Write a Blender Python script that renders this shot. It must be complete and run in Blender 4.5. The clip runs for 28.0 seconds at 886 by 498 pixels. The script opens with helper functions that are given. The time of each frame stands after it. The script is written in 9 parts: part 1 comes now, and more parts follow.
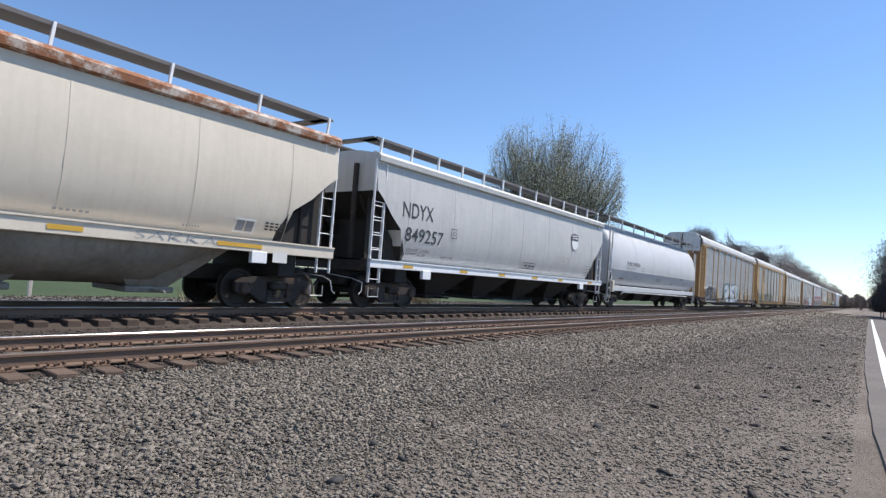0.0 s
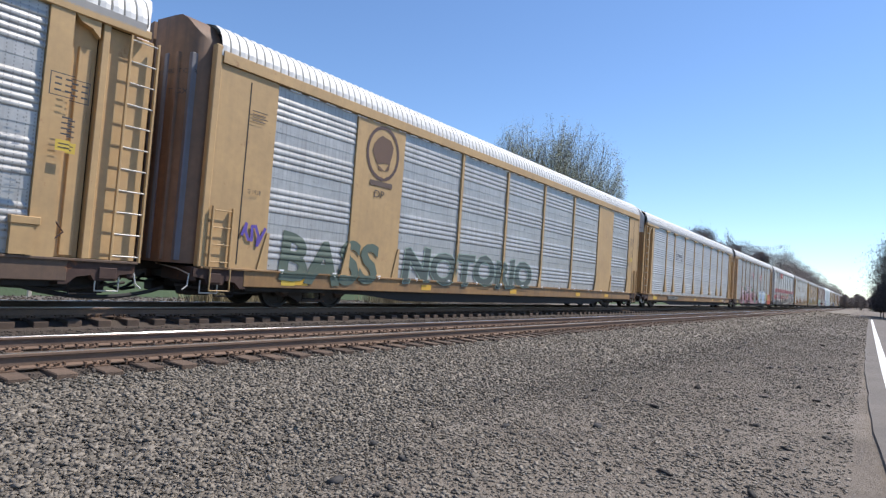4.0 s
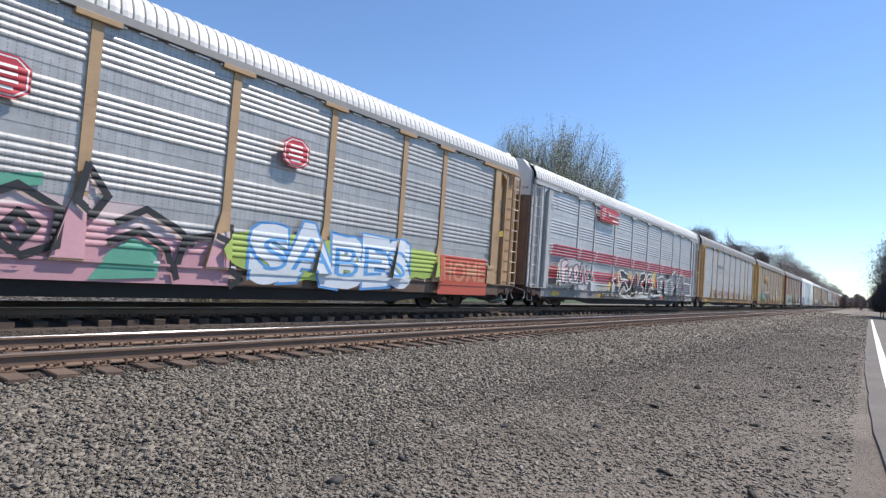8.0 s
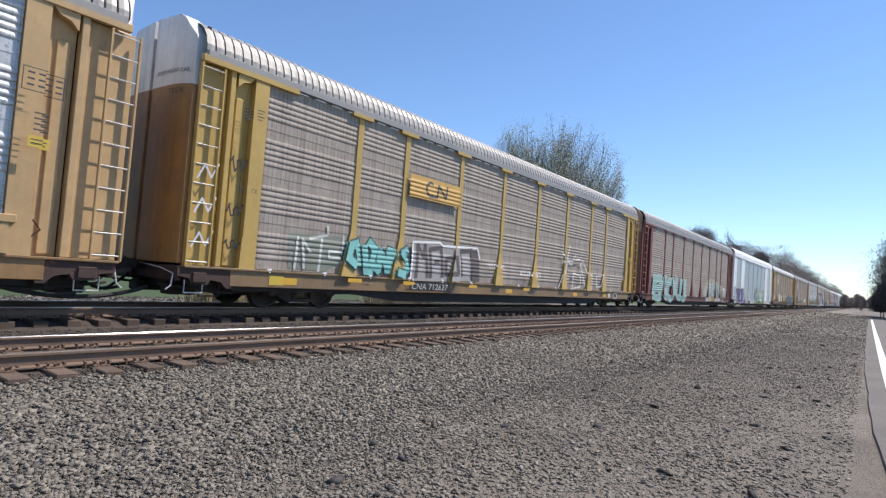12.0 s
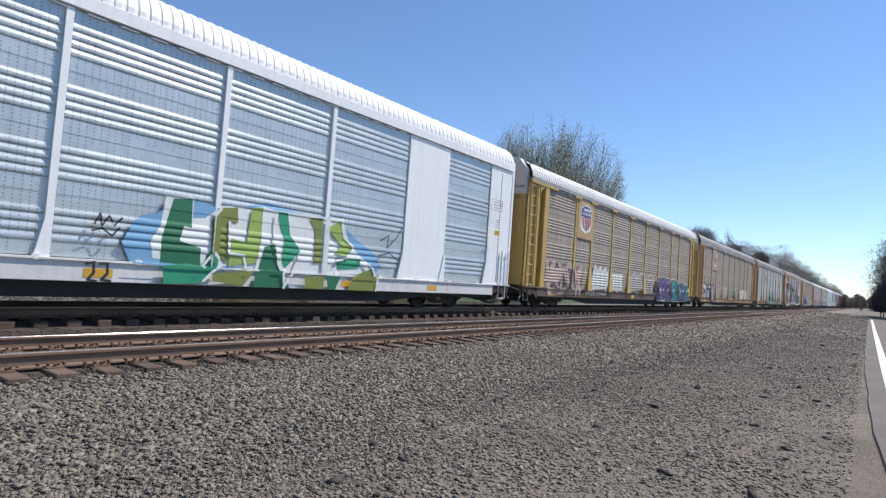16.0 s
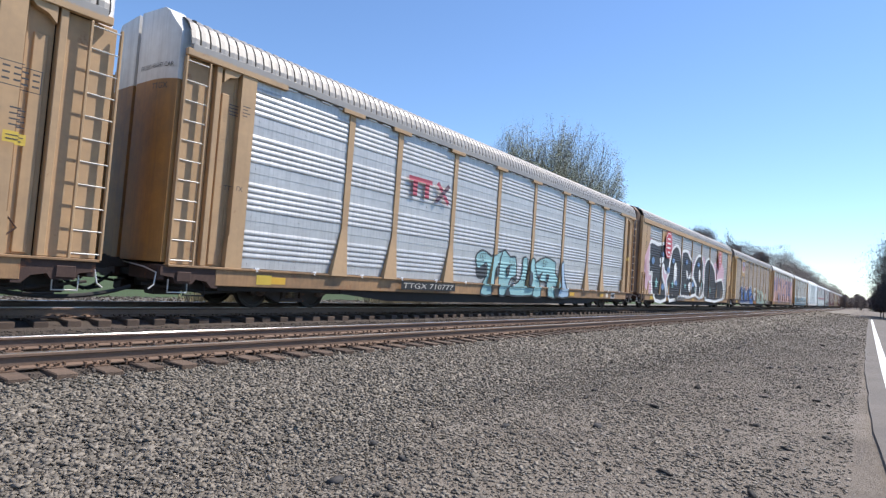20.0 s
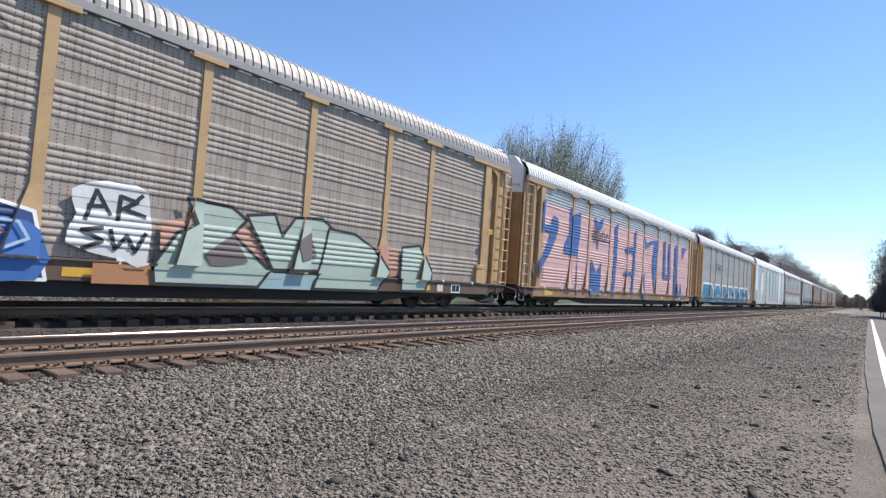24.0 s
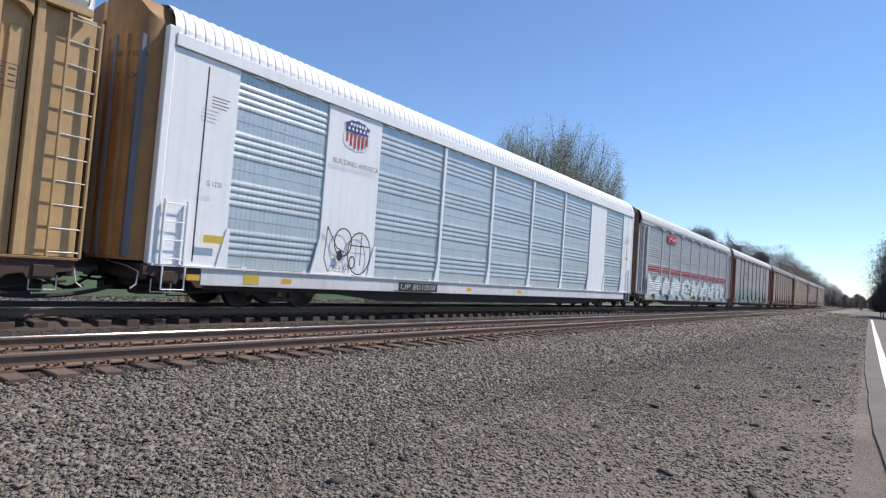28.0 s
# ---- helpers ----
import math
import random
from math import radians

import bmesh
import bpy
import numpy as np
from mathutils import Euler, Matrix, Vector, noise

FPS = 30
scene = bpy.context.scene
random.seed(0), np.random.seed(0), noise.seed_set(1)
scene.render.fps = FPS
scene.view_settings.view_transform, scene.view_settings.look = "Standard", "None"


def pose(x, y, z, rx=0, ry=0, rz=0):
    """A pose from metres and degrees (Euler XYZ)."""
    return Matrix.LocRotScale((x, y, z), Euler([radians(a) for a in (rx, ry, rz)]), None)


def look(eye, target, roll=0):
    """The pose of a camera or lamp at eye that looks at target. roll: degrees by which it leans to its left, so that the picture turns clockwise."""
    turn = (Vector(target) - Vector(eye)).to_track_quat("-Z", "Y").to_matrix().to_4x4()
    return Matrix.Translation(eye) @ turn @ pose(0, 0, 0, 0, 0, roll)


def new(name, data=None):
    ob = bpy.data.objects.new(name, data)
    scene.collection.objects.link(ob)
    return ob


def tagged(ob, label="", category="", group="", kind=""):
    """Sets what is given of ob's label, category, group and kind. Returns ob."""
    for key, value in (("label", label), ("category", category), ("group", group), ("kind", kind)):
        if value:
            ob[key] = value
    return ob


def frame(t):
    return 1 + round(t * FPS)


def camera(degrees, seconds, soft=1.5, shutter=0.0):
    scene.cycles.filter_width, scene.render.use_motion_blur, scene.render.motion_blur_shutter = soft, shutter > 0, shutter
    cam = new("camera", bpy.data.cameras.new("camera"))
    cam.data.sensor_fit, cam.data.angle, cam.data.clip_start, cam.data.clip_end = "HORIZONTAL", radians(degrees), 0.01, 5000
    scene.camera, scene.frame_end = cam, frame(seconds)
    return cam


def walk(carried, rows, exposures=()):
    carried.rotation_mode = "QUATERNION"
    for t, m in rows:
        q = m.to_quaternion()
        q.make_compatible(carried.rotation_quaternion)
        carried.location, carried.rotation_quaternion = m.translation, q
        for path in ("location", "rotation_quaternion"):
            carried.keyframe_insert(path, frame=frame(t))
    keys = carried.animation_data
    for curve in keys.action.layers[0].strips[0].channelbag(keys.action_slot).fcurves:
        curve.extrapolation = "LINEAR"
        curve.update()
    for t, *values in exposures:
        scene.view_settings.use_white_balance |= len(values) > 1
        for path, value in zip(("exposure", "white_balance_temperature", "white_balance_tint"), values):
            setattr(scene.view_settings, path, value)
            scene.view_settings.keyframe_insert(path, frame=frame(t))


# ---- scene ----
cam = camera(75.36, 28.0, soft=1.35)
EYE = Vector((0.0, 0.0, 1.055))
YAW, PITCH, ROLL = radians(36.844), radians(2.753), 4.113
AIM = EYE + Vector((math.cos(YAW) * math.cos(PITCH), math.sin(YAW) * math.cos(PITCH), math.sin(PITCH)))
walk(cam, [(0.0, look(EYE, AIM, ROLL)), (28.0, look(EYE, AIM, ROLL))],
     exposures=[(t, e, 6180, 12) for t, e in ((0.0, 0.26), (3.0, 0.30), (12.0, 0.31), (15.0, 0.46), (16.0, 0.18), (17.0, 0.30), (18.0, 0.46), (25.0, 0.45), (26.0, 0.36), (27.0, 0.30), (28.0, 0.16))])

# ---- light: clear spring sky, one sun ahead of the camera and to the side ----
SUN_EL, SUN_AZ = radians(56), radians(-33)          # azimuth from +X towards -Y
to_sun = Vector((math.cos(SUN_EL) * math.cos(SUN_AZ), math.cos(SUN_EL) * math.sin(SUN_AZ), math.sin(SUN_EL)))
world = bpy.data.worlds.new("sky")
scene.world = world
world.use_nodes = True
wn = world.node_tree.nodes
sky = wn.new("ShaderNodeTexSky")
sky.sky_type = "NISHITA"
sky.sun_disc = False
sky.sun_elevation = SUN_EL
sky.sun_rotation = math.atan2(to_sun.x, to_sun.y)
sky.air_density, sky.dust_density, sky.ozone_density = 1.0, 0.0, 5.5
world.node_tree.links.new(sky.outputs[0], wn["Background"].inputs[0])
wn["Background"].inputs[1].default_value = 0.134
sun_data = bpy.data.lights.new("sun", "SUN")
sun_data.energy, sun_data.angle, sun_data.color = 5.0, radians(0.55), (1.0, 0.92, 0.80)
sun = new("sun", sun_data)
sun.matrix_world = look(to_sun * 50, (0, 0, 0))

# ---- plan (metres; X along the track away from the camera, Y towards the train, Z 0 at the far rail top) ----
SPEED = 17.917                # train runs towards -X
TRAIN_Y = 12.543              # centre of the far track
NEAR_Y = 8.72                 # centre of the near track
NEAR_Z = -0.197               # rail top of the near track
PITCH_CAR = 28.6              # autorack length over couplers
FIRST = 377.70                # X at 0 s of the autorack that is counted as 0


# ---- materials ----
def nodes_of(name):
    m = bpy.data.materials.new(name)
    m.use_nodes = True
    nt = m.node_tree
    return m, nt, nt.nodes["Principled BSDF"]


def math_node(nt, op, a, b=None, clamp=False):
    n = nt.nodes.new("ShaderNodeMath")
    n.operation, n.use_clamp = op, clamp
    for i, v in enumerate((a, b)):
        if v is None:
            continue
        if isinstance(v, (int, float)):
            n.inputs[i].default_value = v
        else:
            nt.links.new(v, n.inputs[i])
    return n.outputs[0]


def noise_node(nt, vec, scale, detail=4, rough=0.6):
    n = nt.nodes.new("ShaderNodeTexNoise")
    n.inputs["Scale"].default_value, n.inputs["Detail"].default_value, n.inputs["Roughness"].default_value = scale, detail, rough
    nt.links.new(vec, n.inputs["Vector"])
    return n.outputs[0]


def mix_node(nt, fac, a, b, kind="MIX"):
    n = nt.nodes.new("ShaderNodeMix")
    n.data_type, n.blend_type = "RGBA", kind
    for sock, v in ((n.inputs[0], fac), (n.inputs[6], a), (n.inputs[7], b)):
        if isinstance(v, (int, float)):
            sock.default_value = v
        elif isinstance(v, tuple):
            sock.default_value = (*v, 1)
        else:
            nt.links.new(v, sock)
    return n.outputs[2]


def ramp_node(nt, fac, stops):
    n = nt.nodes.new("ShaderNodeValToRGB")
    e = n.color_ramp.elements
    while len(e) < len(stops):
        e.new(0.5)
    for el, (p, c) in zip(e, stops):
        el.position, el.color = p, (*c, 1)
    nt.links.new(fac, n.inputs[0])
    return n.outputs[0]


def shade(c, k):
    return tuple(min(1.0, x * k) for x in c)


def surface(name, base, rough=0.6, metal=0.0, spread=0.2, scale=1.5, fine=25.0, bump=0.15, bump_scale=80.0,
            dirt=0.0, dirt_color=(0.09, 0.07, 0.055), streak=0.0, rust=0.0, island=0.0, each=0.0, perforated=0.0, spec=0.5):
    """A worn painted or mineral surface: colour wanders at two scales, with optional dirt, run streaks and rust."""
    m, nt, bsdf = nodes_of(name)
    tc = nt.nodes.new("ShaderNodeTexCoord").outputs["Object"]
    big, small = noise_node(nt, tc, scale), noise_node(nt, tc, fine, 3)
    fac = math_node(nt, "ADD", math_node(nt, "MULTIPLY", big, 0.6), math_node(nt, "MULTIPLY", small, 0.4))
    col = ramp_node(nt, fac, [(0.3, shade(base, 1 - spread)), (0.7, shade(base, 1 + spread))])
    if island or each:
        if island:
            r = nt.nodes.new("ShaderNodeNewGeometry").outputs["Random Per Island"]
        else:
            r = nt.nodes.new("ShaderNodeObjectInfo").outputs["Random"]
        k = max(island, each)
        col = mix_node(nt, 1.0, col, ramp_node(nt, r, [(0.0, (1 - k, 1 - k, 1 - k)), (1.0, (1.0, 1.0, 1.0))]), "MULTIPLY")
    if streak:
        mp = nt.nodes.new("ShaderNodeMapping")
        mp.inputs["Scale"].default_value = (7.0, 7.0, 0.35)
        nt.links.new(tc, mp.inputs[0])
        s = noise_node(nt, mp.outputs[0], 1.0, 5, 0.65)
        f = math_node(nt, "MULTIPLY", math_node(nt, "MULTIPLY", math_node(nt, "SUBTRACT", s, 0.46), 5.0, True), streak)
        col = mix_node(nt, f, col, dirt_color)
    if dirt:
        d = noise_node(nt, tc, 0.9, 8, 0.7)
        f = math_node(nt, "MULTIPLY", math_node(nt, "MULTIPLY", math_node(nt, "SUBTRACT", d, 0.42), 3.5, True), dirt)
        col = mix_node(nt, f, col, dirt_color)
    if rust:
        d = noise_node(nt, tc, 2.3, 9, 0.75)
        f = math_node(nt, "MULTIPLY", math_node(nt, "SUBTRACT", d, 0.62 - 0.2 * rust), 9.0, True)
        col = mix_node(nt, f, col, mix_node(nt, small, (0.16, 0.05, 0.02), (0.36, 0.15, 0.06)))
    if perforated:
        sp = nt.nodes.new("ShaderNodeSeparateXYZ")
        nt.links.new(tc, sp.inputs[0])
        fx = math_node(nt, "LESS_THAN", math_node(nt, "FRACT", math_node(nt, "MULTIPLY", sp.outputs[0], 8.3)), 0.17)
        fz = math_node(nt, "LESS_THAN", math_node(nt, "FRACT", math_node(nt, "MULTIPLY", sp.outputs[2], 15.6)), 0.5)
        patch = math_node(nt, "GREATER_THAN", noise_node(nt, tc, 1.7, 2), 0.44)
        f = math_node(nt, "MULTIPLY", math_node(nt, "MULTIPLY", fx, fz), math_node(nt, "MULTIPLY", patch, perforated))
        col = mix_node(nt, f, col, (0.05, 0.05, 0.05))
    nt.links.new(col, bsdf.inputs["Base Color"])
    bsdf.inputs["Metallic"].default_value = metal
    bsdf.inputs["Specular IOR Level"].default_value = spec
    nt.links.new(math_node(nt, "ADD", math_node(nt, "MULTIPLY", fac, 0.25), rough - 0.12), bsdf.inputs["Roughness"])
    if bump:
        b = nt.nodes.new("ShaderNodeBump")
        b.inputs["Strength"].default_value, b.inputs["Distance"].default_value = bump, 0.02
        nt.links.new(noise_node(nt, tc, bump_scale, 3), b.inputs["Height"])
        nt.links.new(b.outputs[0], bsdf.inputs["Normal"])
    return m


M = {}
M["yellow"] = surface("weathered_yellow_paint", (0.50, 0.325, 0.15), 0.55, 0, 0.10, 0.5, 8, 0.04, 30, dirt=0.22, streak=0.07, rust=0.03)
M["bright_yellow"] = surface("yellow_paint", (0.50, 0.33, 0.09), 0.5, 0, 0.10, 0.5, 8, 0.04, 30, dirt=0.2, streak=0.07)
M["tan"] = surface("faded_tan_paint", (0.46, 0.30, 0.16), 0.6, 0, 0.10, 0.5, 8, 0.04, 30, dirt=0.25, streak=0.08, rust=0.05)
M["oxide"] = surface("oxide_red_paint", (0.20, 0.055, 0.045), 0.6, 0, 0.15, 0.7, 12, 0.05, 30, dirt=0.3, streak=0.25)
M["grey"] = surface("grey_paint", (0.50, 0.50, 0.50), 0.5, 0, 0.12, 0.7, 12, 0.05, 30, dirt=0.3, streak=0.25)
M["white"] = surface("white_paint", (0.86, 0.86, 0.86), 0.45, 0, 0.04, 0.5, 8, 0.03, 20, dirt=0.1, dirt_color=(0.4, 0.36, 0.33), streak=0.12)
M["end_amber"] = surface("end_door_amber_paint", (0.36, 0.18, 0.05), 0.6, 0, 0.2, 0.5, 6, 0.08, 20, dirt=0.55, streak=0.3)
M["end_brown"] = surface("end_door_brown_paint", (0.20, 0.115, 0.07), 0.65, 0, 0.3, 0.5, 6, 0.08, 20, dirt=0.5, streak=0.5)
M["end_tan"] = surface("end_door_tan_paint", (0.36, 0.25, 0.17), 0.65, 0, 0.25, 0.5, 6, 0.08, 20, dirt=0.4, dirt_color=(0.2, 0.14, 0.1), streak=0.4)
M["end_grey"] = surface("end_rib_grey", (0.16, 0.16, 0.19), 0.6, 0, 0.15, 0.6, 6, 0.05, 20, dirt=0.4, streak=0.2)
M["end_white"] = surface("end_cap_white_paint", (0.66, 0.65, 0.64), 0.6, 0, 0.08, 0.6, 6, 0.05, 20, dirt=0.2, streak=0.2)
M["silver"] = surface("galvanised_sheet", (0.45, 0.44, 0.425), 0.42, 0.32, 0.2, 0.8, 9, 0.1, 14, dirt=0.35, dirt_color=(0.22, 0.2, 0.18), streak=0.3, perforated=0.38)
M["silver_bright"] = surface("clean_galvanised_sheet", (0.53, 0.525, 0.515), 0.42, 0.32, 0.18, 0.8, 9, 0.1, 14, dirt=0.28, dirt_color=(0.27, 0.265, 0.26), streak=0.25, perforated=0.3)
M["dull"] = surface("grimy_sheet", (0.40, 0.345, 0.295), 0.70, 0.0, 0.25, 0.9, 9, 0.08, 14, spec=0.2, dirt=0.45, dirt_color=(0.16, 0.12, 0.09), streak=0.4, perforated=0.8)
M["teal_sheet"] = surface("blue_grey_sheet", (0.52, 0.56, 0.575), 0.36, 0.42, 0.1, 0.8, 9, 0.06, 14, dirt=0.1, streak=0.1, perforated=0.5)
M["roof"] = surface("galvanised_roof", (0.30, 0.28, 0.26), 0.5, 0.2, 0.1, 0.5, 8, 0.05, 20, dirt=0.2, dirt_color=(0.35, 0.33, 0.3), streak=0.1)
M["roof_white"] = surface("white_roof", (0.64, 0.63, 0.61), 0.45, 0, 0.04, 0.5, 8, 0.03, 20, dirt=0.08, dirt_color=(0.5, 0.48, 0.45))
M["roof_bright"] = surface("fresh_white_roof", (0.84, 0.84, 0.83), 0.42, 0, 0.03, 0.5, 8, 0.02, 20, dirt=0.06, dirt_color=(0.55, 0.53, 0.5))
# underframe grime; also the painted shade on hopper slopes, end plates and door seams
M["under"] = surface("underframe_grime_and_shade", (0.03, 0.025, 0.022), 0.8, 0.1, 0.35, 1.5, 15, 0.2, 40)
M["truck"] = surface("truck_casting", (0.05, 0.038, 0.032), 0.75, 0.2, 0.35, 2.5, 20, 0.25, 50, rust=0.25)
M["truck_brown"] = surface("brown_truck_casting", (0.10, 0.07, 0.055), 0.75, 0.2, 0.3, 2.5, 20, 0.25, 50, rust=0.2)
M["wheel"] = surface("wheel_steel", (0.045, 0.036, 0.03), 0.65, 0.4, 0.3, 3, 20, 0.15, 50)
M["spring"] = surface("spring_steel", (0.15, 0.125, 0.11), 0.6, 0.3, 0.25, 5, 30, 0.1, 60)
M["bare_steel"] = surface("galvanised_grab_iron", (0.62, 0.60, 0.56), 0.45, 0.4, 0.15, 4, 30, 0.05, 60)
M["hose"] = surface("rubber_hose", (0.02, 0.02, 0.02), 0.75, 0, 0.2, 6, 30, 0.1, 60)
M["rail"] = surface("rail_side_rust", (0.19, 0.125, 0.088), 0.8, 0.1, 0.25, 1.2, 25, 0.25, 90, each=0.1)
M["rail_top"] = surface("rail_head_steel", (0.75, 0.73, 0.70), 0.34, 1.0, 0.1, 2.0, 40, 0.03, 100)
M["rail_corner"] = surface("polished_rail_corner", (0.75, 0.73, 0.70), 0.2, 1.0, 0.1, 2.0, 40, 0.02, 100)
M["tie"] = surface("weathered_tie_wood", (0.135, 0.092, 0.066), 0.9, 0, 0.35, 3, 40, 0.5, 60, each=0.45)
M["plate"] = surface("tie_plate_rust", (0.15, 0.092, 0.06), 0.85, 0.1, 0.3, 5, 40, 0.3, 80, each=0.3)
M["stone"] = surface("ballast_stone", (0.262, 0.228, 0.186), 0.9, 0, 0.15, 6, 60, 0.25, 60, island=0.66)
M["dark_stone"] = surface("dark_stone", (0.06, 0.055, 0.052), 0.9, 0, 0.25, 6, 60, 0.3, 60, island=0.5)
M["gravel_bed"] = surface("gravel_bed", (0.185, 0.157, 0.127), 0.95, 0, 0.5, 0.35, 22, 1.0, 26)
M["track_stone"] = surface("grimy_track_stone", (0.105, 0.085, 0.07), 0.9, 0, 0.2, 6, 60, 0.25, 60, island=0.65)
M["track_dirt"] = surface("fouled_track_bed", (0.062, 0.047, 0.037), 0.95, 0, 0.45, 0.8, 30, 0.9, 40)
M["far_gravel"] = surface("far_shoulder_gravel", (0.15, 0.13, 0.11), 0.95, 0, 0.3, 0.5, 30, 0.6, 40)
M["end_casting"] = surface("rust_brown_end_casting", (0.065, 0.038, 0.03), 0.8, 0.1, 0.4, 1.5, 14, 0.2, 30, rust=0.2)
M["asphalt"] = surface("old_asphalt", (0.135, 0.118, 0.102), 0.9, 0, 0.3, 0.5, 45, 0.5, 90)
M["line_white"] = surface("road_line_paint", (0.80, 0.79, 0.76), 0.7, 0, 0.05, 1, 40, 0.1, 100)
M["grass"] = surface("spring_grass", (0.042, 0.066, 0.018), 0.95, 0, 0.35, 0.2, 8, 0.5, 30)
M["bark"] = surface("grey_bark", (0.17, 0.145, 0.12), 0.95, 0, 0.3, 3, 30, 0.4, 40)
M["bud"] = surface("young_buds", (0.37, 0.38, 0.255), 0.85, 0, 0.25, 2, 20, 0.0, 40, island=0.4)
# Twig colour is lightened: the haze over the far trees is painted into it.
M["twig"] = surface("bare_twigs_with_haze", (0.33, 0.27, 0.235), 0.95, 0, 0.25, 2, 20, 0.0, 40, island=0.4)
M["cream"] = surface("cream_hopper_paint", (0.70, 0.62, 0.505), 0.55, 0, 0.06, 0.4, 9, 0.03, 20, dirt=0.14, dirt_color=(0.42, 0.36, 0.27), streak=0.12)
M["hopper_grey"] = surface("grey_hopper_paint", (0.55, 0.54, 0.515), 0.5, 0, 0.08, 0.4, 9, 0.03, 20, dirt=0.3, dirt_color=(0.3, 0.3, 0.3), streak=0.22)
M["tank_grey"] = surface("tank_grey_paint", (0.56, 0.565, 0.57), 0.52, 0, 0.05, 0.4, 9, 0.03, 15, dirt=0.16, dirt_color=(0.35, 0.33, 0.33), streak=0.14)
M["rusty_edge"] = surface("rusting_roof_edge", (0.52, 0.45, 0.39), 0.7, 0, 0.15, 0.8, 12, 0.1, 30, rust=1.0)
M["walkway"] = surface("running_board_steel", (0.16, 0.15, 0.15), 0.7, 0.3, 0.2, 2, 30, 0.2, 60)
M["reflector"] = surface("yellow_reflector", (0.62, 0.36, 0.04), 0.4, 0, 0.08, 3, 20, 0.0)
M["placard"] = surface("yellow_placard", (0.60, 0.42, 0.06), 0.5, 0, 0.08, 3, 20, 0.0)
M["black"] = surface("black_paint", (0.02, 0.02, 0.022), 0.55, 0, 0.2, 3, 20, 0.0)
M["ink"] = surface("lettering_ink", (0.05, 0.05, 0.055), 0.6, 0, 0.2, 3, 20, 0.0)

M["dark_twig"] = surface("dark_twigs", (0.07, 0.06, 0.056), 0.95, 0, 0.3, 2, 20, 0.0, 40, island=0.4)


def pebbly_dirt():
    """Packed dirt with small stones pressed into it: cells of their own shade between fine soil, stained at a metre's scale."""
    m, nt, bsdf = nodes_of("packed_dirt")
    tc = nt.nodes.new("ShaderNodeTexCoord").outputs["Object"]
    stain, soil = noise_node(nt, tc, 0.55, 6, 0.65), noise_node(nt, tc, 70, 4, 0.7)
    col = ramp_node(nt, math_node(nt, "ADD", math_node(nt, "MULTIPLY", stain, 0.55), math_node(nt, "MULTIPLY", soil, 0.45)),
                    [(0.36, (0.092, 0.073, 0.055)), (0.5, (0.158, 0.130, 0.102)), (0.64, (0.23, 0.194, 0.156))])
    height = soil
    for scale, share in ((34.0, 0.42), (75.0, 0.5)):
        v = nt.nodes.new("ShaderNodeTexVoronoi")
        v.inputs["Scale"].default_value = scale
        nt.links.new(tc, v.inputs["Vector"])
        cell = nt.nodes.new("ShaderNodeSeparateColor")
        nt.links.new(v.outputs["Color"], cell.inputs[0])
        inside = math_node(nt, "MULTIPLY", math_node(nt, "SUBTRACT", 0.38, v.outputs["Distance"]), 9.0, True)
        patch = math_node(nt, "MULTIPLY", math_node(nt, "SUBTRACT", noise_node(nt, tc, 1.3, 3), 0.2), 3.0, True)
        fac = math_node(nt, "MULTIPLY", math_node(nt, "MULTIPLY", math_node(nt, "LESS_THAN", cell.outputs[0], share), inside), patch)
        col = mix_node(nt, fac, col, ramp_node(nt, cell.outputs[1], [(0.0, (0.04, 0.034, 0.03)), (0.6, (0.16, 0.138, 0.118)), (1.0, (0.36, 0.32, 0.28))]))
        height = math_node(nt, "ADD", height, math_node(nt, "MULTIPLY", fac, 1.4))
    nt.links.new(col, bsdf.inputs["Base Color"])
    bsdf.inputs["Roughness"].default_value = 0.95
    b = nt.nodes.new("ShaderNodeBump")
    b.inputs["Strength"].default_value, b.inputs["Distance"].default_value = 0.9, 0.012
    nt.links.new(height, b.inputs["Height"])
    nt.links.new(b.outputs[0], bsdf.inputs["Normal"])
    return m


M["dirt"] = pebbly_dirt()
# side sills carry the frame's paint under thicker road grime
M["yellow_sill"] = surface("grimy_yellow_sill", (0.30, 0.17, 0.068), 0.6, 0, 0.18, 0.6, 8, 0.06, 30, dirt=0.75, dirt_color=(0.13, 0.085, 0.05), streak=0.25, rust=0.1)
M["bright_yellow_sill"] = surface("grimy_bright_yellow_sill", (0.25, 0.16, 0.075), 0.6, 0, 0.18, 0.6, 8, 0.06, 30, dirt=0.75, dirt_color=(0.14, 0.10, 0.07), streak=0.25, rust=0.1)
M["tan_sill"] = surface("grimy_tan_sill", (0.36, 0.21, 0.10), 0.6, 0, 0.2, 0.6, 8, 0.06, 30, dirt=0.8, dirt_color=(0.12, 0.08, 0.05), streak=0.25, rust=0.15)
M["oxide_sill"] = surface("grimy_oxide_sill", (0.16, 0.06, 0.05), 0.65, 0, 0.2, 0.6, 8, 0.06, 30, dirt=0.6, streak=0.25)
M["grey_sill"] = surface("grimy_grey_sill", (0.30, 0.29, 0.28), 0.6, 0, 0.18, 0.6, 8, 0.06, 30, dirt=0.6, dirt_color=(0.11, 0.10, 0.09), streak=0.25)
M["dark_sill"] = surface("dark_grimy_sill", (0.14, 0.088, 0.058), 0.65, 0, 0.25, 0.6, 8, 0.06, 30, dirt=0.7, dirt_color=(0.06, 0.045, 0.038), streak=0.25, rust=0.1)
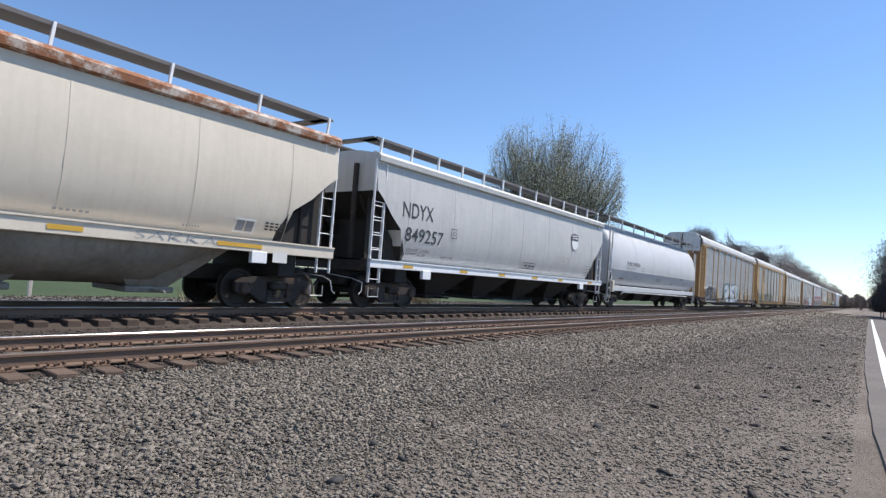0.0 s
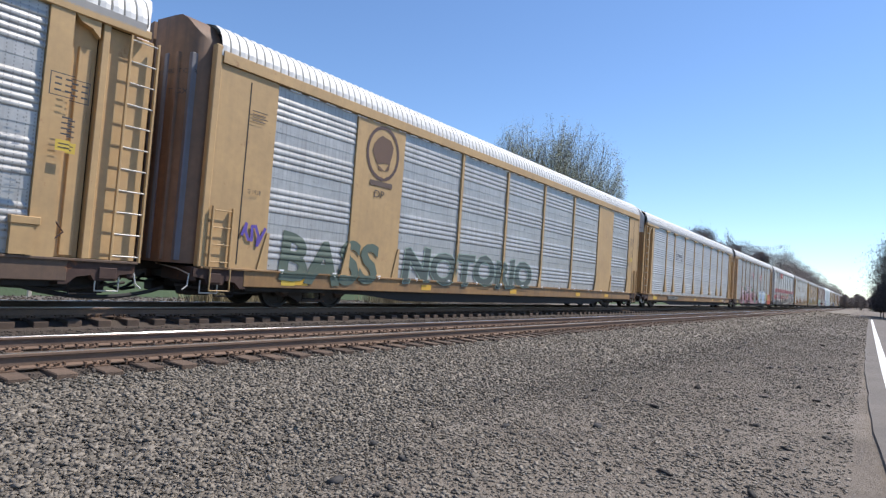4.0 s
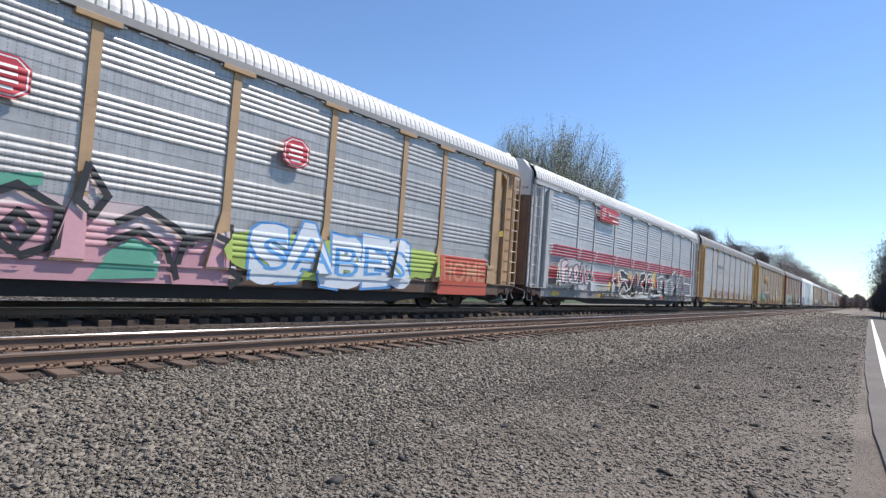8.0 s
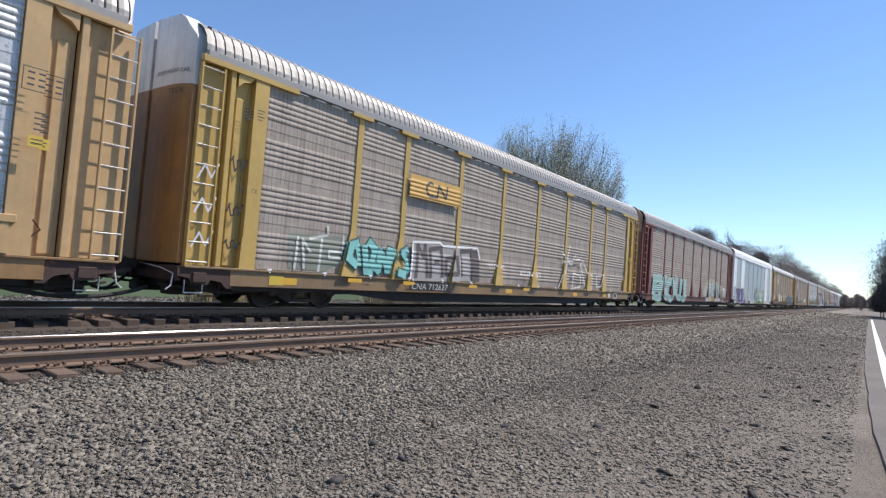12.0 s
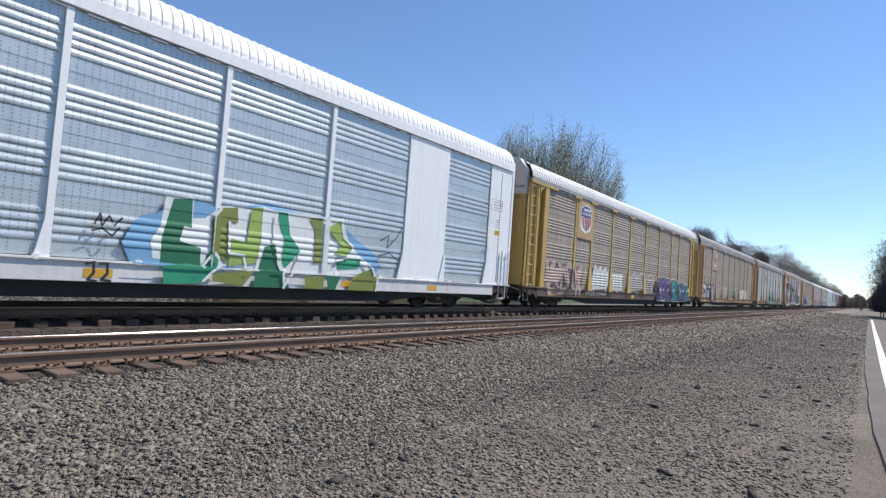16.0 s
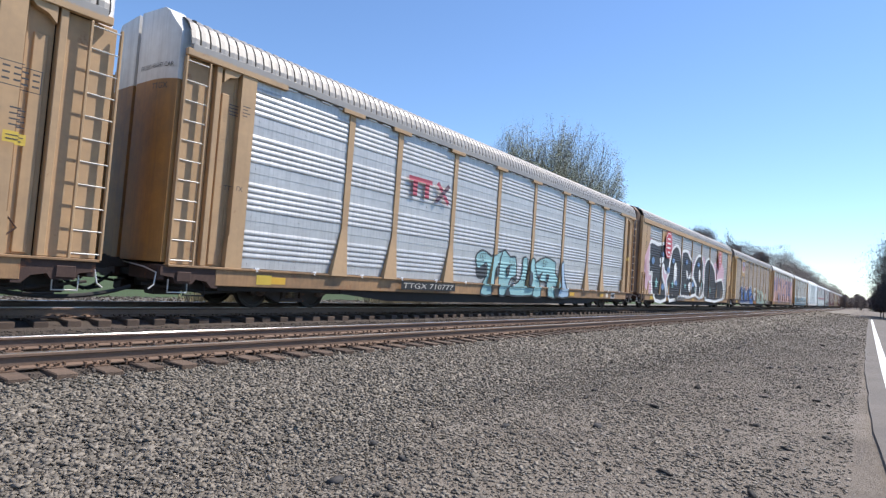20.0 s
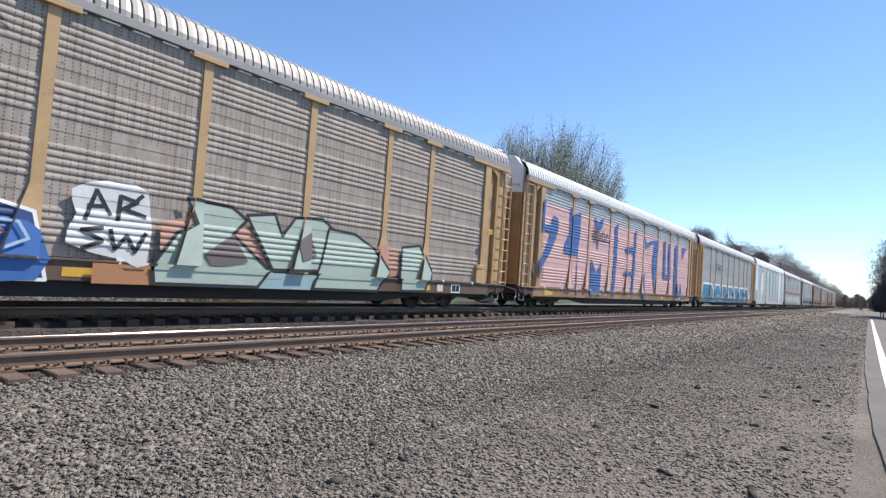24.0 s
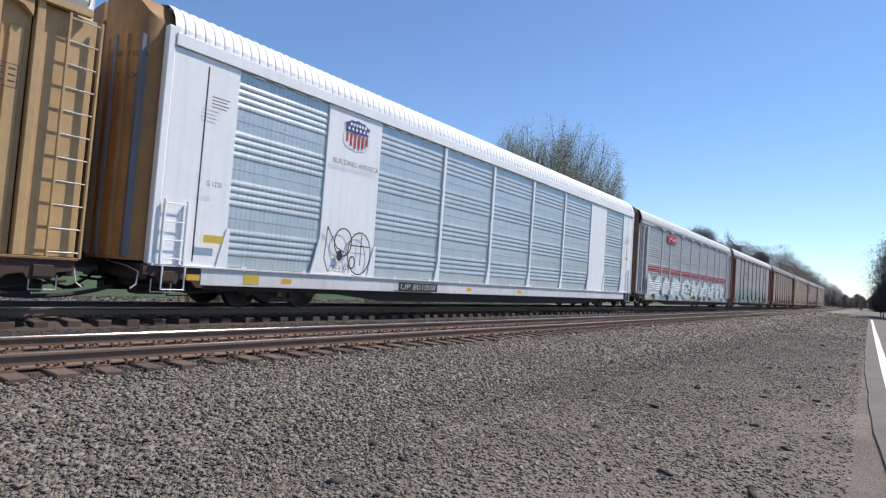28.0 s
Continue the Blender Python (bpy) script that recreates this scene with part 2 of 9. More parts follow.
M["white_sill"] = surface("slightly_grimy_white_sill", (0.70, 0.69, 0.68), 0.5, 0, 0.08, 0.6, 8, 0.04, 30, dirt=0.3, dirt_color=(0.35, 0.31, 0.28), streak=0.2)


def paint(color, rough=0.55):
    key = ("paint", color)
    if key not in M:
        M[key] = surface("spray_paint", color, rough, 0, 0.1, 1.2, 14, 0.03, 20, dirt=0.12, dirt_color=shade(color, 0.55))
    return M[key]


# ---- mesh helpers ----
class Shape:
    """Collects vertices and faces of one mesh."""

    def __init__(self):
        self.v, self.f = [], []

    def add(self, verts, faces):
        n = len(self.v)
        self.v += [tuple(p) for p in verts]
        self.f += [tuple(i + n for i in q) for q in faces]
        return self

    def box(self, x0, x1, y0, y1, z0, z1, c=0.0):
        """A box; c cuts its long edges off."""
        if c <= 0:
            self.add([(x, y, z) for x in (x0, x1) for y in (y0, y1) for z in (z0, z1)],
                     [(0, 1, 3, 2), (4, 6, 7, 5), (0, 4, 5, 1), (2, 3, 7, 6), (0, 2, 6, 4), (1, 5, 7, 3)])
            return self
        c = min(c, (x1 - x0) / 3, (y1 - y0) / 3, (z1 - z0) / 3)
        idx, verts = {}, []
        for sx, sy, sz in [(a, b, d) for a in (0, 1) for b in (0, 1) for d in (0, 1)]:
            p = (x1 if sx else x0, y1 if sy else y0, z1 if sz else z0)
            q = (p[0] + (-c if sx else c), p[1] + (-c if sy else c), p[2] + (-c if sz else c))
            for ax in range(3):
                idx[(sx, sy, sz, ax)] = len(verts)
                verts.append(tuple(p[i] if i == ax else q[i] for i in range(3)))
        faces = []
        for ax in range(3):
            o = [i for i in range(3) if i != ax]
            for s in (0, 1):
                ring = []
                for a, b in ((0, 0), (1, 0), (1, 1), (0, 1)):
                    k = [0, 0, 0]
                    k[ax], k[o[0]], k[o[1]] = s, a, b
                    ring.append(idx[(*k, ax)])
                faces.append(tuple(ring))
            for a in (0, 1):
                for b in (0, 1):
                    k0, k1 = [0, 0, 0], [0, 0, 0]
                    k0[ax], k1[ax] = 0, 1
                    k0[o[0]] = k1[o[0]] = a
                    k0[o[1]] = k1[o[1]] = b
                    faces.append((idx[(*k0, o[0])], idx[(*k1, o[0])], idx[(*k1, o[1])], idx[(*k0, o[1])]))
        for s in [(a, b, d) for a in (0, 1) for b in (0, 1) for d in (0, 1)]:
            faces.append(tuple(idx[(*s, ax)] for ax in range(3)))
        return self.add(verts, faces)

    def prism(self, poly, y0, y1):
        """A polygon of (x, z) points, thick from y0 to y1."""
        n = len(poly)
        self.add([(x, y0, z) for x, z in poly] + [(x, y1, z) for x, z in poly],
                 [tuple(range(n)), tuple(range(2 * n - 1, n - 1, -1))] + [(i, (i + 1) % n, n + (i + 1) % n, n + i) for i in range(n)])
        return self

    def extrude_x(self, section, x0, x1, closed=True, caps=True):
        """A section of (y, z) points drawn out along x."""
        n = len(section)
        faces = [(i, (i + 1) % n, n + (i + 1) % n, n + i) for i in range(n if closed else n - 1)]
        if caps and closed:
            faces += [tuple(range(n)), tuple(range(2 * n - 1, n - 1, -1))]
        return self.add([(x0, y, z) for y, z in section] + [(x1, y, z) for y, z in section], faces)

    def rod(self, p0, p1, r, n=8, r1=None):
        p0, p1 = Vector(p0), Vector(p1)
        d = p1 - p0
        if d.length < 1e-6:
            return self
        d.normalize()
        a = d.orthogonal().normalized()
        b = d.cross(a)
        r1 = r if r1 is None else r1
        ring = [(math.cos(2 * math.pi * i / n), math.sin(2 * math.pi * i / n)) for i in range(n)]
        self.add([p0 + (a * c + b * s) * r for c, s in ring] + [p1 + (a * c + b * s) * r1 for c, s in ring],
                 [(i, (i + 1) % n, n + (i + 1) % n, n + i) for i in range(n)] + [tuple(range(n - 1, -1, -1)), tuple(range(n, 2 * n))])
        return self

    def pipe(self, pts, r, n=6):
        """One bent tube through the points."""
        pts = [Vector(p) for p in pts]
        k, verts, a = len(pts), [], None
        for i, p in enumerate(pts):
            d = (pts[min(i + 1, k - 1)] - pts[max(i - 1, 0)]).normalized()
            a = d.orthogonal().normalized() if a is None else (a - d * a.dot(d)).normalized()
            b = d.cross(a)
            verts += [p + (a * math.cos(2 * math.pi * j / n) + b * math.sin(2 * math.pi * j / n)) * r for j in range(n)]
        faces = [(i * n + j, i * n + (j + 1) % n, (i + 1) * n + (j + 1) % n, (i + 1) * n + j) for i in range(k - 1) for j in range(n)]
        return self.add(verts, faces + [tuple(range(n - 1, -1, -1)), tuple(range((k - 1) * n, k * n))])

    def lathe_y(self, profile, n=24, cx=0.0, cz=0.0):
        """(radius, y) points turned round the y axis through (cx, cz)."""
        k = len(profile)
        verts = [(cx + r * math.cos(2 * math.pi * i / n), y, cz + r * math.sin(2 * math.pi * i / n)) for r, y in profile for i in range(n)]
        faces = [(j * n + i, j * n + (i + 1) % n, (j + 1) * n + (i + 1) % n, (j + 1) * n + i) for j in range(k - 1) for i in range(n)]
        faces += [tuple(range(n)), tuple(range((k - 1) * n, k * n))]
        return self.add(verts, faces)

    def mesh(self, name, material, smooth=False):
        me = bpy.data.meshes.new(name)
        me.from_pydata(self.v, [], self.f)
        bm = bmesh.new()
        bm.from_mesh(me)
        bmesh.ops.recalc_face_normals(bm, faces=bm.faces)
        bm.to_mesh(me)
        bm.free()
        me.materials.append(material)
        if smooth:
            me.polygons.foreach_set("use_smooth", [True] * len(me.polygons))
            me.set_sharp_from_angle(angle=radians(40))
        return me


CACHE = {}


def shared(key, build, material, smooth=False):
    """One mesh for all alike parts of one material."""
    k = (key, material.name)
    if k not in CACHE:
        CACHE[k] = build().mesh(key[0], material, smooth)
    return CACHE[k]


def part(name, data, material, parent, label="", at=None, smooth=False):
    """Links a Shape or a mesh as one part under a thing or a part."""
    me = data.mesh(name, material, smooth) if isinstance(data, Shape) else data
    ob = new(name, me)
    ob.parent = parent
    if at is not None:
        ob.matrix_basis = at
    if label:
        ob["label"] = label
    return ob


def thing(name, label, category, group="", at=None, kind=""):
    ob = new(name)
    if at is not None:
        ob.matrix_basis = at
    return tagged(ob, label, category, group, kind)


def structure(name, data, material, label, category, smooth=False):
    me = data.mesh(name, material, smooth) if isinstance(data, Shape) else data
    return tagged(new(name, me), label, category, kind="structure")


TURN = pose(0, 0, 0, 0, 0, 180)

# ---- ground ----
GROUND_Z = -0.50


def ground_height(y):
    pts = ((-4000, GROUND_Z), (2.8, GROUND_Z), (5.0, -0.53), (6.3, -0.52), (7.0, -0.52), (7.3, -0.48), (7.7, -0.415), (9.8, -0.395), (10.1, -0.42), (10.5, -0.41), (10.95, -0.36),
           (11.25, -0.30), (11.5, -0.24), (13.6, -0.24), (14.3, -0.29), (15.3, -0.46), (16.6, -0.47), (4000, -0.47))
    for (a, za), (b, zb) in zip(pts, pts[1:]):
        if y <= b:
            return za + (zb - za) * (y - a) / (b - a)
    return pts[-1][1]


def build_ground():
    xs = [-3500, -600, -150, -60, -20] + [i * 1.0 for i in range(-8, 60)] + [60 + i * 6 for i in range(0, 24)] + [230, 300, 420, 600, 900, 1500, 4000]
    ys = [-3500, -600, -150, -50, -20, -8, -5.2] + [i * 0.4 for i in range(-10, 42)] + [16.8, 17.4, 18.5, 20, 21, 22, 24, 30, 45, 80, 160, 400, 1200, 4000]
    verts, faces, mats = [], [], []
    for x in xs:
        for y in ys:
            z = ground_height(y)
            if -2 < y < 11 and -10 < x < 80:
                z += 0.005 * (noise.noise((x * 0.7, y * 0.7, 0)) + 0.6 * noise.noise((x * 1.9, y * 1.9, 3)))
            verts.append((x, y, z))
    ny = len(ys)
    for i in range(len(xs) - 1):
        for j in range(ny - 1):
            faces.append((i * ny + j, (i + 1) * ny + j, (i + 1) * ny + j + 1, i * ny + j + 1))
            yc = (ys[j] + ys[j + 1]) / 2
            mats.append(0 if -6 < yc < 3.2 and xs[i] < 400 else 1 if 0 < yc < 7.5 else 3 if 0 < yc < 14.3 else 4 if 0 < yc < 21.0 else 2)
    me = bpy.data.meshes.new("ground")
    me.from_pydata(verts, [], faces)
    for k in ("dirt", "gravel_bed", "grass", "track_dirt", "far_gravel"):
        me.materials.append(M[k])
    me.polygons.foreach_set("material_index", mats)
    me.polygons.foreach_set("use_smooth", [True] * len(faces))
    tagged(new("ground", me), "flat packed dirt and gravel beside the railway", "ground", kind="structure")


build_ground()


def scatter_stones(name, spots, material, label, category):
    """Angular stones, each a bent block of its own; spots: rows of x, y, z, size."""
    n = len(spots)
    rng = np.random.default_rng(7 + n)
    base = np.array([(x, y, z) for x in (-1, 1) for y in (-1, 1) for z in (-1, 1)], float) * 0.5
    v = base[None] * (1 + rng.uniform(-0.6, 0.5, (n, 8, 3)))
    v *= rng.uniform(0.5, 1.3, (n, 1, 3)) * np.array([1.35, 1.1, 0.42])
    a = rng.normal(size=(n, 4)) * np.array([1.0, 0.16, 0.16, 1.0])
    a /= np.linalg.norm(a, axis=1, keepdims=True)
    w, x, y, z = a.T
    rot = np.stack([1 - 2 * (y * y + z * z), 2 * (x * y - z * w), 2 * (x * z + y * w), 2 * (x * y + z * w), 1 - 2 * (x * x + z * z), 2 * (y * z - x * w),
                    2 * (x * z - y * w), 2 * (y * z + x * w), 1 - 2 * (x * x + y * y)], 1).reshape(n, 3, 3)
    v = np.einsum("nij,nkj->nki", rot, v) * spots[:, None, 3:4] + spots[:, None, :3]
    tri = np.array([(0, 1, 3), (0, 3, 2), (4, 6, 7), (4, 7, 5), (0, 4, 5), (0, 5, 1), (2, 3, 7), (2, 7, 6), (0, 2, 6), (0, 6, 4), (1, 5, 7), (1, 7, 3)])
    f = (tri[None] + (np.arange(n) * 8)[:, None, None]).reshape(-1, 3)
    me = bpy.data.meshes.new(name)
    me.vertices.add(n * 8)
    me.vertices.foreach_set("co", v.reshape(-1).astype(np.float32))
    me.loops.add(len(f) * 3)
    me.loops.foreach_set("vertex_index", f.reshape(-1).astype(np.int32))
    me.polygons.add(len(f))
    me.polygons.foreach_set("loop_start", (np.arange(len(f)) * 3).astype(np.int32))
    me.update(calc_edges=True)
    me.materials.append(material)
    return tagged(new(name, me), label, category, kind="stuff")


def heights(ys):
    return np.array([ground_height(float(y)) for y in ys])


def build_ballast():
    rng = np.random.default_rng(11)
    rows = []
    # x range, stones to the square metre, size
    for x0, x1, per, size in ((-7, 0.6, 260, 0.055), (0.6, 6, 1500, 0.032), (6, 12, 1250, 0.034), (12, 22, 620, 0.046), (22, 40, 190, 0.072), (40, 75, 45, 0.12), (75, 130, 14, 0.19)):
        n = int((x1 - x0) * 8.8 * per)
        x, y = rng.uniform(x0, x1, n), rng.uniform(2.7, 11.1, n)
        keep = rng.uniform(size=n) < np.clip((y - 2.7 + 0.35 * np.sin(x * 0.9)) / 1.9, 0.03, 1.0)
        on_rail = (np.abs(y - NEAR_Y + 0.7525) < 0.2) | (np.abs(y - NEAR_Y - 0.7525) < 0.2)
        keep &= ~on_rail
        x, y = x[keep], y[keep]
        s = size * rng.uniform(0.55, 1.35, len(x)) * np.clip((y - 1.6) / 3.2, 0.5, 1.0)
        z = heights(y) + 0.009 * rng.normal(size=len(x)) + 0.008
        z[y > 10.9] -= 0.01
        rows.append(np.stack([x, y, z, s], 1))
    rows = np.concatenate(rows)
    bed = rows[:, 1] > 7.5
    on_bed = rows[bed]
    mid = np.abs(on_bed[:, 1] - NEAR_Y) < 1.15
    on_bed = on_bed[~mid | (rng.uniform(size=len(on_bed)) < 0.3)]
    on_bed[:, 3] *= 0.8
    scatter_stones("track_ballast", on_bed, M["track_stone"], "brown grimy ballast round the ties", "gravel")
    rows = [rows[~bed]]
    scatter_stones("ballast", np.concatenate(rows), M["stone"], "grey crushed stone ballast beside the track", "gravel")
    n = 100000
    x, y = 1.5 + 34 * rng.uniform(size=n) ** 1.5, 0.1 + 4.6 * rng.uniform(size=n) ** 0.8
    rows = np.stack([x, y, heights(y) + 0.004, 0.008 + 0.024 * rng.uniform(size=n) ** 2.0], 1)
    x, y = rng.uniform(-6, 1.5, 9000), rng.uniform(0.1, 4.6, 9000)
    rows = np.concatenate([rows, np.stack([x, y, heights(y) + 0.004, rng.uniform(0.01, 0.04, 9000)], 1)])
    scatter_stones("loose_pebbles", rows, M["stone"], "small loose pebbles on packed dirt", "gravel")
    n = 9000
    x, y = 30 + 75 * rng.uniform(size=n), 0.15 + 4.3 * rng.uniform(size=n)
    scatter_stones("far_pebbles", np.stack([x, y, heights(y), 0.03 + 0.07 * rng.uniform(size=n) ** 2], 1), M["stone"], "loose pebbles along the dirt strip", "gravel")
    n = 150
    x, y = 3 + 24 * rng.uniform(size=n) ** 1.3, 0.2 + 4.2 * rng.uniform(size=n)
    rows = np.stack([x, y, heights(y) + 0.01, 0.03 + 0.07 * rng.uniform(size=n) ** 2], 1)
    scatter_stones("dark_stones", rows, M["dark_stone"], "scattered dark stones on packed dirt", "stones")
    # far side of the running track
    n = 14000
    x, y = rng.uniform(2, 40, n), rng.uniform(14.0, 21.2, n)
    rows = np.stack([x, y, heights(y) + 0.01, rng.uniform(0.03, 0.06, n)], 1)
    scatter_stones("far_ballast", rows, M["track_stone"], "grey-brown ballast shoulder behind the train", "gravel")


build_ballast()


def build_road():
    s = Shape()
    edge = lambda x: 0.12 - 0.75 * math.exp(-max(x, 0.0) / 7.2) + 0.012 * math.sin(x * 0.8) + 0.01 * math.sin(x * 2.3)
    xs = [-60 + 1.0 * i for i in range(0, 155)]
    n = len(xs)
    z = GROUND_Z + 0.035
    verts = [(x, edge(x), z) for x in xs] + [(x, -7.5, z) for x in xs] + [(x, edge(x) + 0.03, GROUND_Z - 0.05) for x in xs]
    s.add(verts, [(i, i + 1, n + i + 1, n + i) for i in range(n - 1)] + [(i, 2 * n + i, 2 * n + i + 1, i + 1) for i in range(n - 1)])
    structure("road", s, M["asphalt"], "worn grey asphalt road edge", "road")
    s = Shape()
    xs = [-60 + 2.0 * i for i in range(0, 76)]
    n = len(xs)
    mid = lambda x: -0.29 + 0.0022 * x - 0.4 * math.exp(-max(x, 0.0) / 5.0)
    s.add([(x, mid(x), z + 0.005) for x in xs] + [(x, mid(x) - 0.18, z + 0.005) for x in xs], [(i, i + 1, n + i + 1, n + i) for i in range(n - 1)])
    structure("road_line", s, M["line_white"], "white painted edge line on the road", "road marking")


build_road()


# ---- tracks ----
def rail_section(top):
    h = 0.178
    half = [(0.0, 0.0), (0.028, 0.0), (0.036, -0.008), (0.036, -0.035), (0.009, -0.048), (0.009, -0.145), (0.07, -0.165), (0.07, -h), (0.0, -h)]
    pts = [(y, top + z) for y, z in half]
    return pts[1:-1] + [(-y, z) for y, z in reversed(pts[1:-1])]


def build_track(name, cy, top, label, x_end, shiny):
    ob = thing(name, label, "railway track", kind="structure")
    for side in (-1, 1):
        y = cy + side * 0.7525
        s = Shape().extrude_x([(y + a, b) for a, b in rail_section(top)], -40, 900)
        rail = part("rail", s, M["rail"], ob, "rust-brown steel rail")
        t = Shape().extrude_x([(y - 0.027, top), (y + 0.027, top), (y + 0.027, top + 0.003), (y - 0.027, top + 0.003)], -40, 900)
        if side > 0:
            # the polished corner on which the wheel flanges run
            c = Shape().extrude_x([(y - 0.027, top + 0.0035), (y - 0.0315, top + 0.0005), (y - 0.0335, top - 0.002), (y - 0.031, top - 0.005)], -40, 900)
            part("gauge_corner", c, M["rail_corner"], rail, "polished inner corner of the rail head")
        part("running_surface", t, M["rail_top"], rail, "polished rail head")
    z = top - 0.178
    rng = random.Random(len(name))
    tie_mesh = shared(("tie", top), lambda: Shape().box(-0.115, 0.115, -1.3, 1.3, -0.16, 0.0, 0.012), M["tie"])
    def plate_shape():
        s = Shape()
        for side in (-1, 1):
            y = side * 0.7525
            s.box(-0.09, 0.09, y - 0.18, y + 0.18, 0.0, 0.016, 0.004)
            for dx, dy in ((-0.055, -0.10), (0.055, -0.10), (-0.05, 0.10), (0.06, 0.10), (0.0, -0.155)):
                s.box(dx - 0.012, dx + 0.012, y + dy - 0.012, y + dy + 0.012, 0.0, 0.05, 0.003)
                s.box(dx - 0.02, dx + 0.02, y + dy - 0.022, y + dy + 0.022, 0.045, 0.06, 0.003)
            for dx in (-0.14, 0.14):
                s.box(dx - 0.012, dx + 0.012, y - 0.07, y + 0.07, -0.03, 0.05, 0.003)
        return s
    plate_mesh = shared(("tie_plate", top), plate_shape, M["plate"])
    x = 0.32
    for i in range(150):
        if x > x_end:
            break
        at = pose(x + rng.uniform(-0.03, 0.03), cy + rng.uniform(-0.04, 0.04), z - 0.004 - rng.uniform(0, 0.012), rng.uniform(-0.3, 0.3), 0, rng.uniform(-1.3, 1.3))
        tie = part("tie", tie_mesh, M["tie"], ob, at=at)
        part("tie_plate", plate_mesh, M["plate"], tie)
        x += 0.503
    far = Shape()
    while x < 220:
        far.box(x - 0.115, x + 0.115, cy - 1.3, cy + 1.3, z - 0.16, z - 0.006)
        x += 0.503
    w = -0.2
    while w > -12:
        far.box(w - 0.115, w + 0.115, cy - 1.3, cy + 1.3, z - 0.16, z - 0.006)
        w -= 0.503
    tagged(part("far_ties", far, M["tie"], ob), kind="stuff")


build_track("near_track", NEAR_Y, NEAR_Z, "empty rusty railway track on wooden ties", 62, True)
build_track("running_track", TRAIN_Y, 0.0, "railway track under the passing train", 36, True)


# ---- trees ----
def grow(shape, tips, rng, p, d, length, r, level, spread):
    """A limb in short bent pieces; side limbs leave it on the way."""
    steps = 4 if level > 1 else 3
    for i in range(steps):
        q = p + d * (length / steps)
        r1 = r * (1 - 0.55 / steps)
        shape.rod(p, q, r, 6 if level > 3 else 4 if level > 1 else 3, r1)
        p, r = q, r1
        d = (d + Vector((rng.uniform(-1, 1), rng.uniform(-1, 1), rng.uniform(-0.5, 0.6))) * 0.2).normalized()
        if level > 0 and i > 0:
            for _ in range(2 if level > 1 else rng.choice((1, 2))):
                side = Vector((rng.uniform(-1, 1), rng.uniform(-1, 1), rng.uniform(-0.1, 0.9)))
                e = (d + side * spread).normalized()
                grow(shape, tips, rng, p, e, length * rng.uniform(0.52, 0.78), r * 0.58, level - 1, spread)
        if level <= 1:
            tips.append((p.copy(), d.copy()))
    if level > 0:
        grow(shape, tips, rng, p, d, length * 0.7, r * 0.8, level - 1, spread)


def leaf_cloud(name, tips, rng, per, size, reach, material, parent, label="", slim=0.32):
    verts, faces = [], []
    for p, d in tips:
        for _ in range(per):
            c = p + Vector((rng.gauss(0, 1), rng.gauss(0, 1), rng.gauss(0, 1))) * reach
            a = Vector((rng.uniform(-1, 1), rng.uniform(-1, 1), rng.uniform(-0.3, 1))).normalized()
            b = a.orthogonal().normalized()
            l, w = size * rng.uniform(0.6, 1.4), size * slim
            if slim < 0.2:
                a = (a * 0.55 + d + Vector((0, 0, 0.35))).normalized()
                b = a.orthogonal().normalized()
            n = len(verts)
            verts += [c - a * l, c + b * w, c + a * l, c - b * w]
            faces.append((n, n + 1, n + 2, n + 3))
    me = bpy.data.meshes.new(name)
    me.from_pydata([tuple(v) for v in verts], [], faces)
    me.materials.append(material)
    return part(name, me, material, parent, label)


def broad_tree(x, y, height, width, stems, level, seed, label, spread=0.62, leaf=0.11, per=3, bud="bud", reach=0.3, low=0.10, slim=0.32):
    rng = random.Random(seed)
    ob = thing("tree", label, "tree", "trees beside the railway", pose(x, y, -0.45))
    trunk, limbs, tips = Shape(), Shape(), []
    h0 = height * low
    trunk.rod((0, 0, -0.3), (0.05, 0, h0 * 0.5), height * 0.03, 10, height * 0.026)
    trunk.rod((0.05, 0, h0 * 0.5), (0, 0.05, h0), height * 0.026, 10, height * 0.022)
    for i in range(stems):
        a = 2.4 * i + rng.uniform(-0.3, 0.3)
        lean = 1.15 * math.sqrt((i + 0.4) / stems)
        d = Vector((math.cos(a) * lean, math.sin(a) * lean, 1)).normalized()
        grow(limbs, tips, rng, Vector((0, 0, h0 * rng.uniform(0.7, 1.0))), d, height * rng.uniform(0.27, 0.34), height * 0.012, level, spread)
    zs = sorted(p.z for p, _ in tips)
    rs = sorted(math.hypot(p.x, p.y) for p, _ in tips)
    top, k = zs[-1], width / rs[int(len(rs) * 0.97)]
    lift = lambda z: z if z < h0 else h0 + (z - h0) * (height - h0) / (top - h0)

    def dome(x, y, z):
        """Pulls the outermost twigs in to a rounded crown."""
        x, y, z = x * k, y * k, lift(z)
        up = max(0.0, z - height * 0.56) / (height * 0.44)
        q = math.sqrt((x * x + y * y) / (width * width) + up * up)
        if q > 0.9:
            s = (0.9 + (q - 0.9) * 0.3) / q
            x, y, z = x * s, y * s, z if up == 0 else height * 0.56 + (z - height * 0.56) * s
        return Vector((x, y, z))
    limbs.v = [tuple(dome(*v)) for v in limbs.v]
    tips = [(dome(*p), d) for p, d in tips]
    part("trunk", trunk, M["bark"], ob, smooth=True)
    part("branching", limbs, M["bark"], ob)
    leaf_cloud("crown", tips, rng, per, leaf, reach, M[bud], ob, "fine twigs with young spring leaves", slim)
    return ob


broad_tree(47.0, 23.3, 17.5, 6.5, 24, 3, 5, "wide tree with many limbs and first spring leaves", 0.85, 0.09, 4, "bud", 0.22, 0.10)
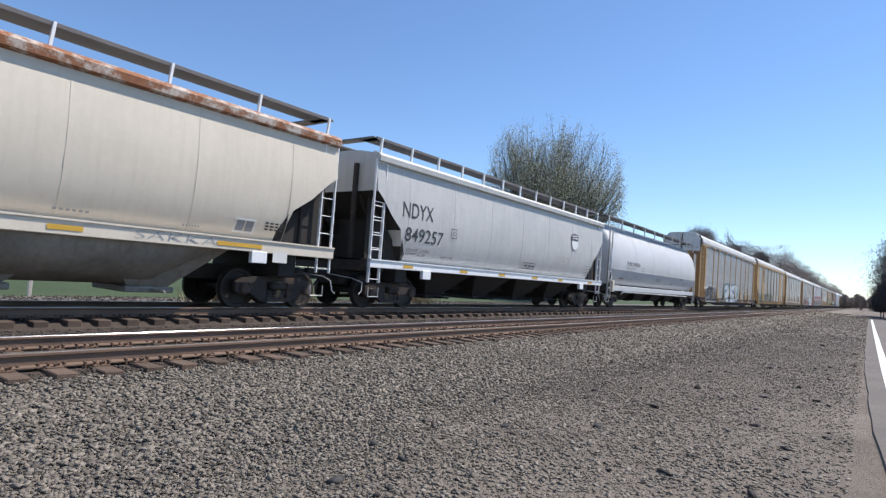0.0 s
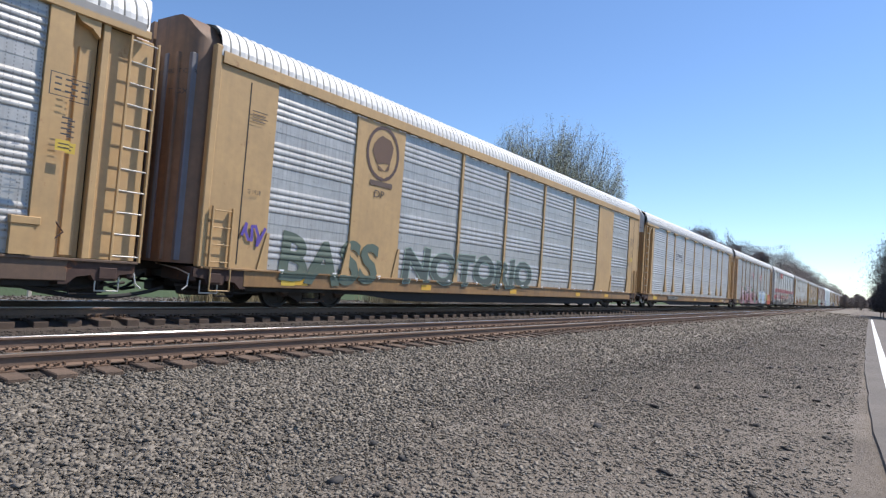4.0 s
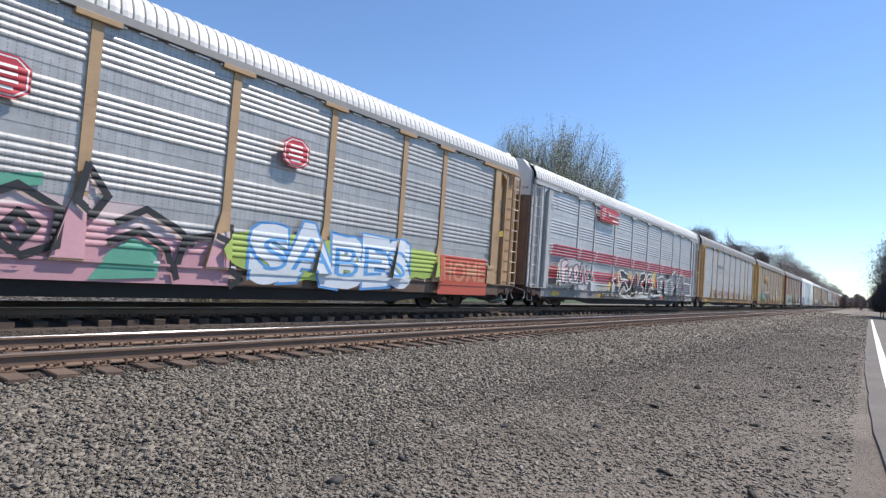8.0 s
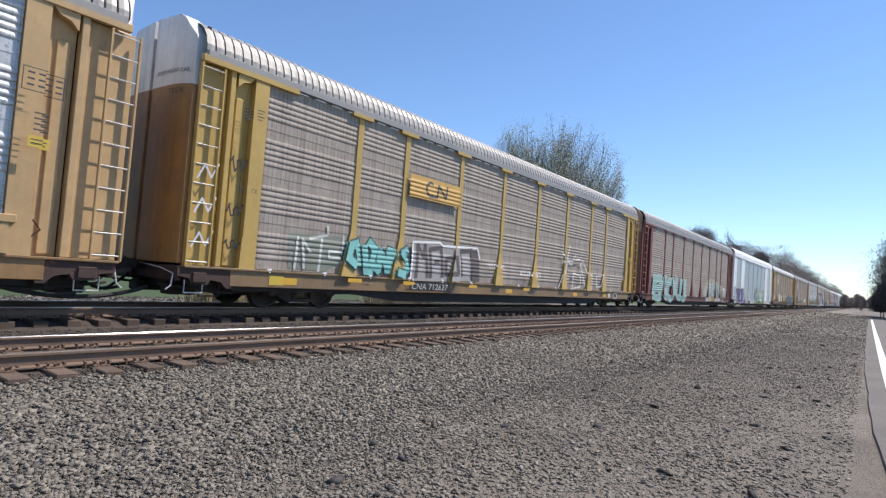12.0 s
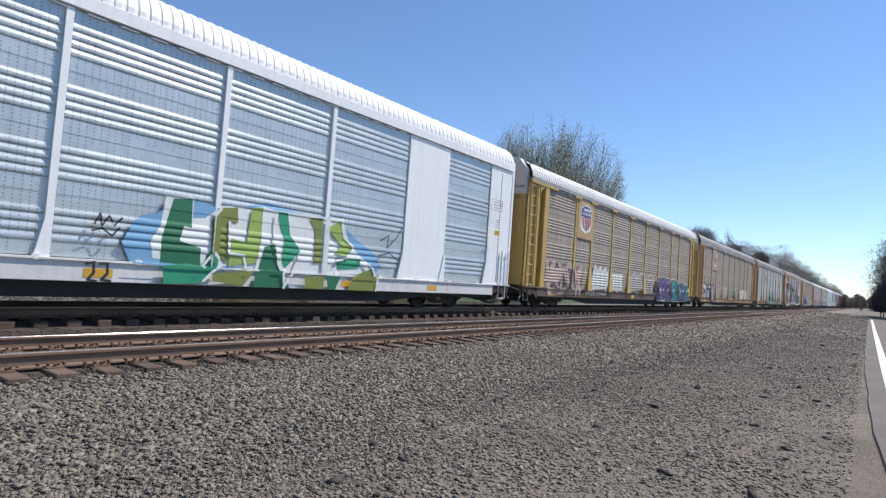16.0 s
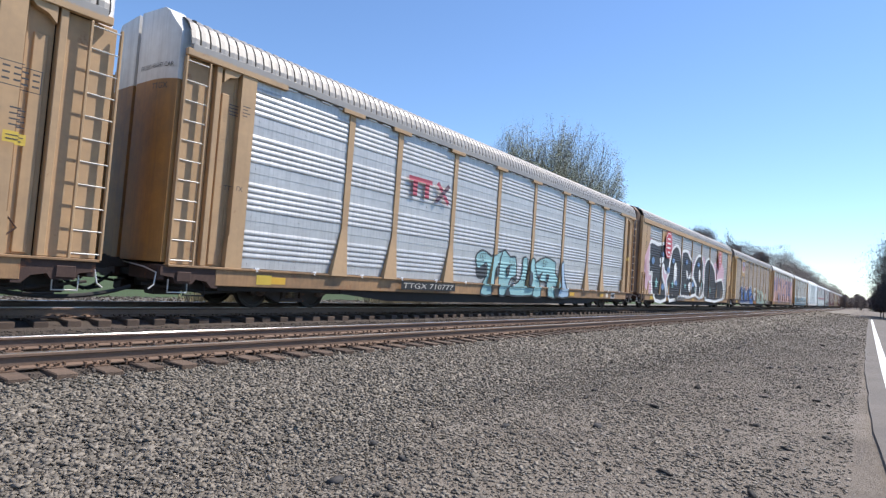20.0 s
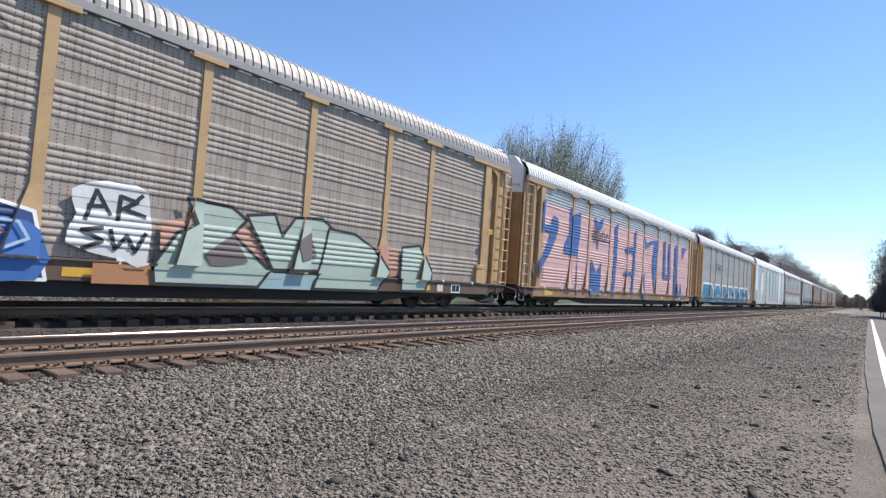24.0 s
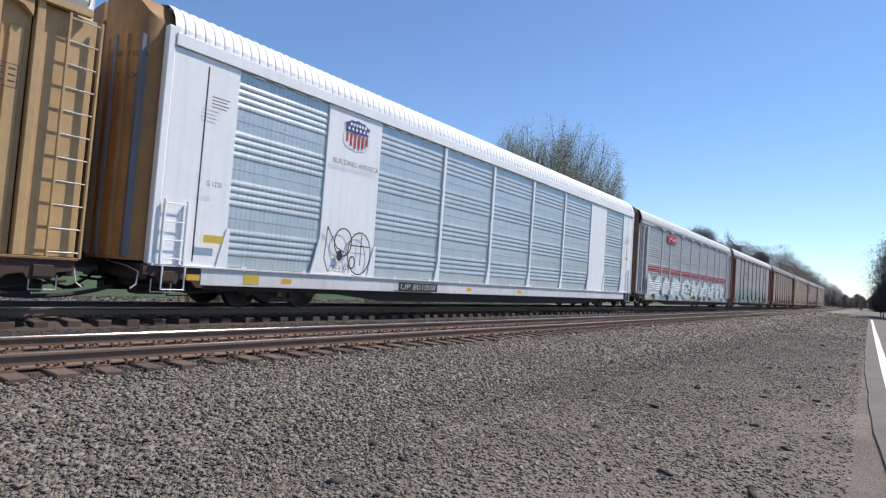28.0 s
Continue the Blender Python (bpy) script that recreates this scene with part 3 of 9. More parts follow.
# the row behind the train, thinning into the distance
ROW = ((128, 29, 13.2, 3.6), (136, 31, 12.2, 3.4), (147, 30, 14.0, 4.4), (159, 31, 12.6, 4.0), (172, 30, 12.0, 4.2), (184, 33, 13.0, 4.5), (197, 30, 14.2, 5.2), (211, 31, 13.4, 5.0))
for i, (x, y, h, w) in enumerate(ROW):
    broad_tree(x, y, h * 1.22, w * 1.25, 10, 2, 20 + i, "bare tree in the row behind the train", 0.6, 0.30, 28, "twig", 0.5, 0.16, 0.15)


def woods(name, spots, label, seed, clump=0.5, per=260, twig="twig"):
    """Far woods: leaning stems and clouds of small twigs."""
    rng = random.Random(seed)
    stems, verts, faces = Shape(), [], []
    for x, y, h in spots:
        stems.rod((x, y, -0.6), (x + rng.uniform(-0.6, 0.6), y, h * 0.7), h * 0.02, 5, h * 0.008)
        for _ in range(per):
            t = rng.uniform(0.12, 1.0)
            w = h * 0.33 * math.sqrt(max(0.02, 1 - ((t - 0.5) / 0.53) ** 2))
            c = Vector((x + rng.gauss(0, 0.42) * w, y + rng.gauss(0, 0.42) * w, h * t))
            a = Vector((rng.uniform(-1, 1), rng.uniform(-1, 1), rng.uniform(0, 1.4))).normalized()
            b = a.orthogonal().normalized()
            l = clump * rng.uniform(0.5, 1.5)
            n = len(verts)
            verts += [c - a * l, c + b * l * 0.13, c + a * l, c - b * l * 0.13]
            faces.append((n, n + 1, n + 2, n + 3))
    ob = thing(name, label, "woods", kind="stuff")
    part("stems", stems, M["bark"], ob)
    me = bpy.data.meshes.new("twigs")
    me.from_pydata([tuple(v) for v in verts], [], faces)
    me.materials.append(M[twig])
    part("twigs", me, M[twig], ob)


def far_row():
    rng = random.Random(3)
    spots, x = [], 224.0
    while x < 900:
        for _ in range(2):
            spots.append((x + rng.uniform(-5, 5), 30 + rng.uniform(-3, 14), rng.uniform(17, 23) * (1.0 if x < 420 else 0.9)))
        x += 7 if x < 500 else 14
    for _ in range(70):
        spots.append((rng.uniform(300, 350), rng.uniform(-14, 18), rng.uniform(3.5, 6.5)))
    return spots


woods("distant_woods", far_row(), "brown leafless woods along the railway", 8, 0.34, 2200)
rng_side = random.Random(9)
woods("roadside_trees", [(98 + rng_side.uniform(0, 40), -6.0 - rng_side.uniform(0, 14), rng_side.uniform(13, 17)) for _ in range(20)] + [(103, -3.6, 12), (114, -3.2, 12), (124, -2.6, 10), (100, -2.4, 6), (108, -1.6, 4.5), (118, -1.4, 4)],
      "dense dark trees beside the road", 12, 0.19, 9500, "dark_twig")

# ---- the train ----
Z0, Z1 = 0.93, 5.17           # panel bottom and top
SIDE = 1.50                   # panel plane from the car's centre
RIB = 0.018


def rib_profile(kind):
    """(z, depth) points of a pressed side sheet: four sheets, each with a band of ribs between flats."""
    pts, h = [(Z0, 0.0)], (Z1 - Z0) / 4
    count, pitch = (5, 0.128) if kind == "A" else (4, 0.15)
    for i in range(4):
        z = Z0 + i * h + (h - count * pitch) * 0.5
        for _ in range(count):
            pts += [(z + pitch * 0.06, 0.0), (z + pitch * 0.22, RIB * 0.8), (z + pitch * 0.40, RIB), (z + pitch * 0.60, RIB * 0.86), (z + pitch * 0.95, 0.0)]
            z += pitch
        pts += [(Z0 + (i + 1) * h - 0.012, 0.0), (Z0 + (i + 1) * h - 0.010, 0.006), (Z0 + (i + 1) * h + (0.0 if i == 3 else 0.012), 0.006)]
    return pts


PROFILE = {k: rib_profile(k) for k in "AB"}


def profile_depth(kind, z):
    p = PROFILE[kind]
    if z <= p[0][0] or z >= p[-1][0]:
        return 0.0
    for (a, da), (b, db) in zip(p, p[1:]):
        if z <= b:
            return da if b == a else da + (db - da) * (z - a) / (b - a)
    return 0.0


def panel_shape(kind, w):
    s = Shape()
    p = PROFILE[kind]
    n = len(p)
    s.add([(-w / 2, -SIDE - d, z) for z, d in p] + [(w / 2, -SIDE - d, z) for z, d in p], [(i, i + 1, n + i + 1, n + i) for i in range(n - 1)])
    s.box(-w / 2, w / 2, -SIDE + 0.02, -SIDE + 0.04, Z0, Z1)
    for i in (0.06, 0.5, 0.94):
        for j in range(4):
            z = Z0 + (j + 0.0) * (Z1 - Z0) / 4 + 0.1
            x = -w / 2 + w * i
            s.box(x - 0.012, x + 0.012, -SIDE - 0.012, -SIDE, z - 0.012, z + 0.012)
    return s


POSTS_A = (-8.97, -7.02, -4.21, -1.40, 1.40, 4.21, 7.02, 8.97)
EDGE_A = 11.97
BAYS_A = tuple(zip((-EDGE_A, *POSTS_A), (*POSTS_A, EDGE_A)))
BAYS_B = ((-12.04, -9.48), (-7.54, -4.54), (-4.54, -1.54), (-1.54, 1.5), (1.5, 4.5), (4.5, 7.5), (9.5, 12.04))
BLANKS_B = ((-13.6, -12.04), (-9.48, -7.54), (7.5, 9.5), (12.04, 13.6))
POSTS_B = (-4.54, -1.54, 1.5, 4.5)
END = 13.6
FACE = {"A": 13.84, "B": 14.2}      # middle of the bulging end doors


def roof_profile(kind):
    up = 0.0 if kind == "A" else 0.10
    pts = [(-1.575, 5.33), (-1.565, 5.46 + up), (-1.51, 5.64 + up), (-1.40, 5.81 + up), (-1.20, 5.95 + up), (-0.85, 6.05 + up), (-0.4, 6.11 + up), (0, 6.13 + up)]
    return pts + [(-y, z) for y, z in reversed(pts[:-1])]


def roof_shape(kind, x0, x1, pitch=0.215):
    s = Shape()
    sec = roof_profile(kind)
    k = len(sec)
    xs, x = [], x0
    while x < x1 - 0.01:
        xs += [(x, 0.0), (x + pitch * 0.42, 0.012), (x + pitch * 0.82, 0.0), (x + pitch * 0.84, -0.10), (x + pitch * 0.97, -0.10)]
        x += pitch
    xs.append((x1, 0.0))
    verts = []
    for x, up in xs:
        for y, z in sec:
            n = Vector((y, (z - 4.4) * 1.0)).normalized()
            verts.append((x, y + n.x * up, z + n.y * up))
    faces = [(i * k + j, i * k + j + 1, (i + 1) * k + j + 1, (i + 1) * k + j) for i in range(len(xs) - 1) for j in range(k - 1)]
    s.add(verts, faces)
    return s


FOOT_Z, FOOT_W, FOOT_D = 2.1, 0.58, 0.20      # where the feet of the posts begin to spread, and their slopes


def post_shape(low=Z0 - 0.05):
    """Side post whose foot widens to one side and stands out from the wall."""
    # height, edge towards the car's front, face
    k = (FOOT_Z - low) / FOOT_Z
    rows = [(5.10, -0.125, 0.042), (FOOT_Z, -0.125, 0.042), (low, -0.125 - FOOT_W * k, 0.042 + FOOT_D * k)]
    s = Shape()
    n = len(rows)
    ring = [(x, y) for z, e, d in rows for x, y in ((e, -SIDE + 0.06), (e, -SIDE - d), (0.075, -SIDE - d), (0.075, -SIDE + 0.06))]
    s.add([(x, y, rows[i // 4][0]) for i, (x, y) in enumerate(ring)],
          [(4 * i + j, 4 * i + (j + 1) % 4, 4 * i + 4 + (j + 1) % 4, 4 * i + 4 + j) for i in range(n - 1) for j in range(4)] + [(0, 1, 2, 3), tuple(range(4 * n - 4, 4 * n))])
    return s


def bracket_shape():
    return Shape().box(-0.42, 0.36, -SIDE - 0.105, -SIDE - 0.03, 5.09, 5.20, 0.008)


def end_leaf(kind, z0, z1, side):
    """One bulging leaf of the end doors between two heights; side -1 is the leaf on the near side."""
    def half_width(z):
        p = [(0.9, 1.37), (5.62, 1.37), (6.02, 1.08), (6.10, 0.95), (6.14, 0.08)]
        for (a, wa), (b, wb) in zip(p, p[1:]):
            if z <= b:
                return wa + (wb - wa) * (z - a) / (b - a)
        return 0.08
    zs = sorted({z0, z1, *[z for z in (5.62, 5.8, 6.02, 6.10) if z0 < z < z1]})
    s = Shape()
    mid, edge = -FACE[kind], -END + 0.02
    cols = 7
    inner = 0.07
    verts = []
    for z in zs:
        w = half_width(z)
        for i in range(cols):
            y = inner + (max(w, inner + 0.01) - inner) * i / (cols - 1)
            verts.append((mid + (edge - mid) * (y / 1.46) ** 5, side * y, z))
    n = len(zs)
    back = [(-END + 0.16, y, z) for _, y, z in verts]
    faces = [(j * cols + i, j * cols + i + 1, (j + 1) * cols + i + 1, (j + 1) * cols + i) for j in range(n - 1) for i in range(cols - 1)]
    m = len(verts)
    for ring in ([i for i in range(cols)], [(n - 1) * cols + i for i in range(cols)], [j * cols for j in range(n)], [j * cols + cols - 1 for j in range(n)]):
        faces += [(a, b, b + m, a + m) for a, b in zip(ring, ring[1:])]
    return s.add(verts + back, faces)


def ladder(car, x, y, z0, z1, width, material, rung_material, step=0.39):
    """Two stiles with round rungs between them."""
    ob = part("ladder", shared(("ladder", round(z0, 2), round(z1, 2), round(width, 2)), lambda: Shape()
              .box(-width / 2 - 0.02, -width / 2 + 0.02, -0.035, 0.035, z0 - 0.1, z1 + 0.08, 0.006)
              .box(width / 2 - 0.02, width / 2 + 0.02, -0.035, 0.035, z0 - 0.1, z1 + 0.08, 0.006), material), material, car, at=pose(x, y, 0))
    rung = shared(("rung", round(width, 2)), lambda: Shape().rod((-width / 2, -0.015, 0), (width / 2, -0.015, 0), 0.012, 6), rung_material)
    n = max(2, round((z1 - z0) / step) + 1)
    for i in range(n):
        part("rung", rung, rung_material, ob, at=pose(0, 0, z0 + (z1 - z0) * i / (n - 1)))
    return ob


WHEELS = []


def truck(car, x, casting, radius=0.42, bearings=False):
    """A two-axle freight truck: side frames, bolster, springs, and wheelsets that turn."""
    c = 0.89
    r = radius

    def side_frame():
        s = Shape()
        y0, y1 = -1.08, -0.96
        a, b = c + 0.24, r + 0.16
        for m in (-1, 1):
            s.prism([(m * a, b), (m * a, r - 0.06), (m * (c + 0.12), r - 0.12), (m * (c - 0.13), r - 0.08), (m * 0.42, 0.17), (m * 0.30, 0.17), (m * 0.30, r - 0.02),
                     (m * 0.62, r + 0.10), (m * 0.5, r + 0.30), (m * (c + 0.1), r + 0.24)], y0, y1)
            s.prism([(m * 0.30, r - 0.02), (m * 0.30, r + 0.17), (m * 0.5, r + 0.30), (m * 0.62, r + 0.10)], y0, y1)
        s.prism([(-0.30, 0.17), (0.30, 0.17), (0.30, 0.25), (-0.30, 0.25)], y0 - 0.02, y1)
        s.prism([(-0.5, r + 0.30), (-0.30, r + 0.17), (0.30, r + 0.17), (0.5, r + 0.30)], y0, y1)
        return s
    ob = part("truck", shared(("truck", r), lambda: Shape().box(-0.22, 0.22, -1.18, 1.18, r + 0.0, r + 0.16, 0.03).box(-0.6, 0.6, -0.35, 0.35, r + 0.1, r + 0.34, 0.03), casting), casting, car, "rusty cast steel truck", pose(x, 0, 0))

    def springs():
        s = Shape()
        for dx in (-0.19, 0.0, 0.19):
            for i in range(5):
                z = 0.265 + i * 0.036
                s.lathe_y([(0.072, -0.012), (0.085, 0.0), (0.072, 0.012)], 10)
                s.v[-30:] = [(px + dx, pz - 1.02, py + z) for px, py, pz in s.v[-30:]]
        return s

    def cap_shape():
        s = Shape().lathe_y([(0.13, -1.05), (0.13, -1.12), (0.10, -1.15), (0.05, -1.16)], 12, 0, r)
        for k in range(3):
            a = k * 2.094 + 0.5
            s.rod((0.08 * math.cos(a), -1.11, r + 0.08 * math.sin(a)), (0.08 * math.cos(a), -1.175, r + 0.08 * math.sin(a)), 0.02, 6)
        return s
    for at in both_sides():
        part("side_frame", shared(("side_frame", r), side_frame, casting), casting, ob, at=at)
        part("spring_pack", shared(("spring_pack", r), springs, M["spring"]), M["spring"], ob, "coil springs", at)["kind"] = "stuff"
        for dx in (-c, c):
            part("bearing_cap", shared(("bearing_cap", r), cap_shape, M["truck_brown"]), M["truck_brown"], ob, at=at @ pose(dx, 0, 0))

    def wheelset():
        s = Shape().rod((0, -1.1, 0), (0, 1.1, 0), 0.075, 10)
        for side in (-1, 1):
            y = side * 0.7525
            prof = [(0.09, -0.09), (0.13, -0.09), (0.15, -0.02), (r - 0.09, -0.03), (r - 0.07, -0.065), (r, -0.065), (r, 0.045), (r + 0.026, 0.055), (r + 0.022, 0.075), (r - 0.07, 0.075), (r - 0.09, 0.03), (0.15, 0.04), (0.12, 0.09), (0.09, 0.09)]
            s.lathe_y([(a, y - side * b) for a, b in prof], 28)
            for k in range(3):
                a = k * 2.094
                s.rod((0.25 * math.cos(a), y - side * -0.045, 0.25 * math.sin(a)), (0.25 * math.cos(a), y + side * -0.05, 0.25 * math.sin(a)), 0.03, 6)
        return s
    me = shared(("wheelset", r), wheelset, M["wheel"], True)

    for dx in (-c, c):
        w = part("wheelset", me, M["wheel"], ob, at=pose(dx, 0, r))
        WHEELS.append((w, dx, r, car))
    return ob


def coupler_shape():
    s = Shape().box(0.0, 0.55, -0.09, 0.09, 0.78, 0.98, 0.02)
    s.prism([(0.5, 0.74), (0.86, 0.74), (0.86, 1.03), (0.5, 1.03)], -0.16, -0.04)
    s.prism([(0.5, 0.76), (0.72, 0.76), (0.72, 1.0), (0.5, 1.0)], -0.04, 0.15)
    return s


def car_ends(car, x_end, lever="bare_steel"):
    """Coupler, air hose, uncoupling lever and step at each end."""
    for turn, sign in ((Matrix.Identity(4), 1), (TURN, -1)):
        at = turn @ pose(x_end - 0.25, 0, 0)
        part("coupler", shared(("coupler",), coupler_shape, M["under"]), M["under"], car, "dark knuckle coupler", at)
        part("draft_box", shared(("draft_box",), lambda: Shape().box(-1.6, 0.1, -0.42, 0.42, 0.62, 1.02, 0.03), M["under"]), M["under"], car, at=at)

        def hose_shape():
            pts = [(0.1, 0.45 * sign, 0.72), (0.35, 0.42 * sign, 0.5), (0.6, 0.36 * sign, 0.34), (0.8, 0.25 * sign, 0.30), (0.98, 0.1 * sign, 0.36)]
            return Shape().pipe(pts, 0.032, 7)
        part("air_hose", shared(("air_hose", sign), hose_shape, M["hose"], True), M["hose"], car, "black rubber air hose", at)
        y = -1.45 * sign

        def lever_shape():
            return Shape().pipe([(0.2, 0.1 * sign, 0.92), (0.28, y * 0.75, 0.84), (0.2, y, 0.74), (0.24, y * 1.02, 0.5), (0.34, y * 1.02, 0.42)], 0.014, 6)
        part("uncoupling_lever", shared(("uncoupling_lever", sign), lever_shape, M[lever]), M[lever], car, at=at)

        def stirrup():
            return Shape().pipe([(-0.05, y, 0.62), (-0.05, y, 0.36), (-0.45, y, 0.36), (-0.45, y, 0.62)], 0.016, 6)
        part("step", shared(("stirrup_step", sign), stirrup, M[lever]), M[lever], car, at=at)


def both_sides(at=None):
    at = at or Matrix.Identity(4)
    return (at, TURN @ at)


def autorack(spec, x0):
    """A long covered car carrier. Kind A has outside posts and recessed ends, kind B smooth blank bays."""
    kind, frame_m, panel_m, roof_m = spec["kind"], M[spec["frame"]], M[spec["panel"]], M[spec["roof"]]
    car = thing("autorack_car", spec["label"], "railway car", "cars of the freight train", pose(x0, TRAIN_Y, 0))
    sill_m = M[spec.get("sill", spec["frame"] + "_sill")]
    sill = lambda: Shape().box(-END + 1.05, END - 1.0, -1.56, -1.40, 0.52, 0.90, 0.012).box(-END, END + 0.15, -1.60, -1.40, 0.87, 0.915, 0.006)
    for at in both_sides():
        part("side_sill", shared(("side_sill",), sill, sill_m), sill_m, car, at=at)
    part("deck", shared(("deck",), lambda: Shape().box(-END, END, -1.39, 1.39, 0.74, 0.86), M["under"]), M["under"], car)
    part("center_sill", shared(("center_sill",), lambda: Shape().box(-END + 0.3, END - 0.3, -0.38, 0.38, 0.40, 0.74, 0.02), M["under"]), M["under"], car)

    def bearers():
        s = Shape()
        for i in range(-7, 8):
            s.prism([(i * 1.15 - 0.04, 0.48), (i * 1.15 + 0.04, 0.48), (i * 1.15 + 0.04, 0.74), (i * 1.15 - 0.04, 0.74)], -1.39, 1.39)
        for y in (-1.45, 1.35):
            s.prism([(-8.9, 0.60), (-8.9, 0.42), (-7.0, 0.24), (7.0, 0.24), (8.9, 0.42), (8.9, 0.60)], y, y + 0.1)
        s.box(-12.4, 12.4, -1.43, -1.36, 0.42, 0.56).box(-12.4, 12.4, 1.36, 1.43, 0.42, 0.56)
        return s.box(-3.2, -1.4, -1.15, -0.5, 0.22, 0.6, 0.05).rod((1.0, -0.9, 0.42), (2.0, -0.9, 0.42), 0.2, 12)
    part("underframe", shared(("underframe",), bearers, M["under"]), M["under"], car, "dark brake rigging and cross bearers")
    bays = BAYS_A if kind == "A" else BAYS_B
    pm = spec.get("panel_mats", {})
    for i, (a, b) in enumerate(bays):
        m = M[pm.get(i, spec["panel"])]
        w = round(b - a - 0.02, 3)
        me = shared(("panel", kind, w), lambda: panel_shape(kind, w), m)
        for at in both_sides(pose((a + b) / 2, 0, 0)):
            part("panel", me, m, car, at=at)
    part("roof", shared(("roof", kind), lambda: roof_shape(kind, -END + 0.06, END - 0.06), roof_m), roof_m, car, "ribbed metal roof")
    rail_m = M["roof"] if kind == "A" else frame_m
    for at in both_sides():
        part("roof_rail", shared(("roof_rail", kind), lambda: Shape().box(-END + 0.1, END - 0.1, -1.60, -1.46, 5.19, 5.35 if kind == "A" else 5.44, 0.006), rail_m), rail_m, car, at=at)

    def clips():
        s = Shape()
        for i in range(-21, 22):
            s.box(i * 0.55 - 0.17, i * 0.55 + 0.15, -1.55, -1.505, 5.14, 5.172)
            if i % 3 == 0:
                s.box(i * 0.55 - 0.09, i * 0.55 + 0.03, -1.595, -1.55, 0.915, 0.955)
                s.box(i * 0.55 - 0.05, i * 0.55, -1.60, -1.595, 0.86, 0.955)
        return s
    part("clip_strip", shared(("clip_strip",), clips, M["white"]), M["white"], car, "pale clip strips along the roof edge")["kind"] = "stuff"
    if kind == "A":
        foot_z = spec.get("foot", Z0 - 0.05)
        for x in POSTS_A:
            for at in (pose(x, 0, 0), TURN @ pose(x, 0, 0)):
                part("post", shared(("post", foot_z), lambda: post_shape(foot_z), frame_m), frame_m, car, at=at)
                part("bracket", shared(("bracket",), bracket_shape, frame_m), frame_m, car, at=at)
    else:
        for x in POSTS_B:
            def slim():
                return Shape().prism([(-0.18, Z0 - 0.04), (0.06, Z0 - 0.04), (0.06, 5.17), (-0.06, 5.17), (-0.06, 1.55)], -SIDE - 0.065, -SIDE + 0.05)
            for at in both_sides(pose(x, 0, 0)):
                part("post", shared(("slim_post",), slim, frame_m), frame_m, car, at=at)
        for a, b in BLANKS_B:
            w = round(b - a, 3)
            me = shared(("blank_panel", w), lambda: Shape().box(-w / 2, w / 2, -SIDE - 0.05, -SIDE + 0.05, Z0 - 0.03, 5.18, 0.01), frame_m)
            for at in both_sides(pose((a + b) / 2, 0, 0)):
                blank = part("blank_panel", me, frame_m, car, at=at)
        for x in (-9.48 - 0.02, -7.54, 7.5, 9.5, -12.04, 12.04):
            foot = lambda: Shape().prism([(-0.22, Z0 - 0.04), (0.05, Z0 - 0.04), (0.05, 1.75), (-0.02, 1.75)], -SIDE - 0.085, -SIDE - 0.03)
            part("foot_plate", shared(("foot_plate",), foot, frame_m), frame_m, car, at=pose(x, 0, 0))
    end_m, cap_m = M[spec["end"]], M[spec["cap"]]
    split = spec.get("split", 4.62)
    for turn in (Matrix.Identity(4), TURN):
        # An added dark sheet, no real wall: gives the shade between the door leaves.
        part("end_wall", shared(("end_wall",), lambda: Shape().box(-END + 0.17, -END + 0.24, -1.36, 1.36, 0.92, 5.9), M["under"]), M["under"], car, "dark sheet added for the shade in the door seam", turn)
        for side in (-1, 1):
            leaf = part("end_door", shared(("end_door", kind, split, side), lambda: end_leaf(kind, 0.95, split, side), end_m, True), end_m, car, "tall grimy end door leaf", turn)
            part("end_cap", shared(("end_cap", kind, split, side), lambda: end_leaf(kind, split, 6.14, side), cap_m, True), cap_m, leaf, "painted top of the end door")
            if kind == "B":
                for i, yy in enumerate((0.3, 0.62, 0.94, 1.2)):
                    m = M["end_grey"] if i in (1, 3) else end_m
                    x = -FACE["B"] + (FACE["B"] - END) * (yy / 1.46) ** 5
                    rib = lambda: Shape().box(x - 0.03, x + 0.12, side * yy - 0.06, side * yy + 0.06, 1.0, 5.3, 0.012)
                    part("door_rib", shared(("door_rib", side, i), rib, m), m, leaf)
    if kind == "B":
        for at in both_sides():
            for sx in (-1, 1):
                edge_post = lambda: Shape().box(min(sx * (END - 0.1), sx * (END + 0.06)), max(sx * (END - 0.1), sx * (END + 0.06)), -1.57, -1.40, 0.9, 5.55, 0.02)
                part("corner_post", shared(("corner_post", sx), edge_post, frame_m), frame_m, car, at=at)
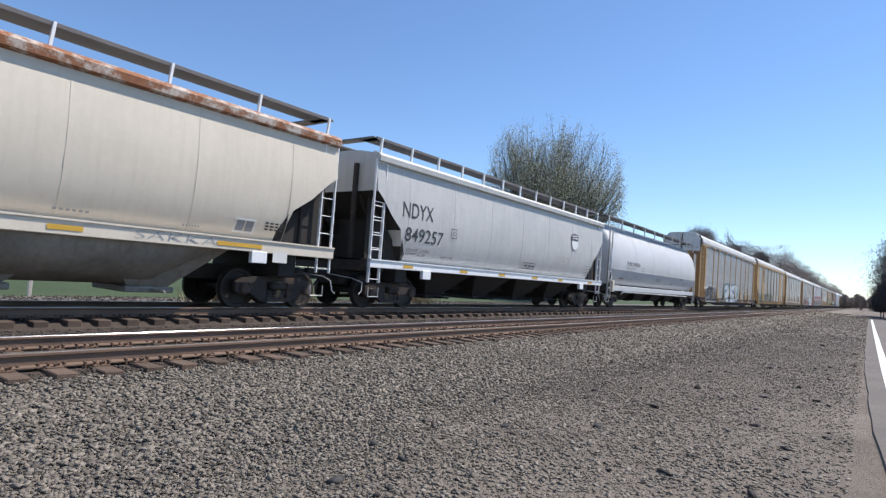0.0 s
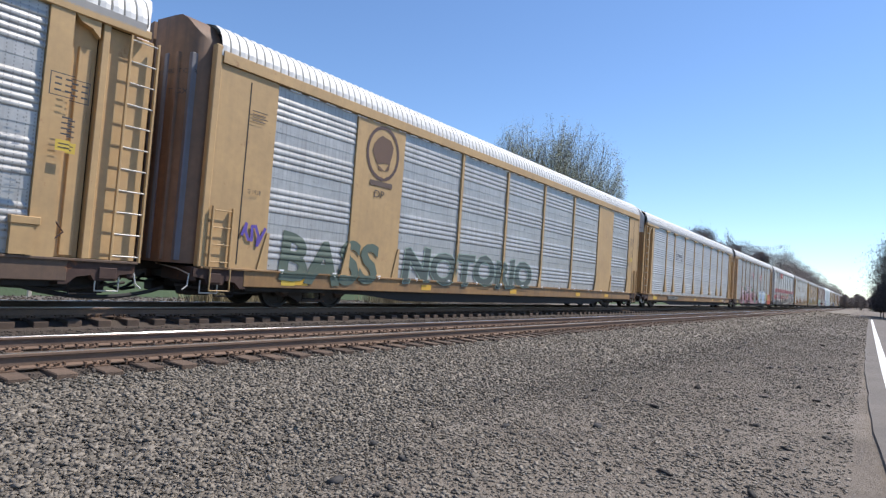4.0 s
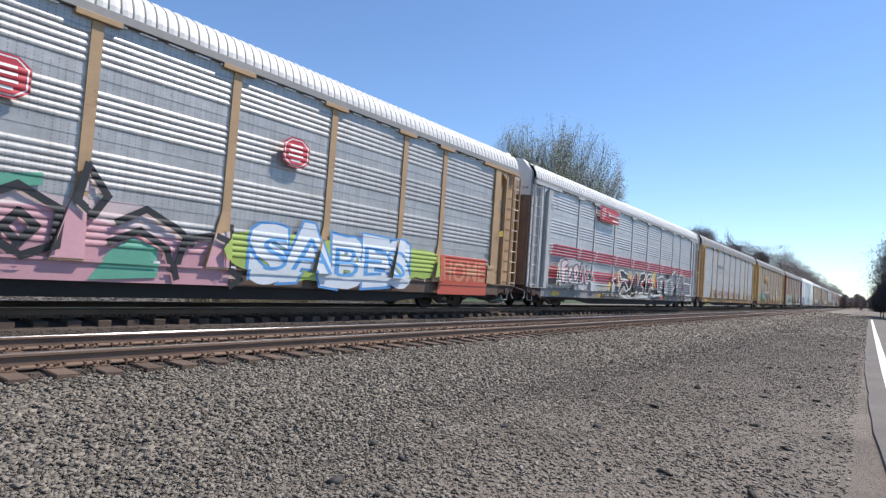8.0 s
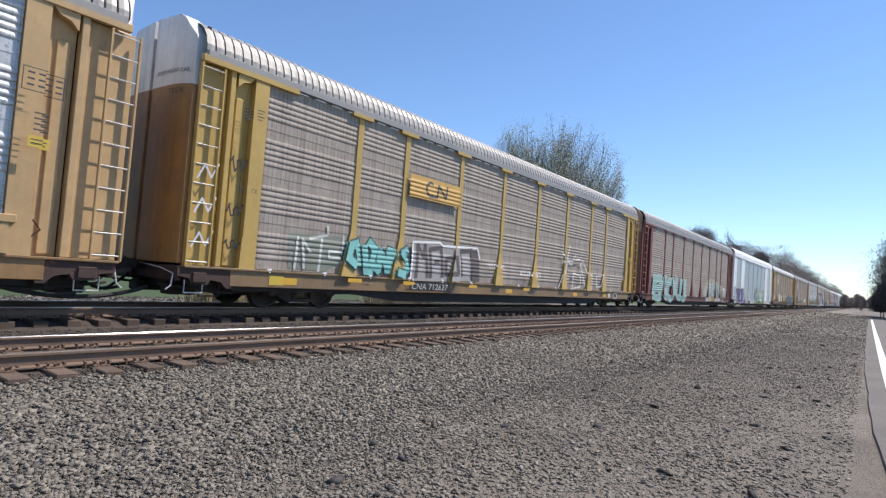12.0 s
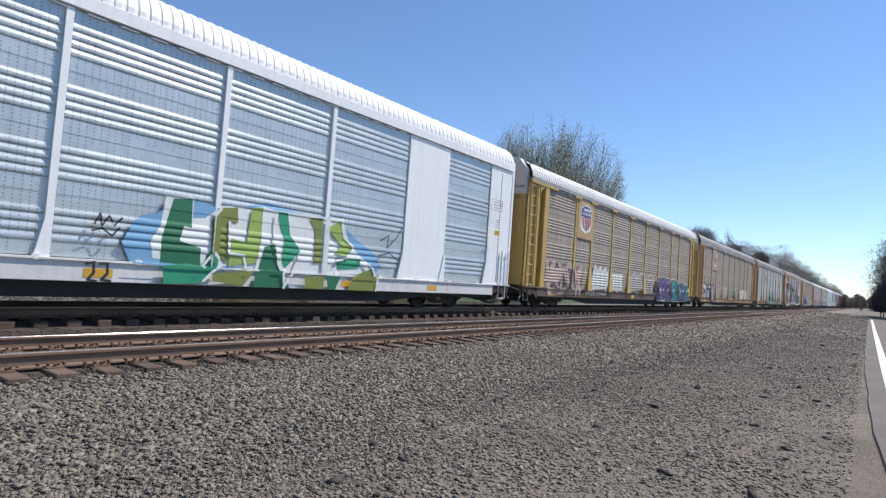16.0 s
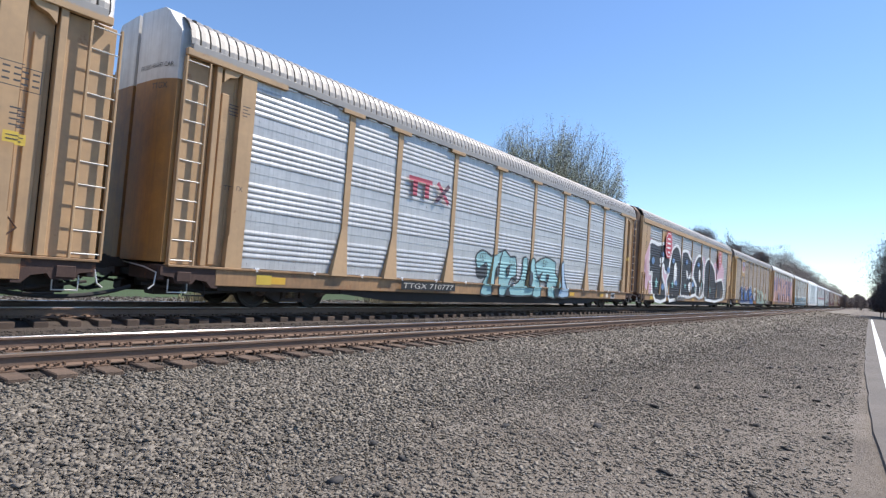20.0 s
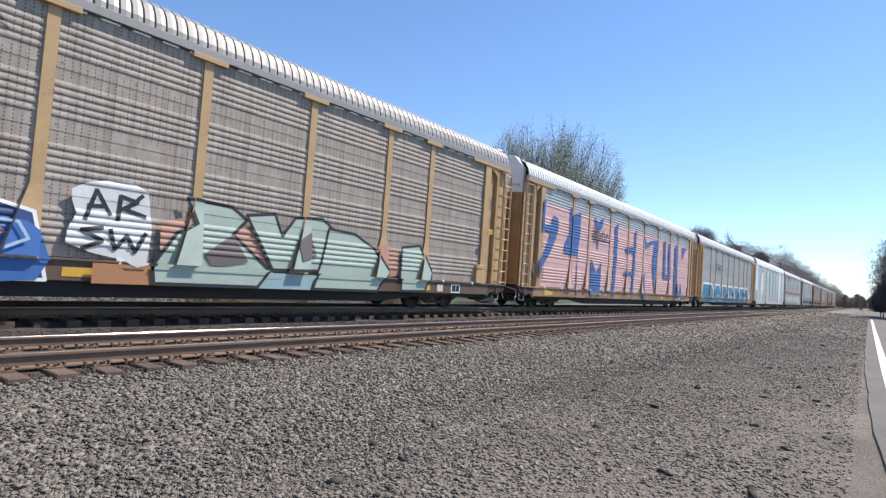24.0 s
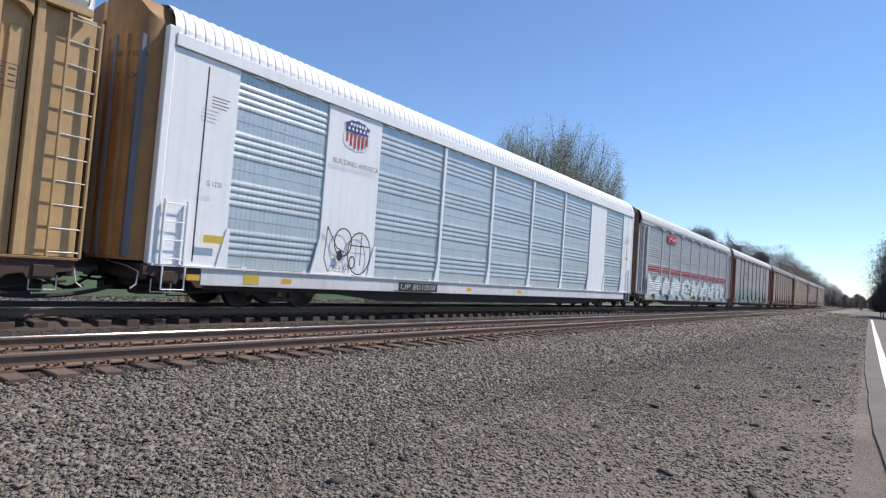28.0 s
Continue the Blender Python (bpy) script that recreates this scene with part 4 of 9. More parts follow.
    # near and far corner bays
    for turn in (Matrix.Identity(4), TURN):
        for sx in (-1, 1):
            m = turn
            if kind == "A":
                bay = lambda: Shape().box(min(sx * 12.3, sx * 12.78), max(sx * 12.3, sx * 12.78), -1.40, -1.34, 0.92, 5.15, 0.01)
                part("corner_panel", shared(("corner_panel", sx), bay, frame_m), frame_m, car, "plain painted corner panel", m)
                fold = lambda: Shape().box(min(sx * 12.48, sx * 12.7), max(sx * 12.48, sx * 12.7), -1.44, -1.39, 0.95, 4.6, 0.015).box(min(sx * 12.38, sx * 12.41), max(sx * 12.38, sx * 12.41), -1.42, -1.39, 0.95, 4.9)
                part("corner_panel_fold", shared(("corner_panel_fold", sx), fold, frame_m), frame_m, car, at=m)
                post = lambda: Shape().prism([(sx * EDGE_A, Z0 - 0.04), (sx * (EDGE_A + 0.40), Z0 - 0.04), (sx * (EDGE_A + 0.38), 1.6), (sx * (EDGE_A + 0.36), 1.6), (sx * (EDGE_A + 0.36), 5.1), (sx * EDGE_A, 5.1)], -SIDE - 0.075, -SIDE + 0.09)
                part("edge_post", shared(("edge_post", sx), post, frame_m), frame_m, car, at=m)
                gate = lambda: Shape().box(min(sx * 12.80, sx * 12.92), max(sx * 12.80, sx * 12.92), -1.55, -1.36, 0.92, 5.12, 0.01)
                part("gate_post", shared(("gate_post", sx), gate, frame_m), frame_m, car, at=m)
                arm = lambda: Shape().box(min(sx * 11.15, sx * END), max(sx * 11.15, sx * END), -SIDE - 0.10, -SIDE + 0.02, 5.09, 5.235, 0.01).prism([(sx * 12.75, 5.09), (sx * 12.35, 5.09), (sx * 12.45, 4.98), (sx * 12.62, 4.93), (sx * 12.75, 4.8)], -SIDE - 0.06, -SIDE + 0.08)
                part("door_arm", shared(("door_arm", sx), arm, frame_m), frame_m, car, at=m)
                back = lambda: Shape().box(min(sx * 12.93, sx * 13.56 + max(0, sx) * 0.18), max(sx * 12.93, sx * 13.56 + max(0, sx) * 0.18), -1.43, -1.38, 0.92, 5.1, 0.01)
                part("ladder_backing", shared(("ladder_backing", sx), back, frame_m), frame_m, car, at=m)
                lad = ladder(car, sx * 13.34 + max(0, sx) * 0.18, -1.56, 1.0, 4.98, 0.5, frame_m, M["bare_steel"])
                lad.matrix_basis = m @ lad.matrix_basis
            else:
                lad = ladder(car, sx * 13.22, -1.62, 1.02, 2.1, 0.46, frame_m, frame_m, 0.36)
                lad.matrix_basis = m @ lad.matrix_basis
                seam = lambda: Shape().box(min(sx * 12.75, sx * 12.78), max(sx * 12.75, sx * 12.78), -SIDE - 0.053, -SIDE - 0.048, 1.0, 5.0)
                part("panel_seam", shared(("panel_seam", sx), seam, M["under"]), M["under"], car, at=m)
                low = lambda: Shape().pipe([(sx * 13.38, -1.6, 0.9), (sx * 13.38, -1.6, 0.42), (sx * 12.92, -1.6, 0.42), (sx * 12.92, -1.6, 0.9)], 0.018, 6)
                part("low_step", shared(("low_step", sx), low, frame_m), frame_m, car, at=m)
    for turn in (Matrix.Identity(4), TURN):
        for sx in (-1, 1):
            def casting():
                e = sx * END
                s = Shape().prism([(e + sx * 0.12, 0.868), (e - sx * 1.12, 0.868), (e - sx * 1.12, 0.47), (e - sx * 0.98, 0.47), (e - sx * 0.85, 0.60), (e - sx * 0.62, 0.64), (e - sx * 0.55, 0.54), (e - sx * 0.2, 0.54), (e - sx * 0.14, 0.66), (e + sx * 0.12, 0.70)], -1.55, -1.36)
                s.box(min(e - sx * 0.5, e - sx * 0.2), max(e - sx * 0.5, e - sx * 0.2), -1.585, -1.55, 0.58, 0.78, 0.01)
                return s.box(min(e, e + sx * 0.14), max(e, e + sx * 0.14), -1.5, -0.3, 0.60, 0.9, 0.02)
            part("end_casting", shared(("end_casting", sx), casting, M["end_casting"]), M["end_casting"], car, "rust-brown grimy end of the side sill", turn)

            def rigging():
                e, s = sx * END, Shape()
                for x0, x1, y0, y1, z0, z1 in ((0.3, 1.6, -1.2, -0.8, 0.38, 0.62), (0.1, 0.7, -0.9, -0.5, 0.28, 0.5), (1.0, 2.0, -1.32, -1.2, 0.45, 0.75), (-0.12, 0.4, -1.1, -0.6, 0.55, 0.9)):
                    s.box(min(e - sx * x0, e - sx * x1), max(e - sx * x0, e - sx * x1), y0, y1, z0, z1, 0.03)
                s.pipe([(e - sx * 2.1, -1.25, 0.42), (e - sx * 1.0, -1.3, 0.36), (e - sx * 0.3, -1.2, 0.44), (e + sx * 0.2, -1.0, 0.5)], 0.03, 6)
                return s.pipe([(e - sx * 0.9, -1.42, 0.6), (e - sx * 0.9, -1.42, 0.3), (e - sx * 0.45, -1.42, 0.3), (e - sx * 0.45, -1.42, 0.6)], 0.02, 6)
            part("brake_rigging", shared(("brake_rigging", sx), rigging, M["under"]), M["under"], car, "dark brake pipes and rods", turn)
    drop = lambda: Shape().pipe([(END - 1.7, -1.28, 0.46)] + [(END - 1.6 + 0.3 * i, -1.3 + 0.06 * i, 0.42 - 0.20 * math.sin(math.pi * i / 9) ** 0.8) for i in range(10)], 0.042, 8)
    part("train_hose", shared(("train_hose",), drop, M["hose"], True), M["hose"], car, "long drooping black hose")
    for x in (-10.2, 10.2):
        truck(car, x, M["truck"])
    car_ends(car, END + 0.2)
    if kind == "A":
        stand = lambda: Shape().prism([(11.72, 0.93), (12.05, 0.93), (12.05, 1.30), (11.98, 1.55), (11.72, 1.55)], -1.62, -1.50).box(11.70, 12.12, -1.64, -1.48, 1.42, 1.55, 0.01)
        part("brake_stand", shared(("brake_stand",), stand, frame_m), frame_m, car, "painted steel bracket")
        gear = lambda: Shape().box(12.10, 12.34, -1.50, -1.405, 1.45, 1.72, 0.03).lathe_y([(0.05, -1.56), (0.12, -1.54), (0.12, -1.50), (0.05, -1.48)], 12, 12.22, 1.62).pipe([(12.22, -1.5, 1.72), (12.30, -1.52, 1.95), (12.26, -1.52, 2.02)], 0.018, 6).pipe([(12.3, -1.52, 1.6), (12.5, -1.5, 1.35), (12.15, -1.5, 1.0)], 0.016, 6)
        part("hand_brake", shared(("hand_brake",), gear, M["end_casting"]), M["end_casting"], car, "rust-brown hand brake gear")
        plate = part("data_plate", shared(("data_plate",), lambda: Shape().box(10.35, 10.85, -1.566, -1.56, 0.55, 0.83, 0.001), M["white"]), M["white"], car, "white framed data plate with two black fields")
        for a in (10.39, 10.61):
            part("field", shared(("field", a), lambda: Shape().box(a, a + 0.20, -1.570, -1.566, 0.59, 0.79), M["black"]), M["black"], plate)
        part("tan_plate", shared(("tan_plate",), lambda: Shape().box(9.6, 9.9, -1.566, -1.56, 0.58, 0.80, 0.001), M["cream"]), M["cream"], car, "small cream plate on the sill")
    for i, x in enumerate((-11.0, -6.1, -0.7, 5.4, 9.0)):
        mark = shared(("reflective_mark",), lambda: Shape().box(-0.24, 0.24, -1.566, -1.56, 0.60, 0.76), M["reflector"])
        if spec.get("marks", True):
            part("reflective_mark", mark, M["reflector"], car, "yellow reflective strip", pose(x, 0, 0))
    part("placard", shared(("placard",), lambda: Shape().box(-0.2, 0.2, -1.567, -1.56, 0.58, 0.8, 0.002).box(-0.17, 0.17, -1.570, -1.567, 0.66, 0.68).box(-0.17, 0.17, -1.570, -1.567, 0.72, 0.74), M["placard"]), M["placard"], car, "yellow notice plate with unreadable small lines", pose(-11.35, 0, 0))
    return car


# ---- painted marks: flat outlines laid over the ribs, posts and sills that they cover ----
def surf_a(x, z):
    if z < 0.915:
        return -1.602 if z > 0.868 else -1.562
    if abs(x) > 12.93:
        return -1.435
    if abs(x) > 12.79:
        return -1.552
    if abs(x) > EDGE_A + 0.36:
        return -1.405
    if abs(x) > EDGE_A:
        return -SIDE - 0.077
    for p in POSTS_A:
        k = max(0.0, (FOOT_Z - z) / FOOT_Z)
        if -0.125 - FOOT_W * k <= x - p <= 0.075:
            return -SIDE - 0.045 - FOOT_D * k
    return -SIDE - profile_depth("A", z)


def surf_b(x, z):
    if z < 0.915:
        return -1.602 if z > 0.868 else -1.562
    for a, b in BLANKS_B:
        if a <= x <= b:
            return -SIDE - 0.052
    for p in POSTS_B:
        if -0.06 <= x - p <= 0.06:
            return -SIDE - 0.067
    return -SIDE - profile_depth("B", z)


CUTS = {"A": ([z for z, _ in PROFILE["A"]] + [0.868, 0.915, FOOT_Z],
              [e for p in POSTS_A for e in (p - 0.125, p + 0.075)] + [s * (EDGE_A + d) for s in (-1, 1) for d in (0, 0.36, 0.82, 0.96)]),
        "B": ([z for z, _ in PROFILE["B"]] + [0.868, 0.915], [e for p in POSTS_B for e in (p - 0.06, p + 0.06)] + [e for b in BLANKS_B for e in b])}
SURF = {"A": surf_a, "B": surf_b}


def drape(name, polys, material, car, kind, off, label=""):
    """polys: triangles and outlines of (x, z) points, cut where the side bends and laid off metres before it."""
    bm = bmesh.new()
    for i, poly in enumerate(polys):
        if len(poly) > 2:
            # outlines that overlap lie a hair apart
            bm.faces.new([bm.verts.new((x, 0, z)) for x, z in poly]).material_index = i % 9
    bm.normal_update()
    bmesh.ops.triangulate(bm, faces=bm.faces[:])
    if not bm.verts:
        bm.free()
        return None
    if kind in CUTS:
        zs, xs = [v.co.z for v in bm.verts], [v.co.x for v in bm.verts]
        lo, hi, left, right = min(zs), max(zs), min(xs), max(xs)
        for z in sorted(set(CUTS[kind][0])):
            if lo < z < hi:
                bmesh.ops.bisect_plane(bm, geom=bm.verts[:] + bm.edges[:] + bm.faces[:], plane_co=(0, 0, z), plane_no=(0, 0, 1), dist=1e-5)
        for x in CUTS[kind][1]:
            if left < x < right:
                bmesh.ops.bisect_plane(bm, geom=bm.verts[:] + bm.edges[:] + bm.faces[:], plane_co=(x, 0, 0), plane_no=(1, 0, 0), dist=1e-5)
        if kind == "A" and lo < FOOT_Z:
            for p in POSTS_A:
                if left < p + 0.1 and right > p - 0.7:
                    bmesh.ops.bisect_plane(bm, geom=bm.verts[:] + bm.edges[:] + bm.faces[:], plane_co=(p - 0.125, 0, FOOT_Z), plane_no=(FOOT_Z, 0, -FOOT_W), dist=1e-5)
        surf = SURF[kind]
    else:
        surf = kind
    verts, faces, seen = [], [], {}
    for f in bm.faces:
        c = f.calc_center_median()
        ring = []
        for v in f.verts:
            x, z = v.co.x + (c.x - v.co.x) * 0.004, v.co.z + (c.z - v.co.z) * 0.004
            p = (v.co.x, surf(x, z) - off - 0.00025 * f.material_index, v.co.z)
            k = (round(p[0], 3), round(p[1], 3), round(p[2], 3))
            if k not in seen:
                seen[k] = len(verts)
                verts.append(p)
            ring.append(seen[k])
        if len(set(ring)) == len(ring):
            faces.append(tuple(ring))
    bm.free()
    me = bpy.data.meshes.new(name)
    me.from_pydata(verts, [], faces)
    me.materials.append(material)
    if kind in CUTS:
        me.polygons.foreach_set("use_smooth", [True] * len(me.polygons))
        me.set_sharp_from_angle(angle=radians(8))
    return part(name, me, material, car, label)


def letters(body, x0, x1, z0, z1, fat=0.0, shear=0.0, wave=0.0, seed=0, gap=1.0):
    """Outlines of a word in the built-in font, stretched to a box; fat swells the strokes (in parts of the box's height)."""
    cu = bpy.data.curves.new("word", "FONT")
    cu.body, cu.size, cu.shear, cu.space_character, cu.resolution_u = body, 1.0, shear, gap, 3
    ob = bpy.data.objects.new("word", cu)
    plain = bpy.data.meshes.new_from_object(ob)
    xs = [v.co.x for v in plain.vertices]
    ys = [v.co.y for v in plain.vertices]
    a, b, c, d = min(xs), max(xs), min(ys), max(ys)
    if fat:
        cu.offset = fat * (d - c)
        bpy.data.meshes.remove(plain)
        plain = bpy.data.meshes.new_from_object(ob)
    w = lambda x: wave * math.sin(x * 2.1 + seed) * (z1 - z0)
    pts = []
    for v in plain.vertices:
        x = x0 + (v.co.x - a) / (b - a) * (x1 - x0)
        k = 1 + wave * 0.8 * math.sin(x * 3.3 + seed * 2)
        pts.append((x + wave * 0.3 * math.sin(v.co.y * 5 + seed), z0 + (v.co.y - c) / (d - c) * (z1 - z0) * k + w(x)))
    polys = [[pts[i] for i in p.vertices] for p in plain.polygons]
    bpy.data.objects.remove(ob)
    bpy.data.curves.remove(cu)
    bpy.data.meshes.remove(plain)
    return polys


def disc(x, z, rx, rz=None, n=18, wobble=0.0, seed=1):
    rz = rx if rz is None else rz
    r = random.Random(seed)
    return [[(x + rx * k * math.cos(2 * math.pi * i / n), z + rz * k * math.sin(2 * math.pi * i / n)) for i in range(n) for k in (1 + r.uniform(-wobble, wobble),)]]


def rect(x0, x1, z0, z1):
    return [[(x0, z0), (x1, z0), (x1, z1), (x0, z1)]]


def stroke(pts, w):
    """A brush line through points of (x, z)."""
    out = []
    for (xa, za), (xb, zb) in zip(pts, pts[1:]):
        l = math.hypot(xb - xa, zb - za) or 1
        nx, nz = -(zb - za) / l * w / 2, (xb - xa) / l * w / 2
        ex, ez = (xb - xa) / l * w * 0.3, (zb - za) / l * w * 0.3
        out.append([(xa - nx - ex, za - nz - ez), (xb - nx + ex, zb - nz + ez), (xb + nx + ex, zb + nz + ez), (xa + nx - ex, za + nz - ez)])
    return out


def arcline(x, z, rx, rz, a0, a1, w, n=12):
    return stroke([(x + rx * math.cos(radians(a0 + (a1 - a0) * i / n)), z + rz * math.sin(radians(a0 + (a1 - a0) * i / n))) for i in range(n + 1)], w)


def star(x, z, r, inner=0.42):
    return [[(x + (r if i % 2 == 0 else r * inner) * math.sin(math.pi * i / 5), z + (r if i % 2 == 0 else r * inner) * math.cos(math.pi * i / 5)) for i in range(10)]]


def scribble(x0, x1, z0, z1, seed, w=0.035, loops=5):
    """A quick tag of joined loops and spikes."""
    r = random.Random(seed)
    pts = []
    for i in range(loops * 6):
        t = i / (loops * 6 - 1)
        ph = i * 1.05
        pts.append((x0 + (x1 - x0) * min(1, max(0, t + 0.07 * math.sin(ph * 2))), z0 + (z1 - z0) * (0.5 + 0.45 * math.sin(ph * 1.3 + r.uniform(-0.4, 0.4)) * r.uniform(0.5, 1))))
    return stroke(pts, w)


def cloud(x0, x1, z0, z1, seed, n=14):
    r = random.Random(seed)
    out = []
    for i in range(n):
        x = x0 + (x1 - x0) * (i + 0.5) / n
        k = (x1 - x0) / n * 1.25
        out += disc(x, (z0 + z1) / 2 + r.uniform(-0.12, 0.12) * (z1 - z0), k, (z1 - z0) * r.uniform(0.36, 0.5), 16, 0.06, seed + i)
    return out


def jag(x0, x1, z0, z1, seed, n=9):
    """Wild pointed piece: one closed outline of peaks."""
    r = random.Random(seed)
    top, bot = [], []
    for i in range(2 * n + 1):
        x = x0 + (x1 - x0) * i / (2 * n)
        h = z1 - z0
        top.append((x + r.uniform(-0.1, 0.1), z1 - h * (r.uniform(0.0, 0.16) if i % 2 else r.uniform(0.2, 0.4))))
        bot.append((x + r.uniform(-0.05, 0.05), z0 + h * (r.uniform(0.0, 0.06) if i % 2 else r.uniform(0.05, 0.16))))
    return [bot + top[::-1]]


def blob(x0, x1, z0, z1, grow=0.0, lean=0.0, n=20):
    """A rounded block letter form."""
    cx, cz, a, b = (x0 + x1) / 2, (z0 + z1) / 2, (x1 - x0) / 2 + grow, (z1 - z0) / 2 + grow
    bend = lambda v: math.copysign(abs(v) ** 0.55, v)
    pts = [(bend(math.cos(2 * math.pi * i / n)), bend(math.sin(2 * math.pi * i / n))) for i in range(n)]
    return [[(cx + a * u + lean * w, cz + b * w) for u, w in pts]]


def soft(pts):
    """A closed outline through the points with rounded corners."""
    n, ring = len(pts), []
    for i in range(n):
        (xa, za), (xb, zb), (xc, zc), (xd, zd) = (pts[(i + k) % n] for k in (-1, 0, 1, 2))
        ring += [(xb, zb), (-0.0625 * (xa + xd) + 0.5625 * (xb + xc), -0.0625 * (za + zd) + 0.5625 * (zb + zc))]
    return [ring]


LAYER = 0.005


def islands(polys):
    """Groups outlines that share corners, so that each letter is a piece of its own."""
    key = lambda p: (round(p[0], 4), round(p[1], 4))
    owner, groups = {}, {}
    for i, poly in enumerate(polys):
        groups[i] = [poly]
        for g in {owner[key(p)] for p in poly if key(p) in owner}:
            if g != i:
                groups[i] = groups.pop(g) + groups[i]
        for q in groups[i]:
            for p in q:
                owner[key(p)] = i
    return list(groups.values())


class Painter:
    """Lays one paint over another on the near side of a car."""

    def __init__(self, car, kind):
        self.car, self.kind, self.level = car, kind, 0.0

    def __call__(self, polys, color, name="graffiti", label=""):
        self.level += 0.0026
        m = color if not isinstance(color, tuple) else paint(color)
        # overlapping outlines of one colour are laid one by one, a hair apart
        drape(name, polys, m, self.car, self.kind, LAYER + self.level, label)

    def figure(self, pts, fill, edge, width, rounded=True):
        """One painted shape with a line drawn round it."""
        ring = soft(pts)[0] if rounded else list(pts)
        self([ring], fill)
        self(stroke(ring + ring[:1], width), edge)

    def word(self, body, x0, x1, z0, z1, fill, edge=None, fat=0.05, rim=0.05, shear=0.0, wave=0.0, seed=0, gap=1.0, label="spray-painted lettering"):
        for swell, color in ((fat + rim, edge), (fat, fill)):
            if color is None:
                continue
            level = self.level
            for i, polys in enumerate(islands(letters(body, x0, x1, z0, z1, swell, shear, wave, seed, gap))):
                self.level = level + 0.0003 * (i % 3)
                self(polys, color, "graffiti_letter", label if i == 0 else "")
            self.level = level + 0.0034


WHITE, BLACK, SILVER = (0.78, 0.78, 0.76), (0.025, 0.025, 0.028), (0.55, 0.57, 0.58)
RED, BLUE, NAVY, TEAL, MINT = (0.50, 0.03, 0.05), (0.05, 0.13, 0.42), (0.03, 0.05, 0.22), (0.03, 0.22, 0.30), (0.25, 0.52, 0.50)
PINK, PURPLE, LIME, GREEN, SKYBLUE = (0.62, 0.30, 0.32), (0.11, 0.07, 0.32), (0.35, 0.50, 0.06), (0.05, 0.30, 0.17), (0.20, 0.38, 0.70)
GOLD, SALMON, CYAN, ROSE = (0.62, 0.42, 0.10), (0.62, 0.34, 0.26), (0.30, 0.55, 0.58), (0.60, 0.40, 0.34)


def shield(p, x0, x1, z0, z1, label="painted railway shield with blue top and red stripes"):
    """A plain shield: blue upper field over red and white stripes, its lettering left as bars."""
    def outline(k):
        cx, cz, w, h = (x0 + x1) / 2, (z0 + z1) / 2, (x1 - x0) / 2 * k, (z1 - z0) / 2 * k
        half = [(0, 1.0), (0.25, 0.90), (0.5, 0.92), (0.72, 0.78), (1.0, 0.66), (0.93, 0.4), (0.90, 0.15), (0.97, -0.1), (1.0, -0.4), (0.86, -0.7), (0.55, -0.86), (0.2, -0.9), (0, -1.0)]
        return [(cx + a * w, cz + b * h) for a, b in half] + [(cx - a * w, cz + b * h) for a, b in reversed(half[1:-1])]
    def clip(poly, za, zb):
        return [(x, min(max(z, za), zb)) for x, z in poly]
    p([outline(1.0)], WHITE, "emblem", label)
    zm = z0 + (z1 - z0) * 0.56
    o = outline(0.93)
    p([clip(o, zm, z1)], (0.06, 0.07, 0.25), "emblem")
    w = (x1 - x0)
    for i in range(6):
        cx = x0 + w * (0.14 + i * 0.144)
        lo = z0 + (z1 - z0) * (0.16 if 0 < i < 5 else 0.26)
        if i in (2, 3):
            lo = z0 + (z1 - z0) * 0.11
        p(rect(cx - w * 0.038, cx + w * 0.038, lo, zm - 0.015), (0.42, 0.05, 0.06), "emblem")
    for j, k in ((0.80, 0.26), (0.66, 0.34)):
        zz = z0 + (z1 - z0) * j
        for i in range(6):
            cx = (x0 + x1) / 2 + w * k * (i / 2.5 - 1)
            p(rect(cx - w * 0.035, cx + w * 0.035, zz - (z1 - z0) * 0.045, zz + (z1 - z0) * 0.045), WHITE, "emblem")


def octagon(p, x0, x1, z0, z1):
    cx, cz, w, h = (x0 + x1) / 2, (z0 + z1) / 2, (x1 - x0) / 2, (z1 - z0) / 2
    ring = lambda k: [[(cx + a * w * k, cz + b * h * k) for a, b in ((-0.45, 1), (0.45, 1), (1, 0.55), (1, -0.55), (0.45, -1), (-0.45, -1), (-1, -0.55), (-1, 0.55))]]
    p(ring(1.0), (0.5, 0.04, 0.06), "emblem", "red octagonal emblem with white lines")
    p(ring(0.9), WHITE, "emblem")
    p(ring(0.83), (0.5, 0.04, 0.06), "emblem")
    for j, k in ((0.45, 0.5), (0.12, 0.55), (-0.22, 0.6), (-0.55, 0.4)):
        p(rect(cx - w * k, cx + w * k * 0.85, cz + h * j - h * 0.07, cz + h * j + h * 0.07), WHITE, "emblem")


def word_bars(p, x0, x1, z0, z1, color, n, label="brand lettering kept as plain bars", slant=0.0):
    w = (x1 - x0) / n
    for i in range(n):
        a = x0 + i * w
        h = z1 - z0
        k = 1.0 if i == 0 else 0.72 + 0.1 * (i % 2)
        p([[(a + w * 0.12, z0), (a + w * 0.42, z0), (a + w * 0.42 + slant, z0 + h * k), (a + w * 0.12 + slant, z0 + h * k)]], color, "lettering", label)
        p(rect(a + w * 0.42, a + w * 0.86, z0 + h * (0.3 if i % 2 else 0.55), z0 + h * (0.3 if i % 2 else 0.55) + h * 0.16), color, "lettering")
        p(rect(a + w * 0.70, a + w * 0.86, z0, z0 + h * 0.66), color, "lettering")


